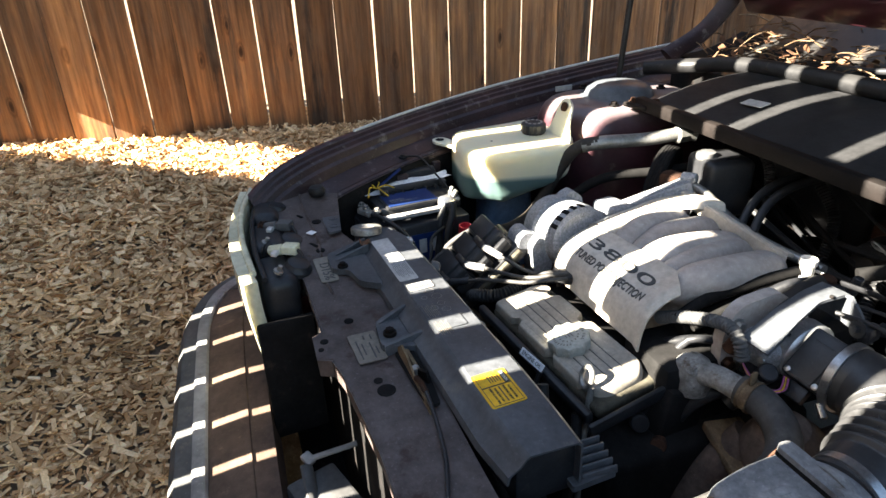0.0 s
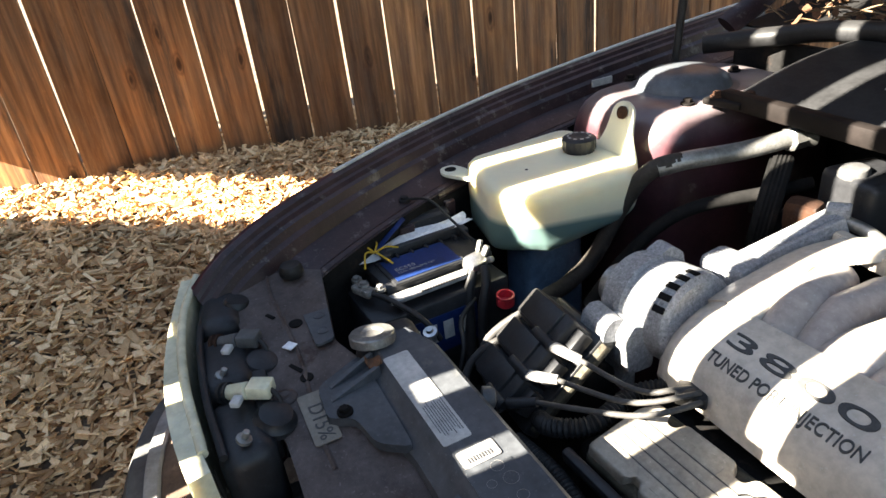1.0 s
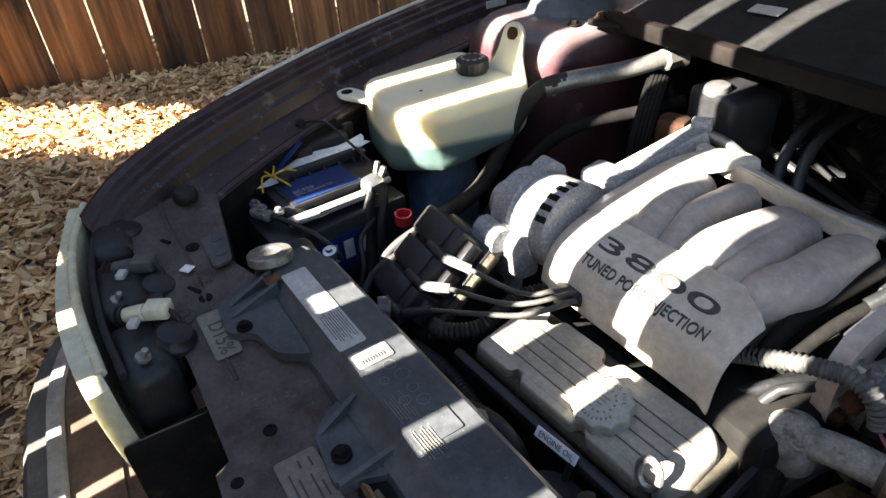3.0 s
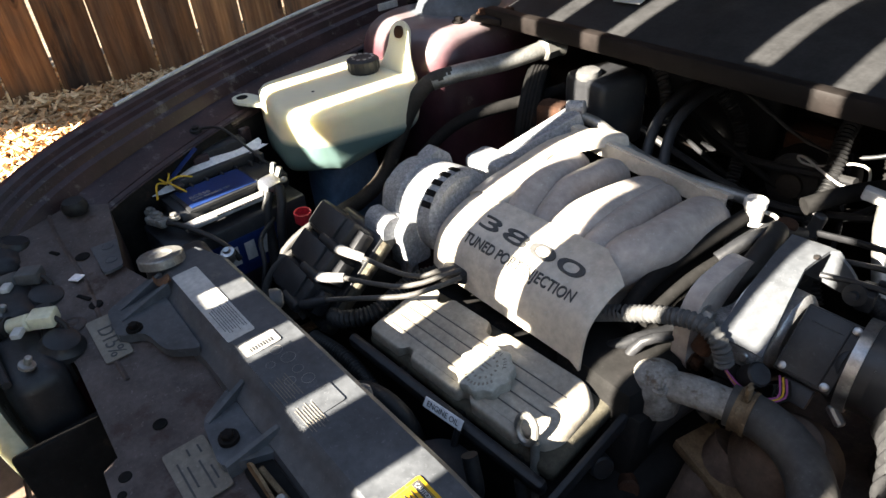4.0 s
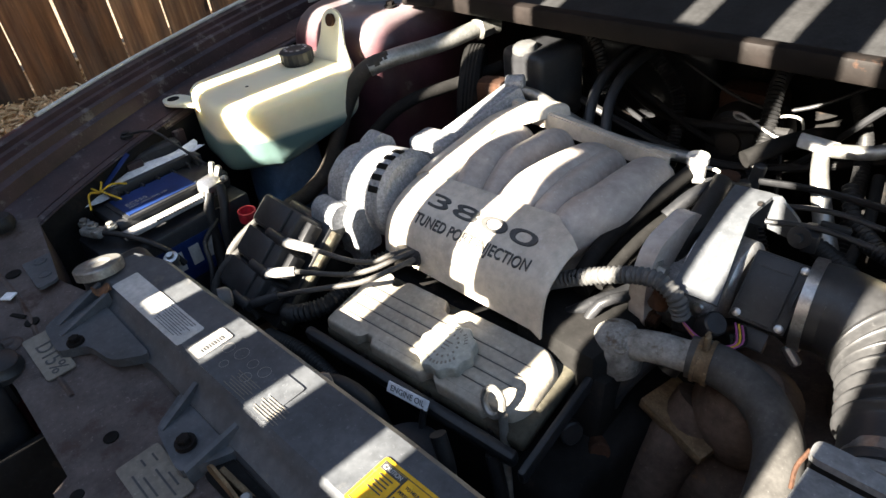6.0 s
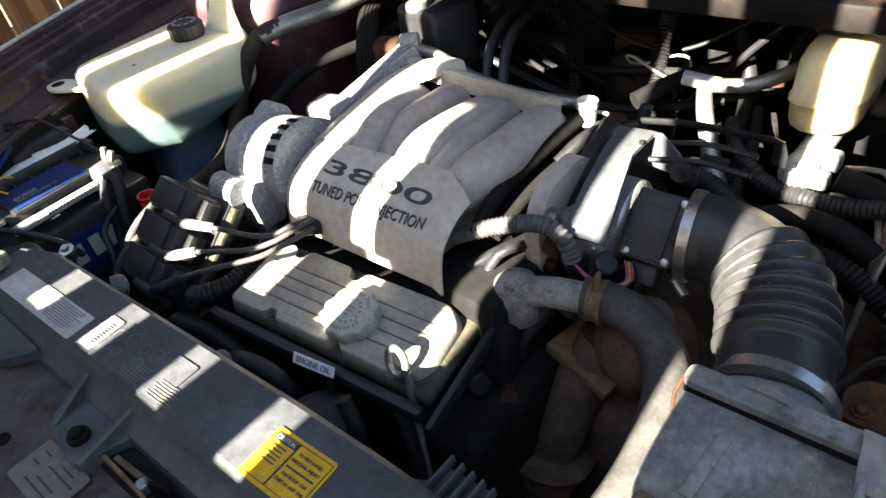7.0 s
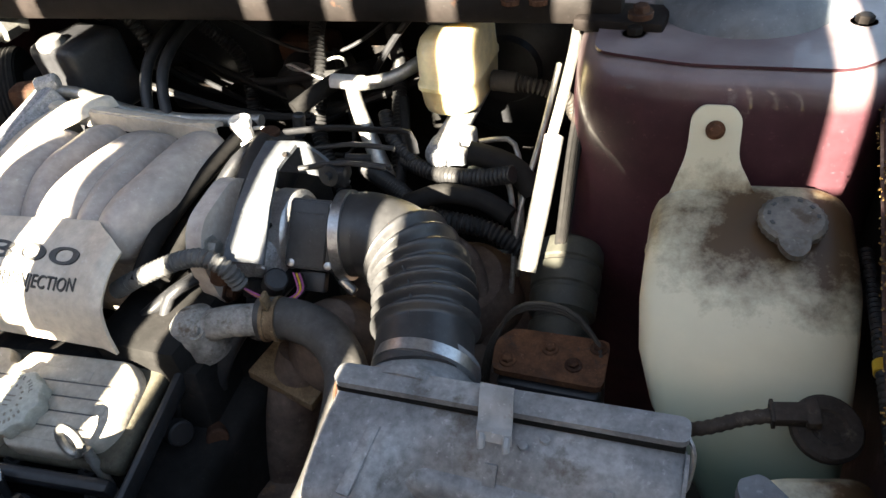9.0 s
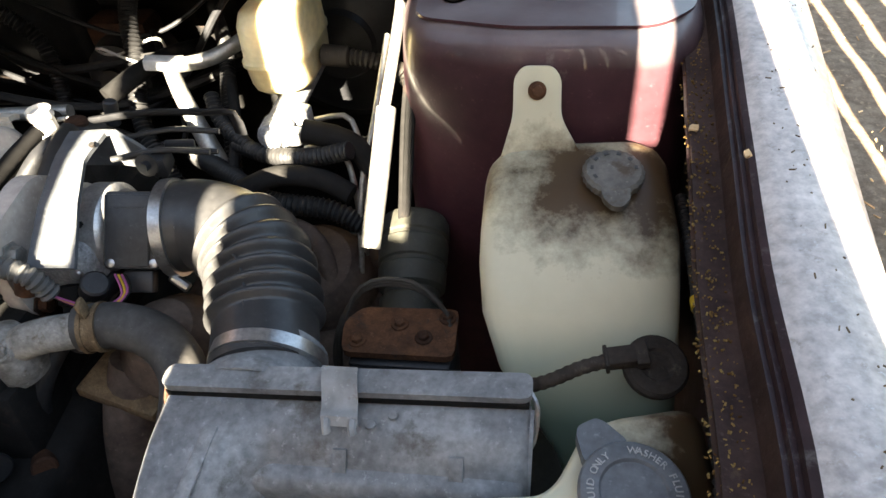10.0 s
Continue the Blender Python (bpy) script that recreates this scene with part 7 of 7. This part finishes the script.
part("hose", tube([(-0.6, 0.96, 0.79), (-0.575, 1.0, 0.80), (-0.55, 1.05, 0.8), (-0.53, 1.12, 0.78)], 0.012, 14), "dark", hh)
part("hose", tube([(-0.60, 0.90, 0.76), (-0.585, 0.87, 0.80), (-0.57, 0.83, 0.815), (-0.565, 0.78, 0.80), (-0.57, 0.73, 0.77)], 0.013, 14), "rubber", hh)
bm = box((-0.6, 0.87, 0.76), (0.07, 0.09, 0.06), (0, 0, 10), 0.01)
cyl((-0.585, 0.845, 0.79), (-0.58, 0.84, 0.815), 0.014, bm=bm)
cyl((-0.56, 0.9, 0.79), (-0.555, 0.905, 0.82), 0.008, bm=bm)
tagged(part("vacuum_manifold", bm, "black"), "black vacuum fitting behind the throttle body", "fitting")
tx = thing("transaxle", "oily brown transmission casing below the hoses", "transmission", (-0.35, 0.8, 0.25))
part("casing", box((-0.38, 0.8, 0.42), (0.3, 0.34, 0.34), bev=0.05, seg=4), "oldiron", tx)
part("cover", lathe((-0.33, 0.84, 0.58), (0, -0.3, 1), [(0, 0.07), (0.06, 0.065), (0.08, 0.05), (0.085, 0.0)], 32), "oldiron", tx)
part("pipe", tube([(-0.41, 0.86, 0.66), (-0.36, 0.85, 0.685), (-0.32, 0.83, 0.68), (-0.3, 0.8, 0.64), (-0.29, 0.78, 0.58)], 0.011, 12), "oldiron", tx)
fh = thing("lower_hoses", "black hoses in the dark behind the radiator", "hoses", (-0.75, 0.42, 0.5))
for pts, r in (([(-0.85, 0.4, 0.64), (-0.8, 0.395, 0.68), (-0.76, 0.4, 0.69), (-0.735, 0.41, 0.66), (-0.73, 0.42, 0.56)], 0.011),
               ([(-0.66, 0.44, 0.5), (-0.64, 0.42, 0.6), (-0.62, 0.415, 0.66), (-0.635, 0.42, 0.7)], 0.009),
               ([(-0.58, 0.44, 0.5), (-0.58, 0.45, 0.6), (-0.6, 0.46, 0.66)], 0.008)):
    part("hose", tube(pts, r, 12), "rubber", fh)
part("motor", lathe((-0.67, 0.40, 0.58), (0, 0, 1), [(0, 0.045), (0.07, 0.045), (0.08, 0.04), (0.085, 0.02)], 28), "black", fh)

ec = thing("engine_hoses", "oily black hoses and fittings between intake and throttle", "hoses", (-0.58, 0.62, 0.5))
for pts, r, name in (([(-0.64, 0.6, 0.66), (-0.62, 0.61, 0.70), (-0.6, 0.63, 0.715), (-0.585, 0.66, 0.70), (-0.58, 0.7, 0.66)], 0.009, "black"),
                     ([(-0.66, 0.62, 0.7), (-0.63, 0.63, 0.725), (-0.61, 0.66, 0.735), (-0.6, 0.7, 0.73), (-0.6, 0.76, 0.72)], 0.008, "black"),
                     ([(-0.6, 0.57, 0.6), (-0.585, 0.585, 0.66), (-0.59, 0.6, 0.69), (-0.61, 0.62, 0.7)], 0.01, "black"),
                     ([(-0.57, 0.6, 0.6), (-0.555, 0.62, 0.66), (-0.54, 0.66, 0.69), (-0.53, 0.71, 0.69)], 0.011, "black"),
                     ([(-0.61, 0.63, 0.72), (-0.6, 0.645, 0.745), (-0.585, 0.665, 0.75), (-0.575, 0.7, 0.74)], 0.006, "black"),
                     ([(-0.52, 0.66, 0.68), (-0.51, 0.69, 0.715), (-0.5, 0.72, 0.72), (-0.49, 0.76, 0.7)], 0.012, "black"),
                     ([(-0.605, 0.78, 0.79), (-0.59, 0.81, 0.81), (-0.575, 0.84, 0.815), (-0.56, 0.88, 0.80)], 0.009, "black")):
    part("hose", tube(pts, r, 12), name, ec)
for p, q, r, name in (((-0.6, 0.75, 0.76), (-0.595, 0.79, 0.785), 0.011, "black"), ((-0.575, 0.86, 0.80), (-0.572, 0.863, 0.822), 0.012, "rust"), ((-0.545, 0.668, 0.755), (-0.54, 0.675, 0.775), 0.011, "rust"),
                      ((-0.5, 0.69, 0.735), (-0.485, 0.685, 0.755), 0.013, "black"), ((-0.55, 0.575, 0.61), (-0.535, 0.56, 0.62), 0.012, "rust"), ((-0.575, 0.55, 0.64), (-0.56, 0.545, 0.645), 0.014, "black")):
    part("fitting", cyl(p, q, r), name, ec)
part("grommet", box((-0.6, 0.585, 0.672), (0.03, 0.02, 0.02), (10, 20, 30), 0.004), "rust", ec)
fw = thing("firewall_cables", "thin dark cables and clips strung along the firewall", "cables", (-0.7, 1.1, 0.6))
rng = random.Random(21)
for k in range(7):
    x0, x1 = rng.uniform(-1.05, -0.3), rng.uniform(-1.0, -0.25)
    za, zb = rng.uniform(0.74, 0.88), rng.uniform(0.66, 0.86)
    y0, y1 = rng.uniform(1.05, 1.24), rng.uniform(0.98, 1.22)
    mid = ((x0 + x1) / 2 + rng.uniform(-0.08, 0.08), (y0 + y1) / 2 - 0.03, min(za, zb) - rng.uniform(0.0, 0.08))
    part("cable", tube([(x0, y0, za), mid, (x1, y1, zb)], rng.uniform(0.0025, 0.008), 8), rng.choice(["rubber", "dark", "dark", "black"]), fw)
for k in range(9):
    part("clip", box((rng.uniform(-1.0, -0.3), rng.uniform(1.14, 1.24), rng.uniform(0.68, 0.86)), (rng.uniform(0.02, 0.06), 0.03, rng.uniform(0.02, 0.05)), (rng.uniform(-20, 20), rng.uniform(-20, 20), rng.uniform(-30, 30)), 0.004), rng.choice(["black", "dark", "rust", "dark", "hose"]), fw)
part("heater_box", box((-0.9, 1.22, 0.74), (0.26, 0.09, 0.2), (0, 0, 4), 0.02, 3), "black", fw, "black heater box with a pale sticker")
part("sticker", box((-0.86, 1.172, 0.80), (0.012, 0.002, 0.014), (0, 8, 4), 0), "white", fw)

# ---- leaves, chips and twigs lying in the bay ----
def flake(p, s, rz, material, label, name="dead_leaf", curl=0.004):
    f = lambda u, v: Vector(p) + Matrix.Rotation(radians(rz), 3, "Z") @ Vector(((u - 0.5) * s, (v - 0.5) * s * 0.55 * (0.3 + math.sin(math.pi * u)), curl * math.cos(5 * u + 3 * v) + 0.004))
    return tagged(part(name, surf(f, 8, 5, 0.0012), material), label, "leaf" if name == "dead_leaf" else "wood chip")


flake((-1.055, 0.252, 0.776), 0.026, 30, "leaf", "curled brown leaf on the radiator cover")
tagged(part("wood_chip", box((-1.159, 0.164, 0.7705), (0.017, 0.014, 0.002), (3, -4, 35), 0.0005), "paper"), "pale square wood chip on the support panel", "wood chip")
flake((0.053, 0.769, 0.876), 0.01, 40, "chips", "pale wood chip in the fender gutter", "wood_chip", 0.001)
flake((0.074, 0.7, 0.901), 0.008, 80, "chips", "pale wood chip on the fender lip", "wood_chip", 0.001)
rng = random.Random(4)
bm = bmesh.new()
for k in range(260):
    x, y = rng.uniform(-1.52, -0.2), rng.uniform(1.3, 1.62)
    a, ln = rng.uniform(0, 6.28), rng.uniform(0.03, 0.14)
    d = Vector((math.cos(a), 0.5 * math.sin(a), rng.uniform(-0.1, 0.35))) * ln
    p = Vector((x, y, 0.975 + 0.28 * max(0.0, y - 1.42) + rng.uniform(0, 0.035)))
    tube([p, p + d * 0.5 + Vector((0, 0, 0.008)), p + d], rng.uniform(0.001, 0.0022), 5, bm, 0.02)
tagged(part("twigs", bm, "twig"), "dry twigs and grass gathered below the windscreen", "twigs", kind="stuff")
bm = bmesh.new()
for k in range(420):
    x, y = rng.uniform(-1.5, -0.2), rng.uniform(1.3, 1.6)
    z = 0.975 + 0.28 * max(0.0, y - 1.42) + rng.uniform(0, 0.035)
    s = rng.uniform(0.012, 0.03)
    m = pose(x, y, z, rng.uniform(-40, 40), rng.uniform(-40, 40), rng.uniform(0, 360))
    surf(lambda u, v: m @ Vector(((u - 0.5) * s, (v - 0.5) * s * 0.6 * (0.2 + math.sin(math.pi * u)), 0.15 * s * math.cos(4 * u))), 4, 2, 0.0008, bm)
tagged(part("dead_leaves", bm, "leaf"), "dry brown leaves gathered below the windscreen", "leaves", kind="stuff")
bm = bmesh.new()
for k in range(900):
    y = rng.uniform(0.4, 1.2)
    x = lerp(y, [0.42, 0.6, 0.75, 1.0, 1.5], [0.055, 0.07, 0.085, 0.105, 0.13]) - 0.03 + rng.uniform(-0.012, 0.012)
    z = lerp(y, [0.42, 0.6, 0.75, 1.0, 1.5], [0.885, 0.893, 0.905, 0.935, 0.98]) - 0.0285
    s = rng.uniform(0.0006, 0.0024)
    box((x, y, z), (s, s * 0.45, 0.001), (rng.uniform(-20, 20), rng.uniform(-20, 20), rng.uniform(0, 180)), 0, bm=bm)
tagged(part("moss_crumbs", bm, "moss"), "dry yellow moss crumbs in the fender gutter", "debris", kind="stuff")
bm = bmesh.new()
for k in range(150):
    y = rng.uniform(0.4, 1.3)
    x = lerp(y, [0.42, 0.75, 1.0, 1.3], [0.055, 0.085, 0.105, 0.12]) + rng.uniform(0.012, 0.055)
    z = lerp(y, [0.42, 0.75, 1.0, 1.5], [0.885, 0.905, 0.935, 0.98]) + 0.0075
    s = rng.uniform(0.0006, 0.0022)
    box((x, y, z), (s * (2.2 if k % 4 == 0 else 0.8), s * 0.4, 0.0008), (0, 0, rng.uniform(0, 180)), 0, bm=bm)
tagged(part("debris", bm, "twig"), "crumbs of bark and twig on the fender", "debris", kind="stuff")

# ---- fences ----
def board(name, w, h, t=0.018):
    bm = box((0, 0, h / 2), (w, t, h), bev=0.002, seg=1)
    finish(bm)
    me = bpy.data.meshes.new(name)
    bm.to_mesh(me)
    bm.free()
    me.materials.append(M["fence"])
    return me


def put_board(me, fence, x, y, z, rz, tilt=0.0):
    b = new("board", me)
    b.parent = fence
    b.matrix_basis = Matrix.Translation(-Vector(fence.location)) @ pose(x, y, z, 0, tilt, rz)


side_fence = thing("fence_side", "weathered brown cedar board fence with narrow bright gaps", "fence", (-2.68, 0.3, 0.5), kind="structure")
rng = random.Random(11)
F0, FD = Vector((-2.86, -0.70)), Vector((0.167, 1.0)).normalized()
for k in range(-9, 26):
    p = F0 + FD * (0.1535 * k + 0.075)
    put_board(board("board", 0.1535 - rng.choice((0.005, 0.006, 0.008, 0.009, 0.011)), 1.75 + rng.uniform(-0.02, 0.02)), side_fence, p.x, p.y, 0.5, math.degrees(math.atan2(FD.y, FD.x)) + rng.uniform(-0.8, 0.8), rng.uniform(-0.35, 0.35))
for z in (1.4, 2.0):
    p = F0 + FD * 1.2
    part("rail", box((p.x - 0.05, p.y + 0.008, z), (5.4, 0.04, 0.09), (0, 0, math.degrees(math.atan2(FD.y, FD.x))), 0.004), "fence", side_fence)
# Unseen fence: gaps and boards are placed to shape the sun's stripes.
front_fence = thing("fence_front", "unseen tall board fence, gaps placed to stripe the sunlight", "fence", (-0.7, -1.4, 0.0), kind="structure")
GAPS = [(-1.40, 0.034), (-1.255, 0.034), (-1.11, 0.034), (-0.972, 0.034), (-0.85, 0.034), (-0.728, 0.034), (-0.603, 0.034), (-0.49, 0.034), (-0.362, 0.03),
        (-0.222, 0.034), (0.03, 0.028), (0.128, 0.022), (0.26, 0.02), (0.39, 0.025), (0.52, 0.025), (0.65, 0.03), (0.78, 0.03)] + [(0.91 + 0.13 * k, 0.028 + 0.004 * (k % 3)) for k in range(14)]
# Gap shifts that only move the stripes on cover and throttle.
ASIDE = {-0.85: -0.026, -0.728: -0.025, -0.49: -0.018}
for z0, z1, k, w in ((0.0, 1.5, 0.0, 0.55), (1.5, 1.88, 0.0, 1.0), (1.88, 2.2, 1.0, 1.0), (2.2, 2.9, 0.0, 1.0)):
    for (a, wa), (b, wb) in zip(GAPS, GAPS[1:]):
        x0, x1 = a + w * wa / 2 + k * ASIDE.get(a, 0.0), b - w * wb / 2 + k * ASIDE.get(b, 0.0)
        put_board(board("board", x1 - x0, z1 - z0), front_fence, (x0 + x1) / 2, -1.4, z0, 0)
mesh_c = board("board", 0.142, 3.2)
for k in range(5):
    put_board(mesh_c, front_fence, -1.417 - 0.142 * (k + 0.5), -1.4, 0.1, 0)
put_board(board("board", 0.19, 3.2), front_fence, -2.915, -1.4, 0.1, 0)
# beside the side fence added boards leave a sloping opening that shapes the lit mulch
for k in range(10):
    x = -2.127 - 0.071 * (k + 0.5)
    top = 1.445 + 0.84 * (x + 2.18)
    put_board(board("board", 0.071, top - 0.3), front_fence, x, -1.4, 0.3, 0)
    put_board(board("board", 0.071, 3.0 - top), front_fence, x, -1.4, top + 0.3, 0)
# Added boards that stop the sun where the car stays shaded.
part("kickboard", box((-1.0, -1.372, 0.6), (1.3, 0.03, 1.0), bev=0.004), "fence", front_fence)
part("batten", box((-1.4, -1.375, 1.83), (0.08, 0.03, 0.2), bev=0.002), "fence", front_fence)
part("batten", box((-0.85, -1.375, 2.54), (0.07, 0.03, 0.7), bev=0.002), "fence", front_fence)
part("batten", box((-0.74, -1.375, 2.2), (0.11, 0.03, 0.22), bev=0.002), "fence", front_fence)
part("batten", box((-0.49, -1.375, 1.84), (0.07, 0.03, 0.25), bev=0.002), "fence", front_fence)
# Upper rail added to keep stripes off the windscreen.
part("rail", box((-0.5, -1.372, 3.0), (3.5, 0.034, 0.6), bev=0.004), "fence", front_fence)
part("rail", box((-0.5, -1.37, 1.663), (3.5, 0.038, 0.118), bev=0.004), "fence", front_fence)
# Added solid boards that keep stripes off the air box and tanks.
mesh_d, mesh_e = board("board", 0.15, 2.0), board("board", 0.15, 2.118)
for k in range(3):
    put_board(mesh_e if k == 2 else mesh_d, front_fence, -0.346 + 0.15 * (k + 0.5), -1.425, 0.0, 0)
